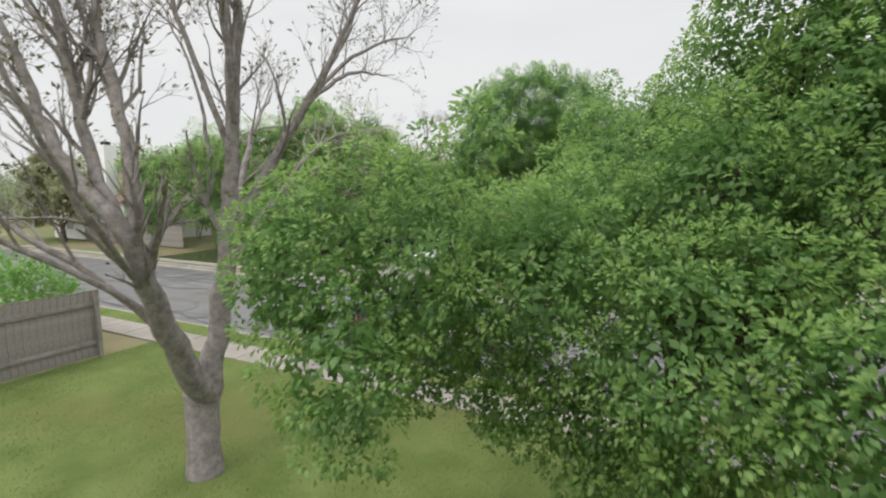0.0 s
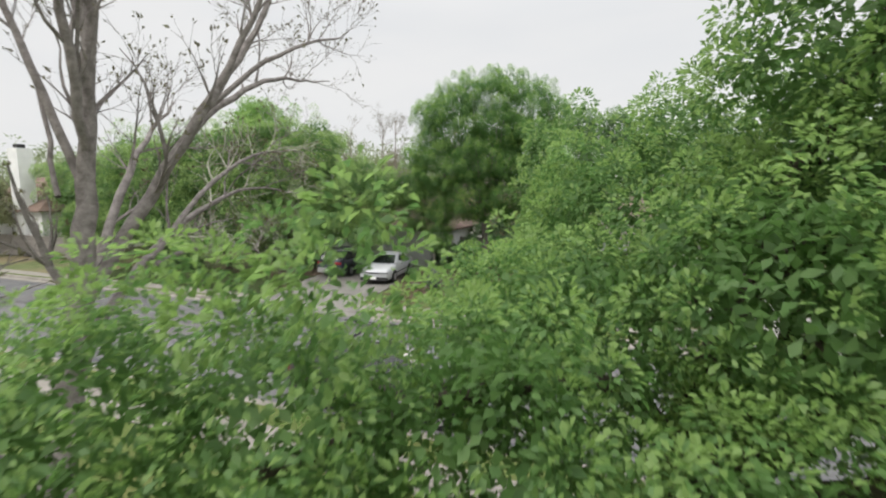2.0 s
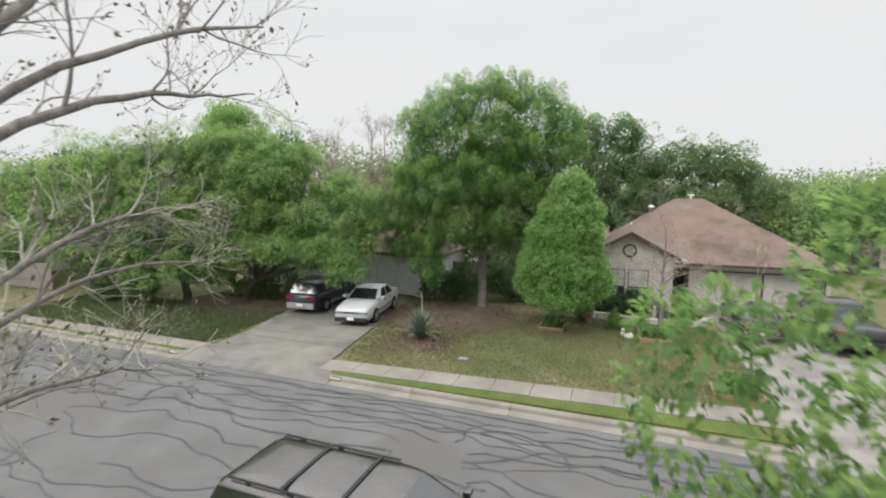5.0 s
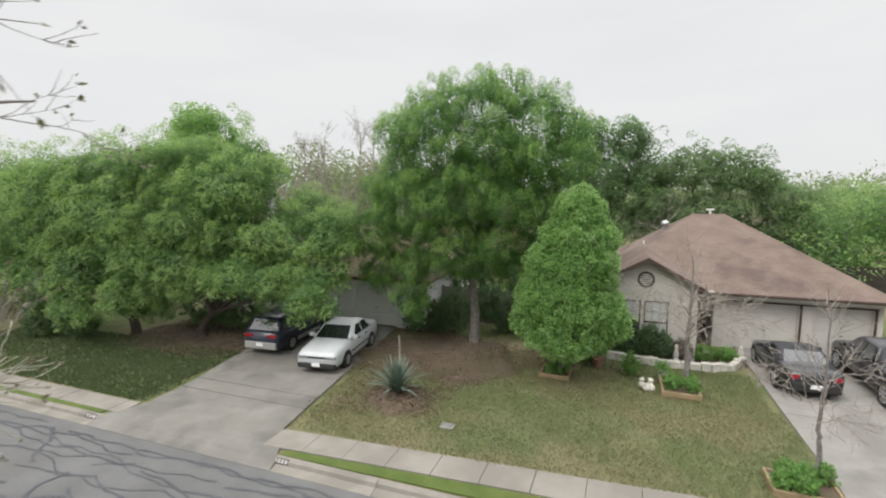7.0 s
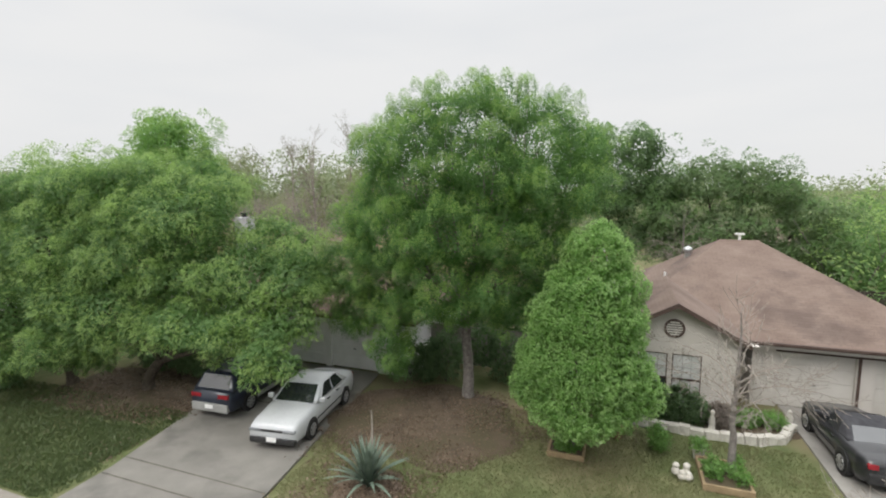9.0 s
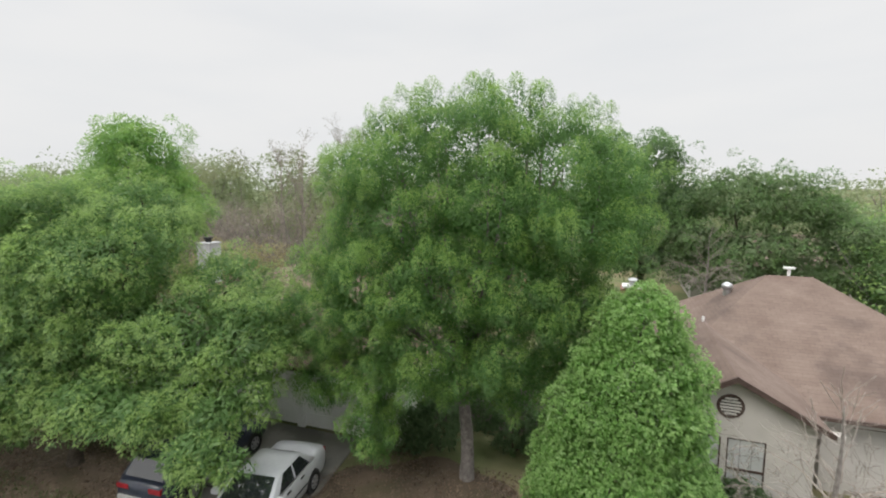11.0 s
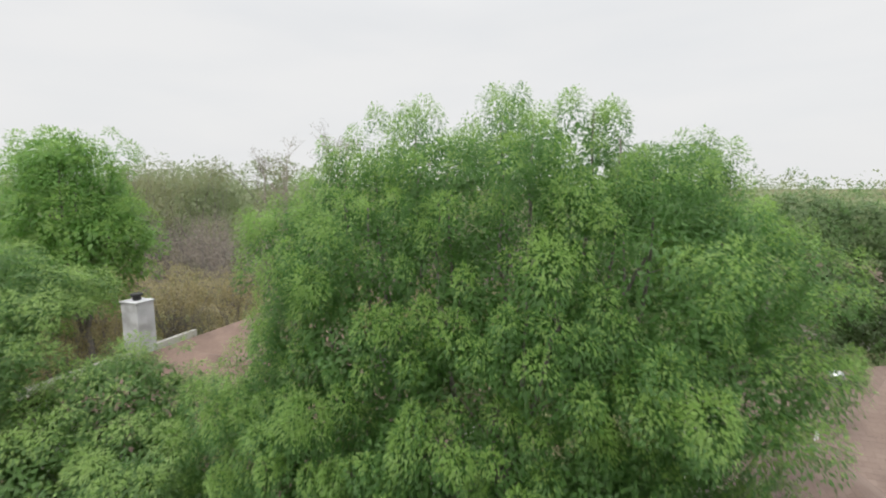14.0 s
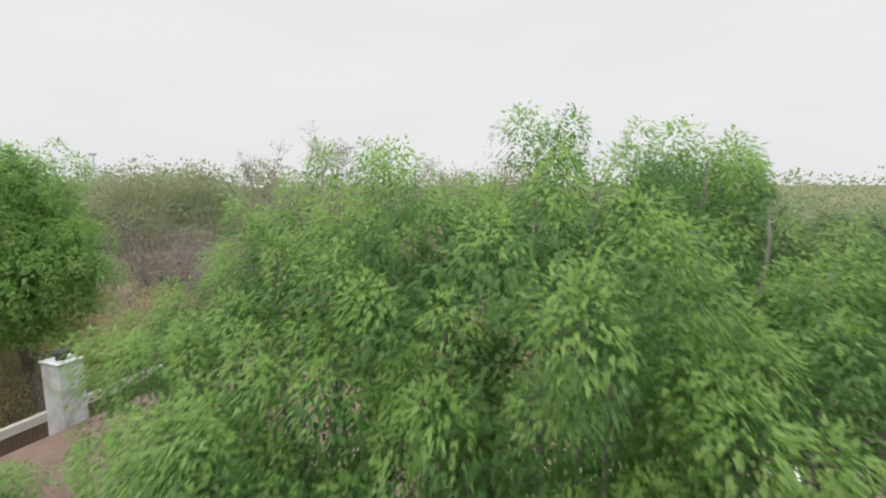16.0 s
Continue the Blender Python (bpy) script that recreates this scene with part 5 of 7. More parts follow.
block("trim", 4.36, 4.44, GAR_Y - 0.05, GAR_Y - 0.003, 0.02, 2.0, TRIM, house, 0.005, "dark brown downpipe")
block("trim", 6.78, 6.86, GAR_Y - 0.05, GAR_Y - 0.003, 0.02, 2.0, TRIM, house, 0.005, "dark brown downpipe")
block("lintel", 2.0, 6.9, GAR_Y - 0.03, GAR_Y - 0.003, 1.99, 2.05, TRIM, house, 0.004, "dark brown board over the doors")
block("wall", 6.85, 7.05, GAR_Y + 0.22, YB, -0.1, 2.4, STONE_WALL, house, 0)
block("wall", -2.95, 6.85, YB - 0.2, YB, -0.1, 2.4, STONE_WALL, house, 0)
# hip roof and bay gable roof
roof_mesh("roof", [(-3.6, 30.95, EAVE), (7.45, 30.95, EAVE), (7.45, YB + 0.4, EAVE), (-3.6, YB + 0.4, EAVE), (0.9, 36.5, 5.42), (2.35, 36.5, 5.42)], [(0, 1, 5, 4), (1, 2, 5), (2, 3, 4, 5), (3, 0, 4)], SHINGLE, house)
roof_mesh("bay_roof", [(-3.55, BAY_Y - 0.35, 2.86), (-1.46, BAY_Y - 0.35, 4.02), (0.62, BAY_Y - 0.35, 2.86), (-3.55, 33.6, 2.86), (-1.46, 34.2, 4.02), (0.62, 33.6, 2.86)], [(0, 1, 4, 3), (1, 2, 5, 4)], SHINGLE, house, 0.08)
for sx, x1 in ((-3.57, -1.46), (0.64, -1.46)):
    bm = bmesh.new()
    q = [(sx, 2.73), (x1, 3.89), (x1, 4.04), (sx, 2.88)]
    lo = [bm.verts.new((x, BAY_Y - 0.40, z)) for x, z in q]
    hi = [bm.verts.new((x, BAY_Y - 0.355, z)) for x, z in q]
    bm.faces.new(lo)
    bm.faces.new(hi[::-1])
    for i in range(4):
        bm.faces.new((lo[i], lo[(i + 1) % 4], hi[(i + 1) % 4], hi[i]))
    part("bargeboard", bm, TRIM, house, "brown bargeboard")
block("gutter", 0.62, 7.5, 30.84, 30.95, EAVE - 0.10, EAVE + 0.01, TRIM, house, 0.015, "brown gutter along the eaves")
block("fascia", -3.56, 7.4, 30.98, 31.02, EAVE - 0.22, EAVE - 0.09, PAINT, house, 0.004)
block("gutter_end", 0.56, 0.86, BAY_Y - 0.30, BAY_Y - 0.05, 2.80, 2.84, STONE_WALL, house, 0.02, "pale bent metal flashing")
cylinder("vent_pipe", 0.06, 0.5, Matrix.Translation((1.8, 37.2, 5.35)), WHITE, house, 12, label="white vent pipe with a cap")
block("vent_cap", 1.62, 1.98, 37.1, 37.3, 5.58, 5.66, WHITE, house, 0.01)
turb = tagged(new("roof_turbine"), "round metal roof turbine")
turb.parent = house
cylinder("neck", 0.13, 0.3, Matrix.Translation((-0.35, 36.6, 4.62)), METAL, turb, 16)
bm = bmesh.new()
bmesh.ops.create_uvsphere(bm, u_segments=18, v_segments=10, radius=0.2, matrix=Matrix.Translation((-0.35, 36.6, 4.88)) @ Matrix.Diagonal((1, 1, 0.85, 1)))
part("ball", bm, METAL, turb)
cylinder("vent_pipe", 0.045, 0.3, Matrix.Translation((-1.45, 34.35, 4.0)), WHITE, house, 10)
chim = tagged(new("chimney"), "pale stone chimney with a white cap")
chim.parent = house
block("shaft", -4.20, -3.45, 35.2, 35.9, -0.1, 4.62, LIMESTONE, chim, 0.01)
block("coping", -4.26, -3.38, 35.13, 35.97, 4.622, 4.80, BRICK_RED, chim, 0.015, "red-brown coping")
block("cap", -4.20, -3.44, 35.2, 35.9, 4.803, 4.90, WHITE, chim, 0.02)
cylinder("flue", 0.14, 0.22, Matrix.Translation((-3.8, 35.55, 5.0)), METAL, chim, 14, label="galvanised flue pipe")
cylinder("flue_cap", 0.2, 0.06, Matrix.Translation((-3.8, 35.55, 5.14)), METAL, chim, 14, 0.12)

# left house: white garage front, tan roof, white chimney
house_l = thing("house", (0, 0, 0), "low white house with a garage wing and tan gable roofs", "house")
wall_x(house_l, -24.9, -11.2, 29.4, -0.1, 2.5, 0.2, [(-17.6, -15.3, -0.1, 2.05), (-15.0, -12.7, -0.1, 2.05), (-22.5, -21.3, 0.8, 2.1)], WHITE)
garage_door(house_l, -17.6, -15.3, 29.5, 2.05, WHITE)
garage_door(house_l, -15.0, -12.7, 29.5, 2.05, WHITE)
sash_window(house_l, -22.5, -21.3, 29.4, 0.8, 2.1)
block("wall", -24.9, -24.7, 29.6, 40.0, -0.1, 2.5, WHITE, house_l, 0)
block("wall", -11.4, -11.2, 29.6, 37.4, -0.1, 2.5, WHITE, house_l, 0)
block("wall", -16.2, -11.4, 37.2, 37.4, -0.1, 2.5, WHITE, house_l, 0)
block("wall", -16.2, -16.0, 37.4, 40.0, -0.1, 2.5, WHITE, house_l, 0)
block("wall", -24.7, -16.2, 39.8, 40.0, -0.1, 2.5, WHITE, house_l, 0)
roof_mesh("roof", [(-25.1, 28.8, 2.40), (-21.7, 28.8, 4.44), (-15.7, 28.8, 2.40), (-25.1, 40.5, 2.40), (-21.7, 40.5, 4.44), (-15.7, 40.5, 2.40)], [(0, 1, 4, 3), (1, 2, 5, 4)], SHINGLE_B, house_l)
roof_mesh("garage_roof", [(-16.2, 28.95, 2.46), (-10.7, 28.95, 2.46), (-10.7, 37.85, 2.46), (-16.2, 37.85, 2.46), (-20.9, 33.4, 4.18), (-14.7, 33.4, 4.18)], [(0, 1, 5, 4), (1, 2, 5), (2, 3, 4, 5)], SHINGLE_B, house_l)
for gy in (29.42, 39.82):
    bm = bmesh.new()
    lo = [bm.verts.new((x, gy, z)) for x, z in ((-24.8, 2.42), (-16.0, 2.42), (-21.7, 4.30))]
    hi = [bm.verts.new((v.co.x, gy + 0.16, v.co.z)) for v in lo]
    bm.faces.new(lo)
    bm.faces.new(hi[::-1])
    for k in range(3):
        bm.faces.new((lo[k], lo[(k + 1) % 3], hi[(k + 1) % 3], hi[k]))
    part("gable", bm, WHITE, house_l)
block("fascia", -16.1, -10.75, 28.97, 29.01, 2.28, 2.42, TRIM, house_l, 0.004)
cl = tagged(new("chimney"), "tall white painted chimney with a dark metal cap")
cl.parent = house_l
block("shaft", -22.50, -21.72, 31.95, 32.60, -0.1, 6.24, CHIMNEY, cl, 0.02)
block("crown_slab", -22.53, -21.69, 31.92, 32.63, 6.241, 6.30, CHIMNEY, cl, 0.01)
cylinder("flue", 0.14, 0.16, Matrix.Translation((-22.11, 32.27, 6.38)), PLASTIC, cl, 16)
cylinder("flue_cap", 0.21, 0.07, Matrix.Translation((-22.11, 32.27, 6.50)), PLASTIC, cl, 18, 0.2, "dark metal rain cap")
cylinder("vent_pipe", 0.12, 0.4, Matrix.Translation((-16.6, 34.0, 4.05)), METAL, house_l, 12)

# far houses
def far_house(x, y, w, d, eave, ridge, wall_mat, roof_mat, label, chimney=None, turn=0):
    h = thing("house", (x, y, 0), label, "house", turn=turn)
    wall_x(h, 0, w, 0, -0.3, eave, 0.25, [(w * 0.2, w * 0.2 + 1.0, 0.9, 2.1), (w * 0.65, w * 0.65 + 1.2, 0.9, 2.1)], wall_mat)
    sash_window(h, w * 0.2, w * 0.2 + 1.0, 0, 0.9, 2.1, 2, 2)
    sash_window(h, w * 0.65, w * 0.65 + 1.2, 0, 0.9, 2.1, 2, 2)
    block("wall", 0, 0.25, 0.25, d, -0.3, eave, wall_mat, h, 0)
    block("wall", w - 0.25, w, 0.25, d, -0.3, eave, wall_mat, h, 0)
    block("wall", 0.25, w - 0.25, d - 0.25, d, -0.3, eave, wall_mat, h, 0)
    k = min(w, d) * 0.42
    roof_mesh("roof", [(-0.4, -0.4, eave), (w + 0.4, -0.4, eave), (w + 0.4, d + 0.4, eave), (-0.4, d + 0.4, eave), (k, d / 2, ridge), (w - k, d / 2, ridge)], [(0, 1, 5, 4), (1, 2, 5), (2, 3, 4, 5), (3, 0, 4)], roof_mat, h)
    if chimney:
        c = tagged(new("chimney"), "white chimney")
        c.parent = h
        cx, cy, cz = chimney
        block("shaft", cx - 0.6, cx + 0.6, cy - 0.5, cy + 0.5, 0, cz, WHITE, c, 0.02)
        block("cap", cx - 0.3, cx + 0.3, cy - 0.25, cy + 0.25, cz, cz + 0.3, PLASTIC, c, 0.02)
    return h


far_house(-52, 23.5, 11, 8, 3.4, 6.0, WHITE, SHINGLE_B, "pale house with a tall chimney beyond the street", (8.8, 0.2, 8.0))
far_house(1.0, 57, 12, 8, 2.6, 5.0, STONE_WALL, SHINGLE, "house with a brown roof behind the back gardens")
far_house(14.5, 36, 11, 10, 2.5, 5.0, STONE_WALL, SHINGLE_B, "neighbouring house with a brown roof behind trees")


# ---- fences ----
def fence(x0, y0, x1, y1, h, mat, label, group=""):
    """A board fence: posts, two rails, and boards of uneven height."""
    d = Vector((x1 - x0, y1 - y0, 0))
    th = thing("fence", (x0, y0, 0), label, "fence", group, turn=math.degrees(math.atan2(d.y, d.x)))
    L, rg = d.length, random.Random(int(abs(x0 * 7 + y0 * 3)))
    me = bpy.data.meshes.new("board")
    bm = box(bmesh.new(), 0, 0.137, 0, 0.02, 0.03, h, 0)
    bm.to_mesh(me)
    bm.free()
    me.materials.append(mat)
    x = 0.0
    while x < L - 0.1:
        ob = new("board", me)
        ob.parent = th
        ob.location = (x, rg.uniform(-0.004, 0.004), rg.uniform(-0.02, 0.015))
        x += 0.145
    for z in (0.35, h - 0.4):
        block("rail", 0, L, 0.026, 0.066, z, z + 0.09, mat, th, 0)
    x = 0.0
    while x < L:
        block("post", x, x + 0.09, 0.07, 0.16, -0.2, h + 0.03, mat, th, 0)
        x += 2.4
    return th


fence(-13.4, 6.8, -13.4, -6.0, 1.75, FENCE, "weathered grey cedar board fence along the lawn")
fence(-11.1, 31.5, -4.2, 31.5, 1.75, FENCE, "weathered cedar fence between the houses")
fence(-14, 46.5, 22, 46.5, 1.7, FENCE_DARK, "dark board fence behind the back gardens")
fence(-46, 23.0, -33.0, 23.0, 1.6, FENCE, "weathered cedar fence beyond the street")

garden_fence = fence(-28.9, 31.0, -29.3, 41.0, 1.62, FENCE_BROWN, "dark brown board fence with a pale cap board")
block("cap_board", 0, 10.0, -0.06, 0.20, 1.66, 2.02, PAINT, garden_fence, 0.01, "wide pale cap board")


# ---- vehicles ----
def loft(rings, cap=True):
    bm = bmesh.new()
    rows = [[bm.verts.new(p) for p in r] for r in rings]
    k = len(rows[0])
    for a, b in zip(rows, rows[1:]):
        for i in range(k):
            bm.faces.new((a[i], a[(i + 1) % k], b[(i + 1) % k], b[i]))
    if cap:
        bm.faces.new(rows[0])
        bm.faces.new(rows[-1][::-1])
    return bm


def lerp_table(tab, x):
    for (a, *p), (b, *q) in zip(tab, tab[1:]):
        if a <= x <= b:
            t = (x - a) / (b - a)
            t = t * t * (3 - 2 * t)
            return [u + (v - u) * t for u, v in zip(p, q)]
    return list(tab[-1][1:]) if x > tab[-1][0] else list(tab[0][1:])


def body_ring(x, zl, zb, w):
    """A car's cross-section: sill, bulging side, shoulder, crowned top."""
    h = zb - zl
    half = [(0.0, zl), (w * 0.86, zl), (w * 0.955, zl + 0.06), (w * 0.99, zl + h * 0.32), (w, zl + h * 0.55), (w * 0.975, zl + h * 0.84), (w * 0.90, zb - 0.015), (w * 0.78, zb + 0.012), (w * 0.4, zb + 0.03)]
    pts = [(x, y, z) for y, z in half] + [(x, 0, zb + 0.036)] + [(x, -y, z) for y, z in half[:0:-1]]
    return pts


def quad_pane(name, c, u0, u1, v0, v1, lift, mat, parent, label="", cut=None):
    """A pane on the four-cornered face c (bottom a, bottom b, top b, top a), at fractions of it, slightly proud and curved."""
    a, b, d, e = [Vector(p) for p in c]
    n = (b - a).cross(e - a).normalized()
    at = lambda u, v: (a.lerp(b, u)).lerp(e.lerp(d, u), v)
    verts, faces, nu, nv = [], [], 6, 3
    for j in range(nv + 1):
        for i in range(nu + 1):
            fu, fv = i / nu, j / nv
            p = at(u0 + (u1 - u0) * fu, v0 + (v1 - v0) * fv)
            verts.append(p + n * lift)
    for j in range(nv):
        for i in range(nu):
            q = j * (nu + 1) + i
            faces.append((q, q + 1, q + nu + 2, q + nu + 1))
    return mesh_object(name, verts, faces, mat, parent, label, smooth=True)


def vehicle(name, at, turn, label, category, L, W, paint, profile, cabin, wheels, wheel_r, roof_mat=None, side_cuts=((0.06, 0.48), (0.52, 0.94)), cladding=None, tail=RED, rack=False, plate_bar=True, tailgate=False, lamps=0.66, bumper_h=0.24, lamp_h=0.12):
    """A car that faces +x. profile: (x, sill z, top z, half width); cabin: belt and roof corners (xr, xf, z, half width) twice."""
    th = thing(name, at, label, category, turn=turn)
    rings = []
    n = 34
    for i in range(n + 1):
        x = -L / 2 + L * i / n
        zl, zb, w = lerp_table(profile, x)
        rings.append(body_ring(x, zl, zb, w))
    body = part("body", loft(rings), paint, th, "", True)
    (xr, xf, z0, w0), (xr2, xf2, z1, w1) = cabin
    rg = []
    for t in (0.0, 0.25, 0.5, 0.74, 0.83, 0.9, 0.95, 0.98, 1.0):
        q = max(0.0, (t - 0.74) / 0.26)
        inset = 0.15 * (1 - math.sqrt(max(0.0, 1 - q * q)))
        x_a, x_b, w = xr + (xr2 - xr) * t + inset, xf + (xf2 - xf) * t - inset * 1.3, w0 + (w1 - w0) * t - inset
        z = z0 + (z1 - z0) * t
        c = 0.10 if t > 0.4 else 0.06
        rg.append([(x_a, -w + c, z), (x_a + c * 0.3, -w + c * 0.3, z), (x_a + c, -w, z), (x_b - c, -w, z), (x_b - c * 0.3, -w + c * 0.3, z), (x_b, -w + c, z), (x_b, w - c, z), (x_b - c * 0.3, w - c * 0.3, z), (x_b - c, w, z), (x_a + c, w, z), (x_a + c * 0.3, w - c * 0.3, z), (x_a, w - c, z)])
    mx, my = (xr2 + xf2) / 2, 0
    last = rg[-1]
    for s, dz in ((0.85, 0.02), (0.6, 0.032)):
        rg.append([(mx + (x - mx) * s, y * s, z1 + dz) for x, y, z in last])
    part("cabin", loft(rg), roof_mat or paint, th, "", True)
    lift = 0.008
    fr = ((xf, -w0, z0), (xf, w0, z0), (xf2, w1, z1), (xf2, -w1, z1))
    re = ((xr, w0, z0), (xr, -w0, z0), (xr2, -w1, z1), (xr2, w1, z1))
    le = ((xf, w0, z0), (xr, w0, z0), (xr2, w1, z1), (xf2, w1, z1))
    ri = ((xr, -w0, z0), (xf, -w0, z0), (xf2, -w1, z1), (xr2, -w1, z1))
    quad_pane("windscreen", fr, 0.07, 0.93, 0.05, 0.86, lift, CAR_GLASS, th)
    quad_pane("rear_window", re, 0.09, 0.91, 0.12, 0.86, lift, CAR_GLASS, th)
    if tailgate:
        quad_pane("pillar_trim", ri, side_cuts[0][0] - 0.01, side_cuts[-1][1] + 0.01, 0.06, 0.88, 0.004, PLASTIC, th)
        quad_pane("pillar_trim", le, 1 - side_cuts[-1][1] - 0.01, 1 - side_cuts[0][0] + 0.01, 0.06, 0.88, 0.004, PLASTIC, th)
    for a, b in side_cuts:
        quad_pane("side_window", ri, a, b, 0.08, 0.86, lift, CAR_GLASS, th)
        quad_pane("side_window", le, 1 - b, 1 - a, 0.08, 0.86, lift, CAR_GLASS, th)
    # wheels with arches
    for x in wheels:
        for s in (-1, 1):
            w = lerp_table(profile, x)[2]
            m = Matrix.Translation((x, s * (w - 0.085), wheel_r)) @ pose(0, 0, 0, 90)
            cylinder("wheel_arch", wheel_r + 0.055, 0.19, Matrix.Translation((x, s * (w - 0.087), wheel_r + 0.02)) @ pose(0, 0, 0, 90), PLASTIC, th, 26)
            wh = tagged(new("wheel"), "")
            wh.parent = th
            cylinder("tyre", wheel_r, 0.19, Matrix.Translation((0, s * 0.012, 0)) @ m, TYRE, wh, 26, bevel=0.025)
            cylinder("rim", wheel_r * 0.66, 0.02, Matrix.Translation((0, s * 0.103, 0)) @ m, RIM, wh, 24)
            cylinder("brake_disc", wheel_r * 0.56, 0.01, Matrix.Translation((0, s * 0.110, 0)) @ m, PLASTIC, wh, 20)
            bm = bmesh.new()
            for q in range(7):
                bmesh.ops.create_cube(bm, size=1, matrix=Matrix.Translation((x, s * (w + 0.034), wheel_r)) @ pose(0, 0, 0, 0, q * 360 / 7, 0) @ Matrix.Translation((0, 0, wheel_r * 0.3)) @ Matrix.Diagonal((0.058, 0.012, wheel_r * 0.6, 1)))
            part("spokes", bm, RIM, wh)
    zl_f, zb_f, w_f = lerp_table(profile, L / 2 - 0.05)
    zl_r, zb_r, w_r = lerp_table(profile, -L / 2 + 0.05)
    bump = cladding or PLASTIC
    block("front_bumper", L / 2 - 0.16, L / 2 + 0.05, -w_f * 0.97, w_f * 0.97, zl_f - 0.02, zl_f + bumper_h, bump, th, 0.05)
    block("rear_bumper", -L / 2 - 0.06, -L / 2 + 0.14, -w_r * 0.97, w_r * 0.97, zl_r - 0.02, zl_r + bumper_h + 0.03, bump, th, 0.05)
    if cladding:
        for s in (-1, 1):
            block("side_cladding", wheels[0] + wheel_r + 0.1, wheels[1] - wheel_r - 0.1, s * (W / 2 - 0.03), s * (W / 2 + 0.012), zl_f + 0.02, zl_f + 0.2, cladding, th, 0.012)
    zf = zb_f - 0.16
    for s in (-1, 1):
        block("headlight", L / 2 - 0.14, L / 2 + 0.035, s * w_f * 0.50, s * w_f * 0.98, zf - 0.02, zf - 0.02 + lamp_h, LENS, th, 0.02)
        hh = 0.34 if tailgate else 0.14
        block("taillight", -L / 2 - 0.02, -L / 2 + 0.09, s * w_r * lamps, s * w_r * 0.985, zb_r - hh - 0.05, zb_r - 0.05, tail, th, 0.02, "red tail light")
        block("side_moulding", wheels[0] + wheel_r + 0.08, wheels[1] - wheel_r - 0.08, s * (W / 2 - 0.01), s * (W / 2 + 0.012), 0.46, 0.51, PLASTIC if paint is not CAR_BROWN else METAL, th, 0.005)
        mxp = xf - 0.22
        block("mirror", mxp - 0.06, mxp + 0.08, s * (w0 + 0.03), s * (w0 + 0.22), z0 + 0.02, z0 + 0.16, paint, th, 0.03)
        for q in (0.36, 0.66):
            hx = xr + (xf - xr) * q
            block("door_handle", hx - 0.09, hx + 0.09, s * (W / 2 - 0.02), s * (W / 2 + 0.015), z0 - 0.13, z0 - 0.09, PLASTIC, th, 0.008)
    block("grille", L / 2 - 0.08, L / 2 + 0.03, -w_f * 0.47, w_f * 0.47, zf - 0.015, zf - 0.035 + lamp_h, PLASTIC, th, 0.008)
    if plate_bar:
        block("number_plate", -L / 2 - 0.075, -L / 2 - 0.062, -0.16, 0.16, zl_r + 0.30 if tailgate else zl_r + 0.1, zl_r + 0.44 if tailgate else zl_r + 0.24, WHITE, th, 0.002, "pale plate")
        block("number_plate", L / 2 + 0.052, L / 2 + 0.064, -0.16, 0.16, zl_f + 0.06, zl_f + 0.2, WHITE, th, 0.002, "pale plate")
    if rack:
        for s in (-1, 1):
            block("roof_rail", xr2 + 0.15, xf2 - 0.25, s * w1 * 0.9 - 0.02, s * w1 * 0.9 + 0.02, z1 + 0.02, z1 + 0.05, PLASTIC, th, 0.01)
            for q in (0.15, 0.5, 0.85):
                px = xr2 + 0.2 + (xf2 - xr2 - 0.5) * q
                block("rail_foot", px - 0.05, px + 0.05, s * w1 * 0.9 - 0.015, s * w1 * 0.9 + 0.015, z1 - 0.04, z1 + 0.03, PLASTIC, th, 0.005)
        for q in (0.42, 0.78):
            px = xr2 + (xf2 - xr2) * q
            block("cross_bar", px - 0.035, px + 0.035, -w1 * 0.88, w1 * 0.88, z1 + 0.034, z1 + 0.055, PLASTIC, th, 0.008)
    return th


vehicle("minivan", (-5.5, 11.4, ROAD_Z + 0.005), 0, "grey-brown minivan with a roof rack parked at the kerb", "van", 4.9, 1.95, CAR_BROWN,
        [(-2.45, 0.30, 0.98, 0.86), (-2.25, 0.22, 1.04, 0.95), (-1.2, 0.20, 1.05, 0.975), (0.6, 0.20, 1.02, 0.975), (1.2, 0.20, 1.0, 0.96), (1.9, 0.22, 0.86, 0.92), (2.3, 0.25, 0.74, 0.82), (2.45, 0.30, 0.62, 0.70)],
        ((-2.32, 1.72, 0.98, 0.93), (-2.0, 0.72, 1.60, 0.76)), (-1.5, 1.48), 0.335, side_cuts=((0.03, 0.345), (0.352, 0.628), (0.64, 0.88)), rack=True, tailgate=True)
vehicle("sedan", (-13.0, 24.97, 0.02), -82, "white four door sedan with dark bumpers parked on the driveway", "car", 4.3, 1.66, CAR_WHITE,
        [(-2.15, 0.30, 0.88, 0.74), (-1.95, 0.22, 0.96, 0.81), (-1.0, 0.19, 0.95, 0.835), (0.4, 0.19, 0.93, 0.835), (0.95, 0.19, 0.91, 0.83), (1.75, 0.2, 0.83, 0.80), (2.08, 0.22, 0.765, 0.77), (2.15, 0.26, 0.71, 0.73)],
        ((-1.45, 0.88, 0.92, 0.785), (-0.88, 0.15, 1.37, 0.62)), (-1.22, 1.22), 0.29, side_cuts=((0.14, 0.47), (0.51, 0.84)), bumper_h=0.17, lamp_h=0.085)
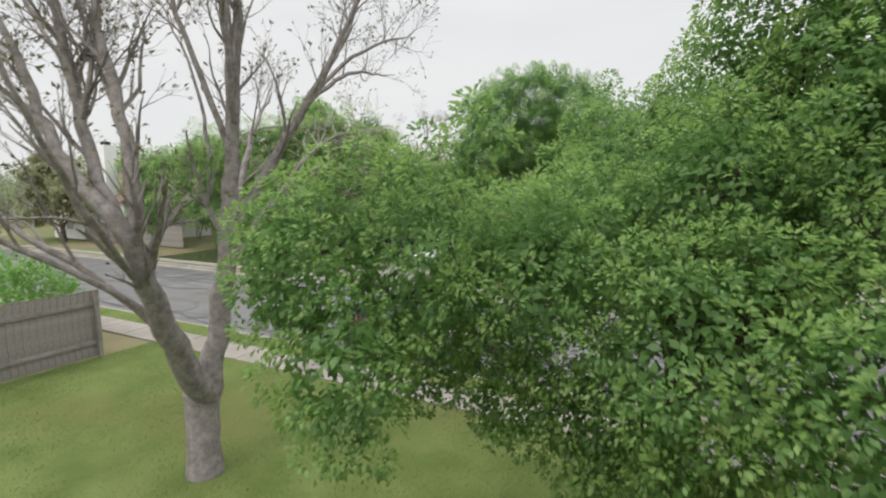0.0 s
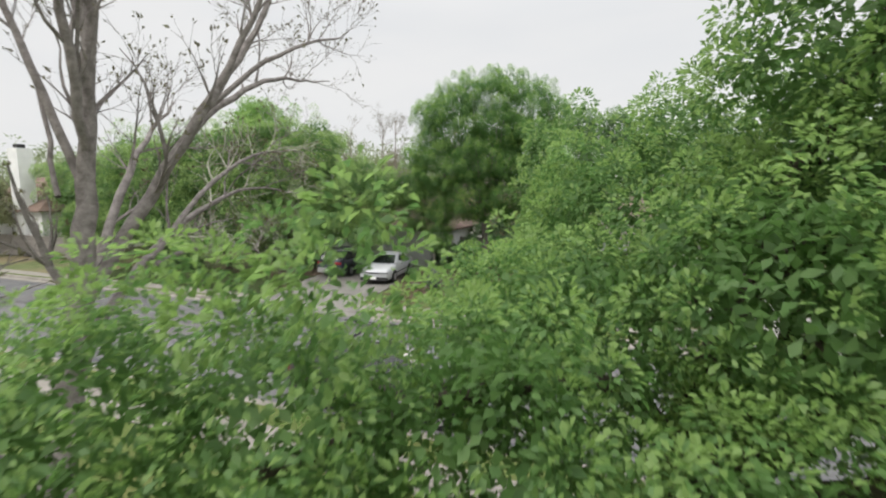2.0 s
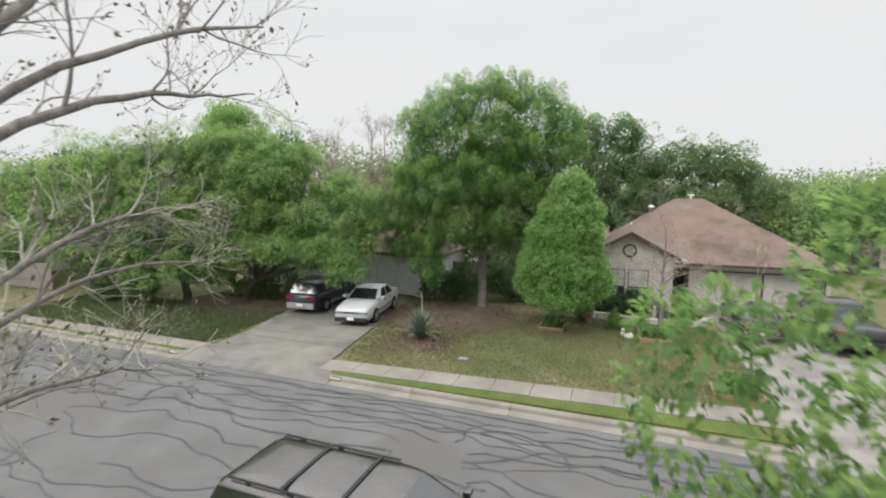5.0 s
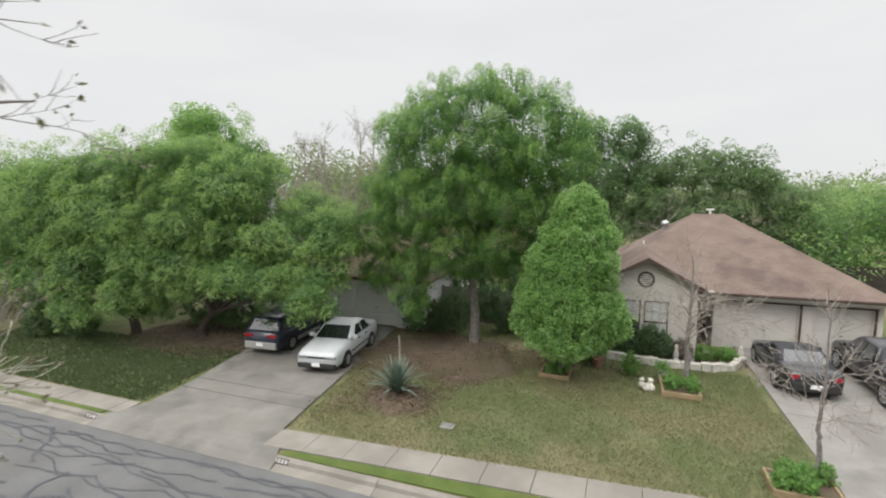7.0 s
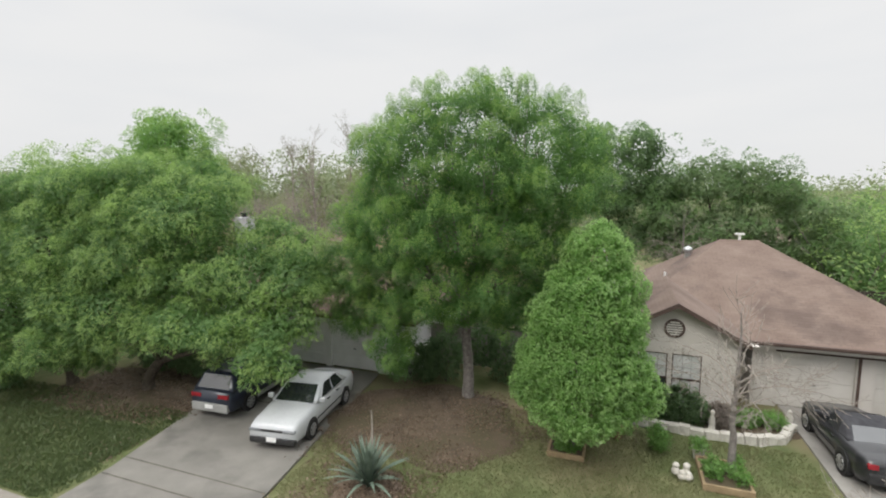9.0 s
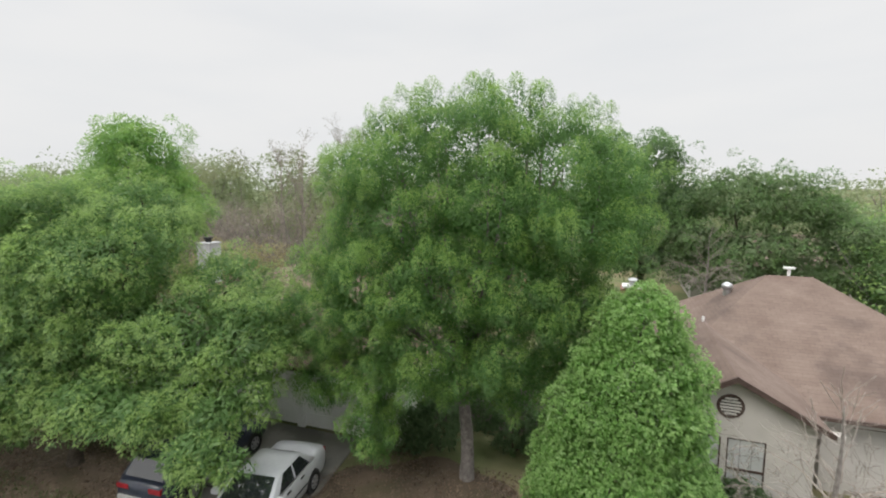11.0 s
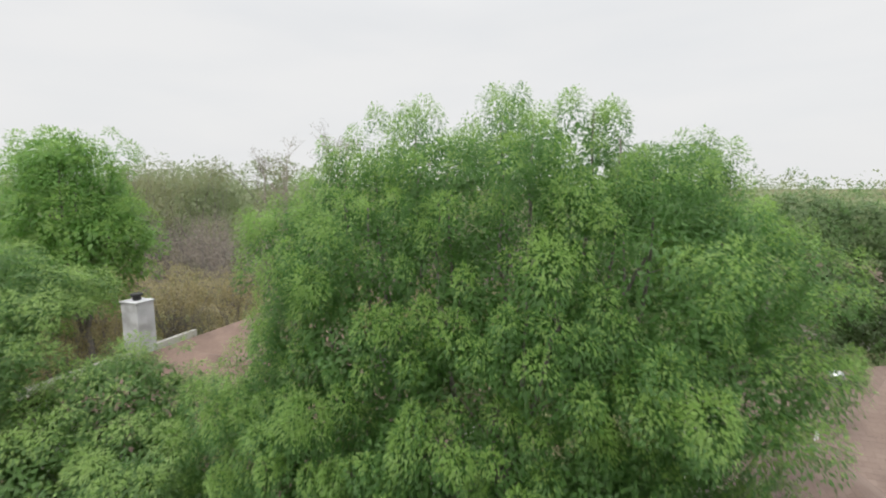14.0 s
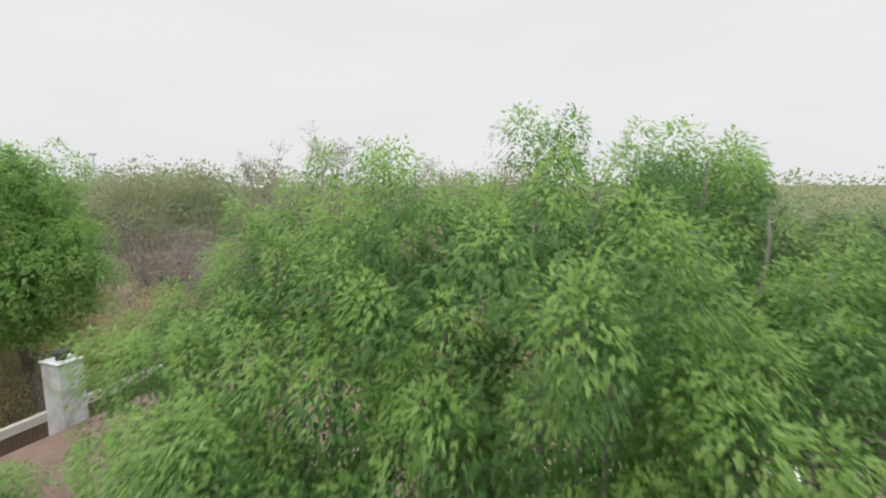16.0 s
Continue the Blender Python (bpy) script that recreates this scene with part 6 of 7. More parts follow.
vehicle("estate_car", (-16.2, 26.0, 0.02), 94, "dark blue estate car with grey cladding parked on the driveway", "car", 4.5, 1.72, CAR_BLUE,
        [(-2.25, 0.30, 0.92, 0.74), (-2.05, 0.22, 0.96, 0.83), (-1.0, 0.20, 0.96, 0.86), (0.6, 0.20, 0.93, 0.86), (1.2, 0.20, 0.90, 0.84), (1.95, 0.24, 0.78, 0.78), (2.25, 0.3, 0.62, 0.64)],
        ((-2.1, 0.95, 0.92, 0.80), (-1.75, 0.25, 1.46, 0.64)), (-1.3, 1.32), 0.31, side_cuts=((0.07, 0.31), (0.34, 0.61), (0.64, 0.88)), cladding=CAR_SILVER, rack=True, lamps=0.45)
vehicle("convertible", (3.35, 28.45, 0.02), 92, "black convertible with a folded canvas roof parked by the garage", "car", 4.2, 1.74, CAR_BLACK,
        [(-2.1, 0.30, 0.84, 0.68), (-1.85, 0.22, 0.92, 0.82), (-1.0, 0.19, 0.92, 0.87), (0.4, 0.19, 0.88, 0.86), (1.0, 0.19, 0.86, 0.84), (1.8, 0.22, 0.74, 0.78), (2.1, 0.3, 0.58, 0.6)],
        ((-1.25, 0.65, 0.88, 0.78), (-0.7, 0.10, 1.26, 0.62)), (-1.2, 1.3), 0.31, roof_mat=CLOTH, side_cuts=((0.3, 0.8),))
vehicle("pickup_truck", (6.1, 28.2, 0.02), 92, "black pickup truck with a covered bed parked on the driveway", "truck", 5.2, 1.9, CAR_BLACK,
        [(-2.6, 0.42, 1.06, 0.84), (-2.4, 0.36, 1.10, 0.92), (-1.0, 0.34, 1.10, 0.95), (0.6, 0.34, 1.08, 0.95), (1.4, 0.34, 1.06, 0.93), (2.2, 0.36, 0.98, 0.88), (2.6, 0.42, 0.84, 0.76)],
        ((-0.75, 1.35, 1.06, 0.88), (-0.55, 0.6, 1.66, 0.72)), (-1.6, 1.65), 0.38, side_cuts=((0.08, 0.42), (0.46, 0.86)))


# ---- garden things ----
ag = thing("agave", (-9.15, 22.25, 0.05), "large blue-green agave with pointed arching leaves in mulch", "plant")
rng = random.Random(3)
for i in range(62):
    a = i * 2.399
    tilt = 0.06 + 1.02 * ((i / 61) ** 1.25)
    ln = rng.uniform(1.0, 1.38)
    verts, faces, n = [], [], 8
    for s in range(n + 1):
        t = s / n
        out = math.sin(tilt * (0.75 + 0.5 * t)) * ln * t
        up = math.cos(tilt * (0.75 + 0.5 * t)) * ln * t
        w = 0.062 * (1 - t ** 2.2) + 0.004
        c, d = math.cos(a), math.sin(a)
        for sd, lf in ((-1, 0.022), (0, -0.006), (1, 0.022)):
            verts.append((c * out - d * w * sd, d * out + c * w * sd, up + lf * (1 - t)))
    for s in range(n):
        q = 3 * s
        faces += [(q, q + 1, q + 4, q + 3), (q + 1, q + 2, q + 5, q + 4)]
    mesh_object("leaf", verts, faces, AGAVE, ag, smooth=True)
v, f = tubes([smooth_path([(-0.15, 0.5, 0), (-0.13, 0.5, 0.9), (-0.16, 0.52, 1.8)], [0.035, 0.03, 0.02], wob=0.01, rng=rng)], 8)
mesh_object("flower_stalk", v, f, BARK_PALE, ag, "dry grey flower stalk")


def planter(x0, x1, y0, y1, h, label, seed, dens=260):
    p = thing("planter_box", ((x0 + x1) / 2, (y0 + y1) / 2, 0), label, "planter")
    w, d = (x1 - x0) / 2, (y1 - y0) / 2
    for q in ((-w, w, -d, -d + 0.07), (-w, w, d - 0.07, d)):
        block("board", *q, -0.03, h, TIMBER, p, 0.008)
    for q in ((-w, -w + 0.07, -d + 0.072, d - 0.072), (w - 0.07, w, -d + 0.072, d - 0.072)):
        block("board", *q, -0.03, h, TIMBER, p, 0.008)
    block("soil", -w + 0.07, w - 0.07, -d + 0.07, d - 0.07, -0.03, h - 0.03, SOIL, p, 0)
    rs = random.Random(seed)
    lob = [(rs.uniform(-w, w) * 0.75, rs.uniform(-d, d) * 0.75, h + 0.12, 0.2, 0.2, rs.uniform(0.15, 0.3)) for _ in range(7)]
    crown("foliage", lob, dens, 7, 0.07, (0.09, 0.04), PEAR_LEAF, p, seed, 0.1)
    return p


planter(-5.05, -4.0, 25.4, 26.5, 0.14, "low timber planter round the young tree", 61)
planter(-1.05, 0.12, 25.15, 26.6, 0.16, "low timber planter with small green plants", 62)
planter(0.85, 2.2, 20.4, 21.35, 0.13, "low timber bed of tall green plants by the pavement", 63, 500)


def thin_tree(base, h, label, seed, r=0.06, spread=0.9, fork=0.35, arms=12):
    """A slender leafless tree with upright shoots."""
    th = thing("bare_sapling", base, label, "tree")
    rg = random.Random(seed)
    stem = smooth_path([(0, 0, -0.1), (0.03, 0.02, h * 0.2), (-0.03, 0.0, h * fork), (0.04, 0.05, h * 0.65), (0.0, 0.02, h)], [r * 1.25, r, r * 0.85, r * 0.5, 0.01], wob=0.02, rng=rg)
    v, f = tubes([stem], 8)
    mesh_object("trunk", v, f, BARK, th, smooth=True)
    tw = branch_off(stem, 9, h * 0.4, rg, 0.22, 1, None, spread, None, 0.5, 0.5, 0.12)
    for k in range(arms):
        a = k * 2.4 + rg.uniform(-0.4, 0.4)
        z = h * (fork + 0.28 * k / arms)
        reach = h * rg.uniform(0.28, 0.46)
        c, d = math.cos(a) * reach, math.sin(a) * reach
        arm = smooth_path([(0, 0, z), (c * 0.35, d * 0.35, z + h * 0.10), (c * 0.75, d * 0.75, z + h * 0.13), (c * 1.1, d * 1.1, z + h * rg.uniform(0.02, 0.14))], [r * 0.42, r * 0.28, r * 0.17, 0.006], wob=0.03, rng=rg)
        tw.append(arm)
        branch_off(arm, 8, h * 0.24, rg, 0.06, 1, tw, 0.9, None, 0.2, 0.5, 0.14)
    v, f = tubes([[(p, max(r * 0.8, 0.006)) for p, r in t] for t in tw], 5)
    tagged(mesh_object("twig_spray", v, f, BARK_PALE, th), "", "", "", "stuff")
    return th


thin_tree((-0.25, 26.2, 0.1), 4.5, "slender leafless tree in a timber planter", 71, 0.085)
thin_tree((1.85, 21.2, 0.1), 3.9, "slender leafless tree beside the driveway", 72, 0.05, arms=6)
thin_tree((0.6, 47.5, 0), 6.0, "bare tree in the back garden", 73, 0.09)
thin_tree((10.5, 33.5, 0), 4.5, "bare shrub beside the neighbouring house", 74, 0.08)


def shrub(x, y, lobes, label, seed, leaf_mat, tufts=350, leaf=(0.07, 0.04), name="shrub"):
    s = thing(name, (x, y, 0), label, "shrub")
    v, f = tubes([[(Vector((0, 0, -0.05)), 0.03), (Vector((l[0] * 0.7, l[1] * 0.7, l[2])), 0.012)] for l in lobes], 5)
    tagged(mesh_object("stem_spray", v, f, BARK_DARK, s), "", "", "", "stuff")
    crown("leaves", lobes, tufts, 9, 0.11, leaf, leaf_mat, s, seed, 0.1)
    return s


shrub(-2.1, 28.72, [(-0.45, 0, 0.5, 0.42, 0.3, 0.5), (0.1, 0, 0.6, 0.42, 0.3, 0.55), (0.5, 0.05, 0.5, 0.35, 0.28, 0.45)], "dark clipped evergreen shrub under the window", 81, DARK_LEAF, 650)
shrub(-1.0, 28.72, [(-0.3, 0, 0.75, 0.42, 0.3, 0.7), (0.2, 0, 0.6, 0.4, 0.3, 0.6)], "dark evergreen shrub growing up in front of the window", 82, DARK_LEAF, 650)
shrub(-0.1, 28.75, [(0, 0, 0.5, 0.32, 0.26, 0.45)], "small brown-green shrub by the house wall", 83, DRY_LEAF, 220)
shrub(1.1, 29.3, [(-0.4, 0, 0.3, 0.4, 0.35, 0.28), (0.35, 0.1, 0.3, 0.45, 0.35, 0.25)], "bright green leafy bedding plants beside the entry", 84, PEAR_LEAF, 420)
shrub(-3.4, 27.6, [(0, 0, 0.5, 0.4, 0.4, 0.5)], "grey-green shrub by the house corner", 85, ELM_LEAF, 250)
shrub(-2.0, 26.8, [(0, 0, 0.4, 0.28, 0.28, 0.4)], "small green shrub on the lawn", 86, PEAR_LEAF, 160)
shrub(-11.3, 29.0, [(0, 0, 0.9, 0.8, 0.5, 0.9), (0.9, 0.2, 0.8, 0.7, 0.5, 0.8)], "dark shrub beside the garage", 87, DARK_LEAF, 600, (0.1, 0.05))
shrub(-9.7, 29.6, [(0, 0, 1.1, 0.8, 0.6, 1.0), (-0.7, 0.1, 0.7, 0.6, 0.5, 0.7)], "dark evergreen shrub between the houses", 99, DARK_LEAF, 600, (0.1, 0.05))
shrub(-7.4, 30.3, [(0, 0, 1.0, 0.9, 0.6, 1.0), (1.1, 0.1, 0.8, 0.8, 0.5, 0.8), (-1.0, 0.2, 1.3, 0.7, 0.5, 0.9)], "dark evergreen shrub in front of the fence", 103, DARK_LEAF, 900, (0.1, 0.05))
shrub(-8.6, 33.4, [(0, 0, 1.6, 1.3, 0.9, 1.4), (1.9, 0.2, 1.5, 1.2, 0.9, 1.3), (3.4, 0.0, 1.3, 1.0, 0.8, 1.2), (-1.5, 0.1, 1.5, 1.0, 0.8, 1.3)], "tall dark evergreen shrubs behind the fence", 104, DARK_LEAF, 1800, (0.13, 0.065))
shrub(-27.5, 22.6, [(0, 0, 0.8, 1.2, 0.8, 0.8), (1.6, 0.4, 0.7, 1.1, 0.7, 0.7)], "dark undergrowth below the trees", 88, DARK_LEAF, 700, (0.12, 0.06))
shrub(-22.0, 26.6, [(0, 0, 1.0, 1.6, 0.8, 1.0), (2.2, 0.2, 0.9, 1.4, 0.8, 0.9)], "dark undergrowth below the trees", 89, DARK_LEAF, 800, (0.12, 0.06))
shrub(-15.2, 5.6, [(0, 0, 1.6, 1.2, 1.4, 1.0), (-1.4, 1.0, 1.3, 1.2, 1.2, 1.0)], "light green bush growing behind the fence", 90, PEAR_LEAF, 900, (0.1, 0.05))

# limestone border
border = thing("stone_border", (0, 0, 0), "low border of rough white limestone blocks round the flower bed", "border")
rng = random.Random(6)
line = [(-3.2, 28.35), (-2.2, 28.3), (-1.0, 28.2), (-0.2, 28.15), (0.8, 28.2), (1.6, 28.6), (2.1, 29.6)]
for (xa, ya), (xb, yb) in zip(line, line[1:]):
    d = math.hypot(xb - xa, yb - ya)
    n = max(1, round(d / 0.34))
    for i in range(n):
        t = (i + 0.5) / n
        w = d / n * 0.48
        bm = box(bmesh.new(), -w, w, -0.13, 0.13, -0.03, rng.uniform(0.2, 0.28), 0.03)
        for vt in bm.verts:
            vt.co += Vector((rng.uniform(-0.02, 0.02), rng.uniform(-0.02, 0.02), rng.uniform(-0.02, 0.02)))
        ob = part("stone", bm, LIMESTONE, border)
        ob.matrix_basis = pose(xa + (xb - xa) * t, ya + (yb - ya) * t, 0, 0, 0, math.degrees(math.atan2(yb - ya, xb - xa)) + rng.uniform(-5, 5))


def lathe(name, prof, at, mat, label, category, seg=18):
    verts, faces = [], []
    for z, r in prof:
        for i in range(seg):
            a = 2 * math.pi * i / seg
            verts.append((r * math.cos(a), r * math.sin(a), z))
    for j in range(len(prof) - 1):
        for i in range(seg):
            faces.append((j * seg + i, j * seg + (i + 1) % seg, (j + 1) * seg + (i + 1) % seg, (j + 1) * seg + i))
    faces.append(tuple(range((len(prof) - 1) * seg, len(prof) * seg)))
    ob = mesh_object(name, verts, faces, mat, smooth=True)
    ob.location = at
    return tagged(ob, label, category)


lathe("garden_statue", [(-0.02, 0.1), (0.22, 0.1), (0.24, 0.07), (0.3, 0.1), (0.5, 0.08), (0.58, 0.04), (0.62, 0.06), (0.7, 0.065), (0.76, 0.02)], (-0.35, 28.5, 0), LIMESTONE, "small white garden statue on the stone border", "statue")
lathe("garden_statue", [(-0.02, 0.08), (0.2, 0.09), (0.3, 0.12), (0.42, 0.07), (0.5, 0.08), (0.58, 0.03)], (2.05, 29.75, 0), LIMESTONE, "small white garden ornament at the end of the border", "statue")
orn = thing("garden_ornament", (-1.5, 25.6, 0), "cluster of white stone ornaments on the lawn", "ornament")
for dx, dy, h in ((-0.14, 0, 0.36), (0.12, 0.06, 0.34), (0.0, -0.12, 0.22), (0.16, -0.1, 0.2)):
    bm = bmesh.new()
    bmesh.ops.create_icosphere(bm, subdivisions=2, radius=0.085, matrix=Matrix.Translation((dx, dy, h - 0.06)))
    bmesh.ops.create_icosphere(bm, subdivisions=2, radius=0.11, matrix=Matrix.Translation((dx, dy, h * 0.35)))
    for vt in bm.verts:
        vt.co *= 1 + 0.12 * noise.noise(vt.co * 9)
    part("stone", bm, LIMESTONE, orn, "", True)
lathe("plant_pot", [(-0.01, 0.12), (0.05, 0.13), (0.28, 0.17), (0.3, 0.19), (0.33, 0.19), (0.33, 0.15), (0.28, 0.14)], (-0.95, 26.75, 0), STONE_WALL, "grey stone plant pot on the lawn", "pot")
shrub(-0.95, 26.75, [(0, 0, 0.42, 0.22, 0.22, 0.2)], "small green plant growing in the stone pot", 100, PEAR_LEAF, 60)
lathe("plant_pot", [(-0.01, 0.14), (0.05, 0.15), (0.3, 0.2), (0.34, 0.21), (0.34, 0.17), (0.28, 0.15)], (-3.15, 27.2, 0), BRICK_RED, "terracotta plant pot near the house corner", "pot")
mh = thing("meter_cover", (-6.88, 20.85, 0), "square pale concrete water meter cover in the lawn", "cover")
block("frame", -0.2, 0.2, -0.17, 0.17, -0.05, 0.025, WALK, mh, 0.01)
block("lid", -0.12, 0.12, -0.1, 0.1, 0.026, 0.034, METAL, mh, 0.003, "grey metal lid")
for x in (-17.2, -10.2):
    k = thing("kerb_marker", (x, 17.832, -0.052), "dark painted panel with pale bars on the kerb", "marker")
    k.rotation_euler = (radians(54), 0, 0)
    block("panel", -0.24, 0.24, -0.065, 0.065, -0.02, 0.012, PLASTIC, k, 0.003)
    for i in range(4):
        block("bar", -0.17 + 0.1 * i, -0.12 + 0.1 * i, -0.04, 0.04, 0.013, 0.016, WHITE, k, 0)


# ---- distance ----
def thicket(name, spots, gap, per, leaf, mat, label, seed, fans=3, young=None, bark=BARK, thin=0.25, fill=0.3, category="woods"):
    """Far woods: one loose mass of plumed foliage over many overlapping clumps, on fans of thin stems."""
    th = tagged(new(name), label, category, "", "stuff")
    rs = random.Random(seed)
    stems = []
    for x, y, z, a, b, c in spots:
        for _ in range(fans):
            e = Vector((x + rs.gauss(0, 0.5) * a, y + rs.gauss(0, 0.5) * b, z + c * rs.uniform(0.5, 1.1)))
            p0 = Vector((x + rs.gauss(0, 0.12) * a, y + rs.gauss(0, 0.12) * b, -0.1))
            stems.append([(p0, 0.02 * c), (p0.lerp(e, 0.5) + Vector((rs.gauss(0, 0.08) * a, 0, 0.1 * c)), 0.013 * c), (e, 0.005 * c)])
    v, f = tubes(stems, 4)
    tagged(mesh_object("stem_spray", v, f, bark, th), "", "", "", "stuff")
    plume_crown("foliage", spots, mat, young or mat, th, seed, gap=gap, size=gap * 0.8, tall=1.0, per=per, leaf=leaf, droop=0.15, rise=0.8, lump=0.2, fill=fill, fill_leaf=1.6, lit_share=0.35, thin=thin, inset=(0.66, 1.0), upright=0.6)
    return th


rng = random.Random(19)


def clumps(n, x0, x1, y0, y1, h0, h1, r0, r1):
    out = []
    for _ in range(n):
        r = rng.uniform(r0, r1)
        h = rng.uniform(h0, h1)
        out.append((rng.uniform(x0, x1), rng.uniform(y0, y1), h - r * 0.8, r, r, r * 0.85))
    return out


# the woods far off carry their haze in the leaf colour
thicket("far_woods", clumps(60, -160, 130, 80, 105, 8.0, 10.0, 4.5, 7) + clumps(50, -160, 130, 74, 100, 3, 6.5, 4, 6) + clumps(40, -150, -35, 70, 95, 11, 14.5, 4.5, 7), 1.6, 18, (0.62, 0.40), HAZED_LEAF, "distant green woods beyond the houses", 91, 2, thin=0.1)
thicket("distant_woods", clumps(60, -420, -50, 150, 260, 12.5, 16.0, 7, 11) + clumps(60, -60, 360, 150, 260, 9.0, 12.0, 9, 14), 4.0, 17, (1.4, 0.75), HAZED_LEAF, "distant wooded horizon", 96, 1, thin=0.05)
thicket("horizon_woods", clumps(110, -1500, 1300, 500, 900, 8, 16, 40, 60), 17.0, 10, (5.5, 3.0), HAZED_LEAF, "distant wooded horizon", 97, 0, thin=0.0)
thicket("right_woods", clumps(30, 7, 60, 46, 70, 5.0, 7.8, 2.4, 3.8), 0.95, 55, (0.34, 0.15), ELM_LEAF, "light green trees beyond the back gardens", 92, young=LIT_YOUNG_ELM)
thicket("brown_thicket", clumps(70, -62, -10, 50, 66, 3.5, 8.0, 2.0, 3.4), 1.0, 34, (0.26, 0.075), DRY_LEAF, "brownish thicket of budding brush", 93, 9, thin=0.35)
thicket("olive_thicket", clumps(34, -72, -14, 60, 74, 6.0, 13.6, 1.5, 3.4), 1.0, 50, (0.26, 0.10), OLIVE_LEAF, "olive green budding trees behind the brush", 98, 5)
thicket("left_woods", clumps(46, -110, -38, 28, 46, 6.0, 9.0, 3.0, 4.6), 1.3, 36, (0.5, 0.22), HAZED_LEAF, "green trees beyond the street", 94)
thicket("garden_brush", clumps(20, -34, -8, 42.5, 49, 2.6, 5.0, 1.6, 2.6) + clumps(22, -52, -31, 38, 48, 2.4, 4.8, 1.5, 2.5) + clumps(11, -38, -30.8, 33.5, 39, 2.8, 4.4, 1.4, 2.1), 0.62, 70, (0.17, 0.05), OCHRE_LEAF, "low budding ochre brush behind the house", 95, 7, young=BRUSH_TIP, thin=0.15)
thicket("bare_brush", clumps(14, -33, -20, 40.5, 43.0, 1.6, 3.2, 0.9, 1.4), 0.7, 14, (0.1, 0.035), BUD, "tangle of grey leafless brush behind the garden", 102, 26, thin=0.4, fill=0.15)


def bare_crown(base, h, seed, label="bare budding tree behind the houses"):
    th = thing("bare_tree", base, label, "tree")
    rg = random.Random(seed)
    stem = smooth_path([(0, 0, -0.1), (0.1, 0, h * 0.3), (-0.1, 0.1, h * 0.6), (0.1, 0, h)], [0.2, 0.16, 0.1, 0.03], wob=0.05, rng=rg)
    v, f = tubes([stem], 7)
    mesh_object("trunk", v, f, BARK_PALE, th, smooth=True)
    tp = []
    tw = branch_off(stem, 12, h * 0.36, rg, 0.35, 1, None, 0.8, tp, 0.3, 0.6, 0.12)
    tw += branch_off(tw[0], 4, 1, rg, 0.3, 0, None, 0.8, tp)
    v, f = tubes([[(p, max(r, 0.014)) for p, r in t] for t in tw], 4)
    tagged(mesh_object("twig_spray", v, f, BARK_PALE, th), "", "", "", "stuff")
    rs = np.random.RandomState(seed)
    t = np.array([q[0] for q in tp])
    idx = rs.choice(len(t), 900)
    me = leaf_mesh("bud_spray", t[idx] + unit(900, rs) * 0.25, unit(900, rs), rs.uniform(0.08, 0.16, 900), rs.uniform(0.05, 0.09, 900), rs)
    me.materials.append(BUD)
    ob = new("bud_spray", me)
    ob.parent = th
    tagged(ob, "", "", "", "stuff")
    return th


for i, (x, y, h) in enumerate(((-37.5, 60, 13.6), (-33.0, 61, 13.8), (-29.5, 58, 12.6), (-42.0, 62, 12.0), (-24.0, 62, 12.0), (-20.0, 60, 11.2), (-15.0, 62, 11.0))):
    bare_crown((x, y, 0), h, 300 + i)


mast = thing("light_mast", (-90, 79, 0), "tall thin grey light mast beyond the woods", "light pole")
cylinder("pole", 0.16, 16.4, pose(0, 0, 8.2), METAL, mast, 10, 0.09)
block("lamp_head", -0.9, 0.5, -0.3, 0.3, 16.3, 16.65, METAL, mast, 0.04)

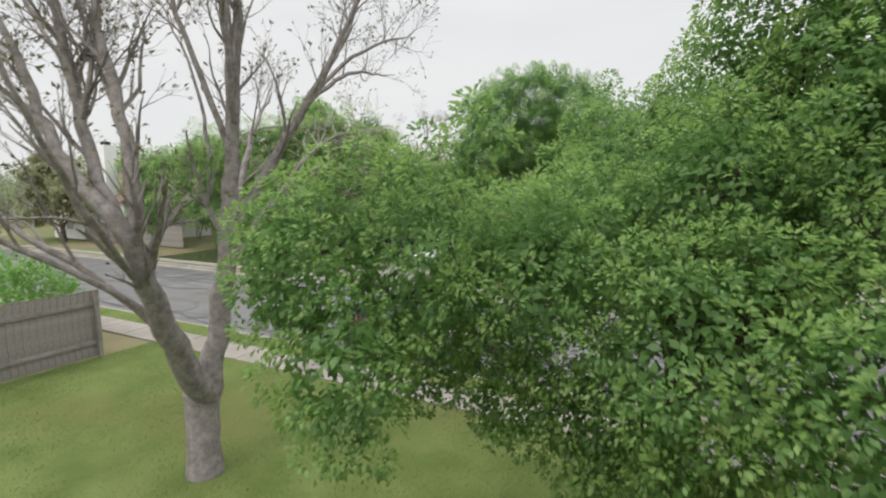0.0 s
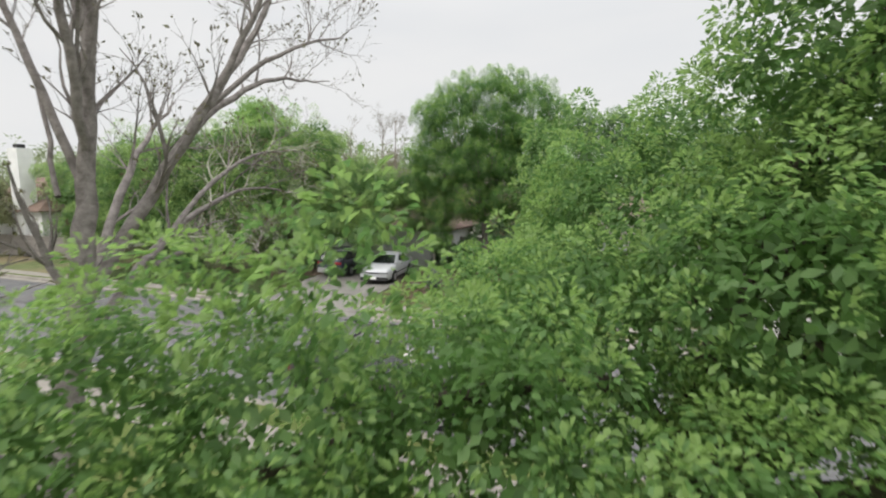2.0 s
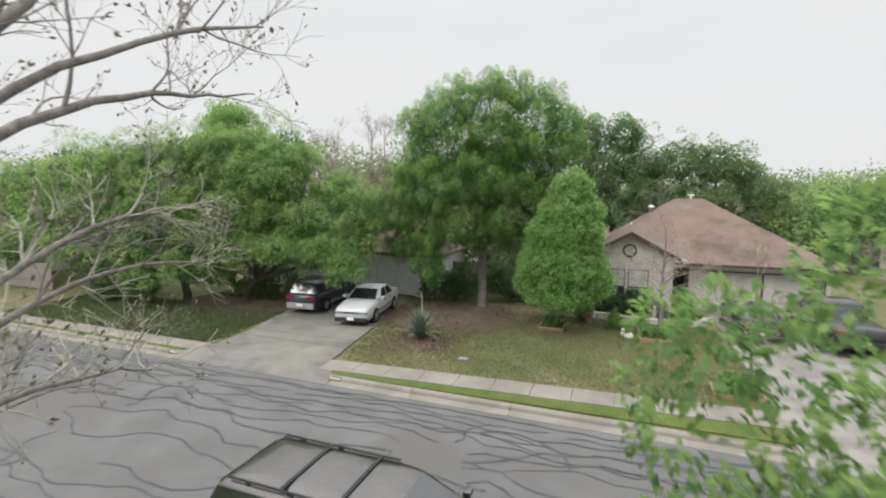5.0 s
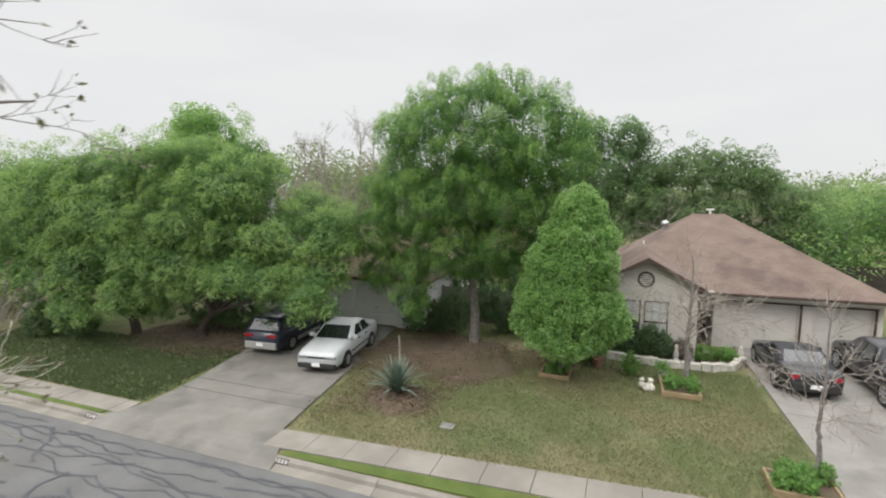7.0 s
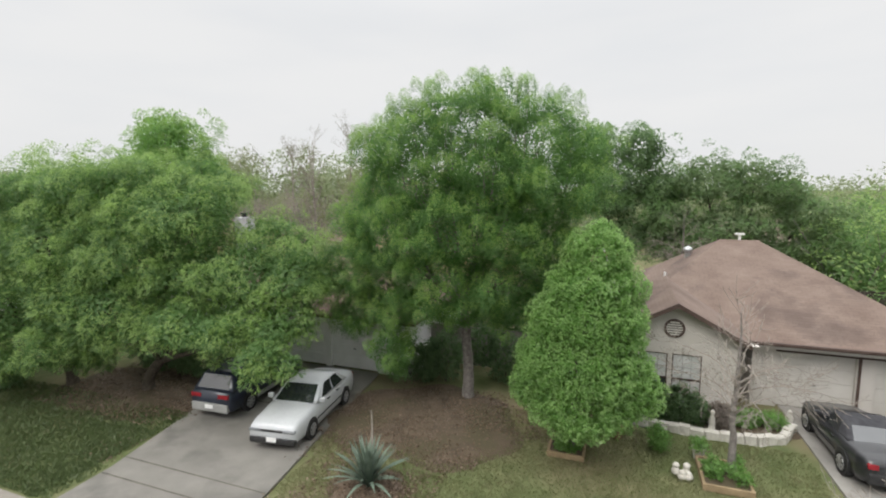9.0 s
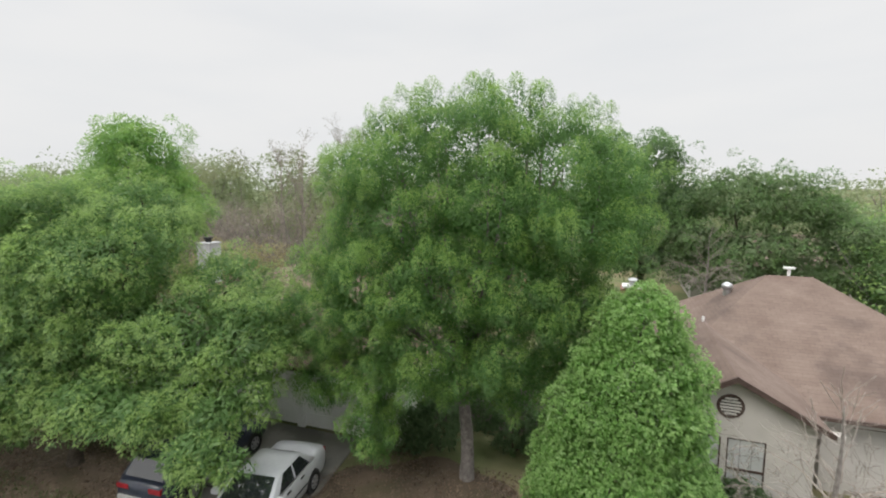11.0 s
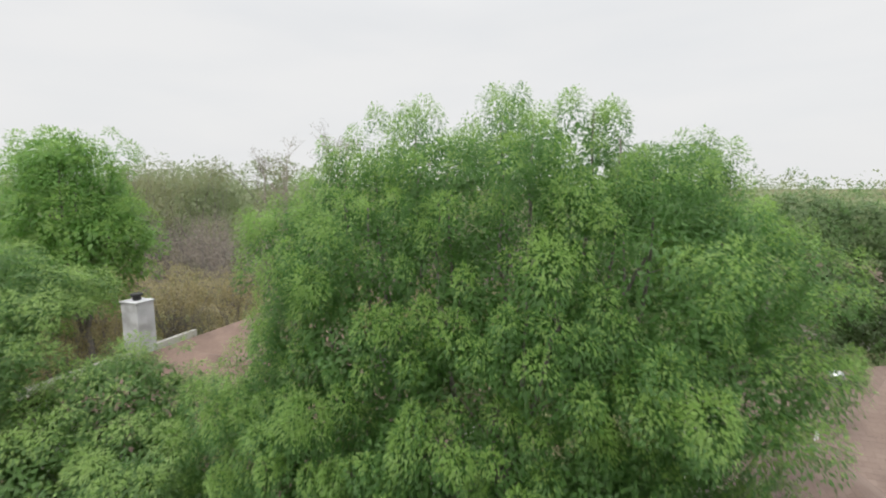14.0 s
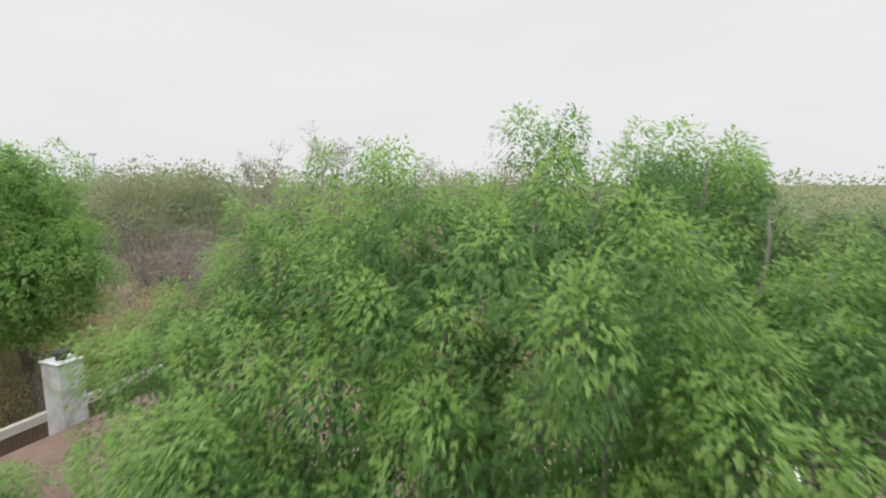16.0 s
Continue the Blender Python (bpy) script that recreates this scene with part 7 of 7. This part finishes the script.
# ---- grass and fallen leaves ----
def blades(name, areas, n, length, width, mat, label, seed, flat=False, z=0.0, gaps=-0.6):
    """Loose blades or fallen leaves scattered over rectangles (x0, x1, y0, y1)."""
    rs = np.random.RandomState(seed)
    ar = np.array(areas, float)
    size = (ar[:, 1] - ar[:, 0]) * (ar[:, 3] - ar[:, 2])
    k = rs.choice(len(ar), n, p=size / size.sum())
    x = ar[k, 0] + (ar[k, 1] - ar[k, 0]) * rs.rand(n)
    y = ar[k, 2] + (ar[k, 3] - ar[k, 2]) * rs.rand(n)
    thin = np.sin(x * 1.7 + 2 * np.sin(y * 0.9)) + np.sin(y * 2.3 + 1.3 * x) + rs.normal(size=n) * 1.2
    x, y = x[thin > gaps], y[thin > gaps]
    m = len(x)
    way = unit(m, rs) * (1.0 if flat else 0.7) + np.array([0, 0, 0.05 if flat else 0.9])
    if flat:
        way[:, 2] *= 0.25
    way /= np.linalg.norm(way, axis=1)[:, None]
    base = np.stack([x, y, np.full(m, z)], axis=1)
    me = leaf_mesh(name, base, way, length * rs.uniform(0.5, 1.3, m), width * rs.uniform(0.6, 1.3, m), rs)
    me.materials.append(mat)
    return tagged(new(name, me), label, "grass" if not flat else "leaf litter", "", "stuff")


blades("grass", [(-11.0, 2.2, 19.9, 25.0), (-8.0, 2.0, 25.0, 28.0), (-11.45, -11.0, 21.3, 25.0), (-10.9, -4.0, 19.3, 19.9), (-4.0, 0.0, 19.62, 19.9), (-11.2, -11.0, 19.3, 21.3), (-11.8, -11.4, 23.2, 25.4)], 64000, 0.07, 0.024, GRASS_BLADE, "short patchy lawn grass with dry straw blades", 501, z=-0.02, gaps=-2.2)
blades("grass", [(-30.0, -16.9, 19.0, 23.8), (-24.0, -16.9, 19.0, 22.5), (-17.2, -16.5, 19.0, 20.6)], 34000, 0.13, 0.034, SHADED_DEEP_BLADE, "deep green uneven lawn grass beside the driveway, coloured darker for the elms' shade", 502, z=-0.02, gaps=-2.6)
blades("grass", [(-13.2, 1.5, 1.5, 8.1), (-18, 3, 9.08, 9.76), (-10.3, 2.1, 18.2, 18.5)], 46000, 0.045, 0.012, LUSH_BLADE, "short green lawn grass", 503, z=0.0)
blades("leaf_litter", [(-12.4, -6.8, 23.8, 29.0), (-10.9, -7.4, 20.6, 23.7), (-10.3, -7.9, 21.0, 23.3), (-23.5, -17.2, 22.6, 26.8), (-8, -4, 26, 28.4)], 15000, 0.075, 0.048, LITTER, "dry brown leaves fallen on bare earth", 504, True, 0.06)
blades("leaf_litter", [(-18.0, -16.6, 20.6, 24.5), (-11.6, -9.6, 19.9, 21.5), (-12.1, -10.8, 22.5, 26.0), (-6.5, -2.5, 27.0, 28.3)], 1200, 0.07, 0.045, LITTER, "dry brown leaves along the edge of the driveway", 505, True, 0.03)
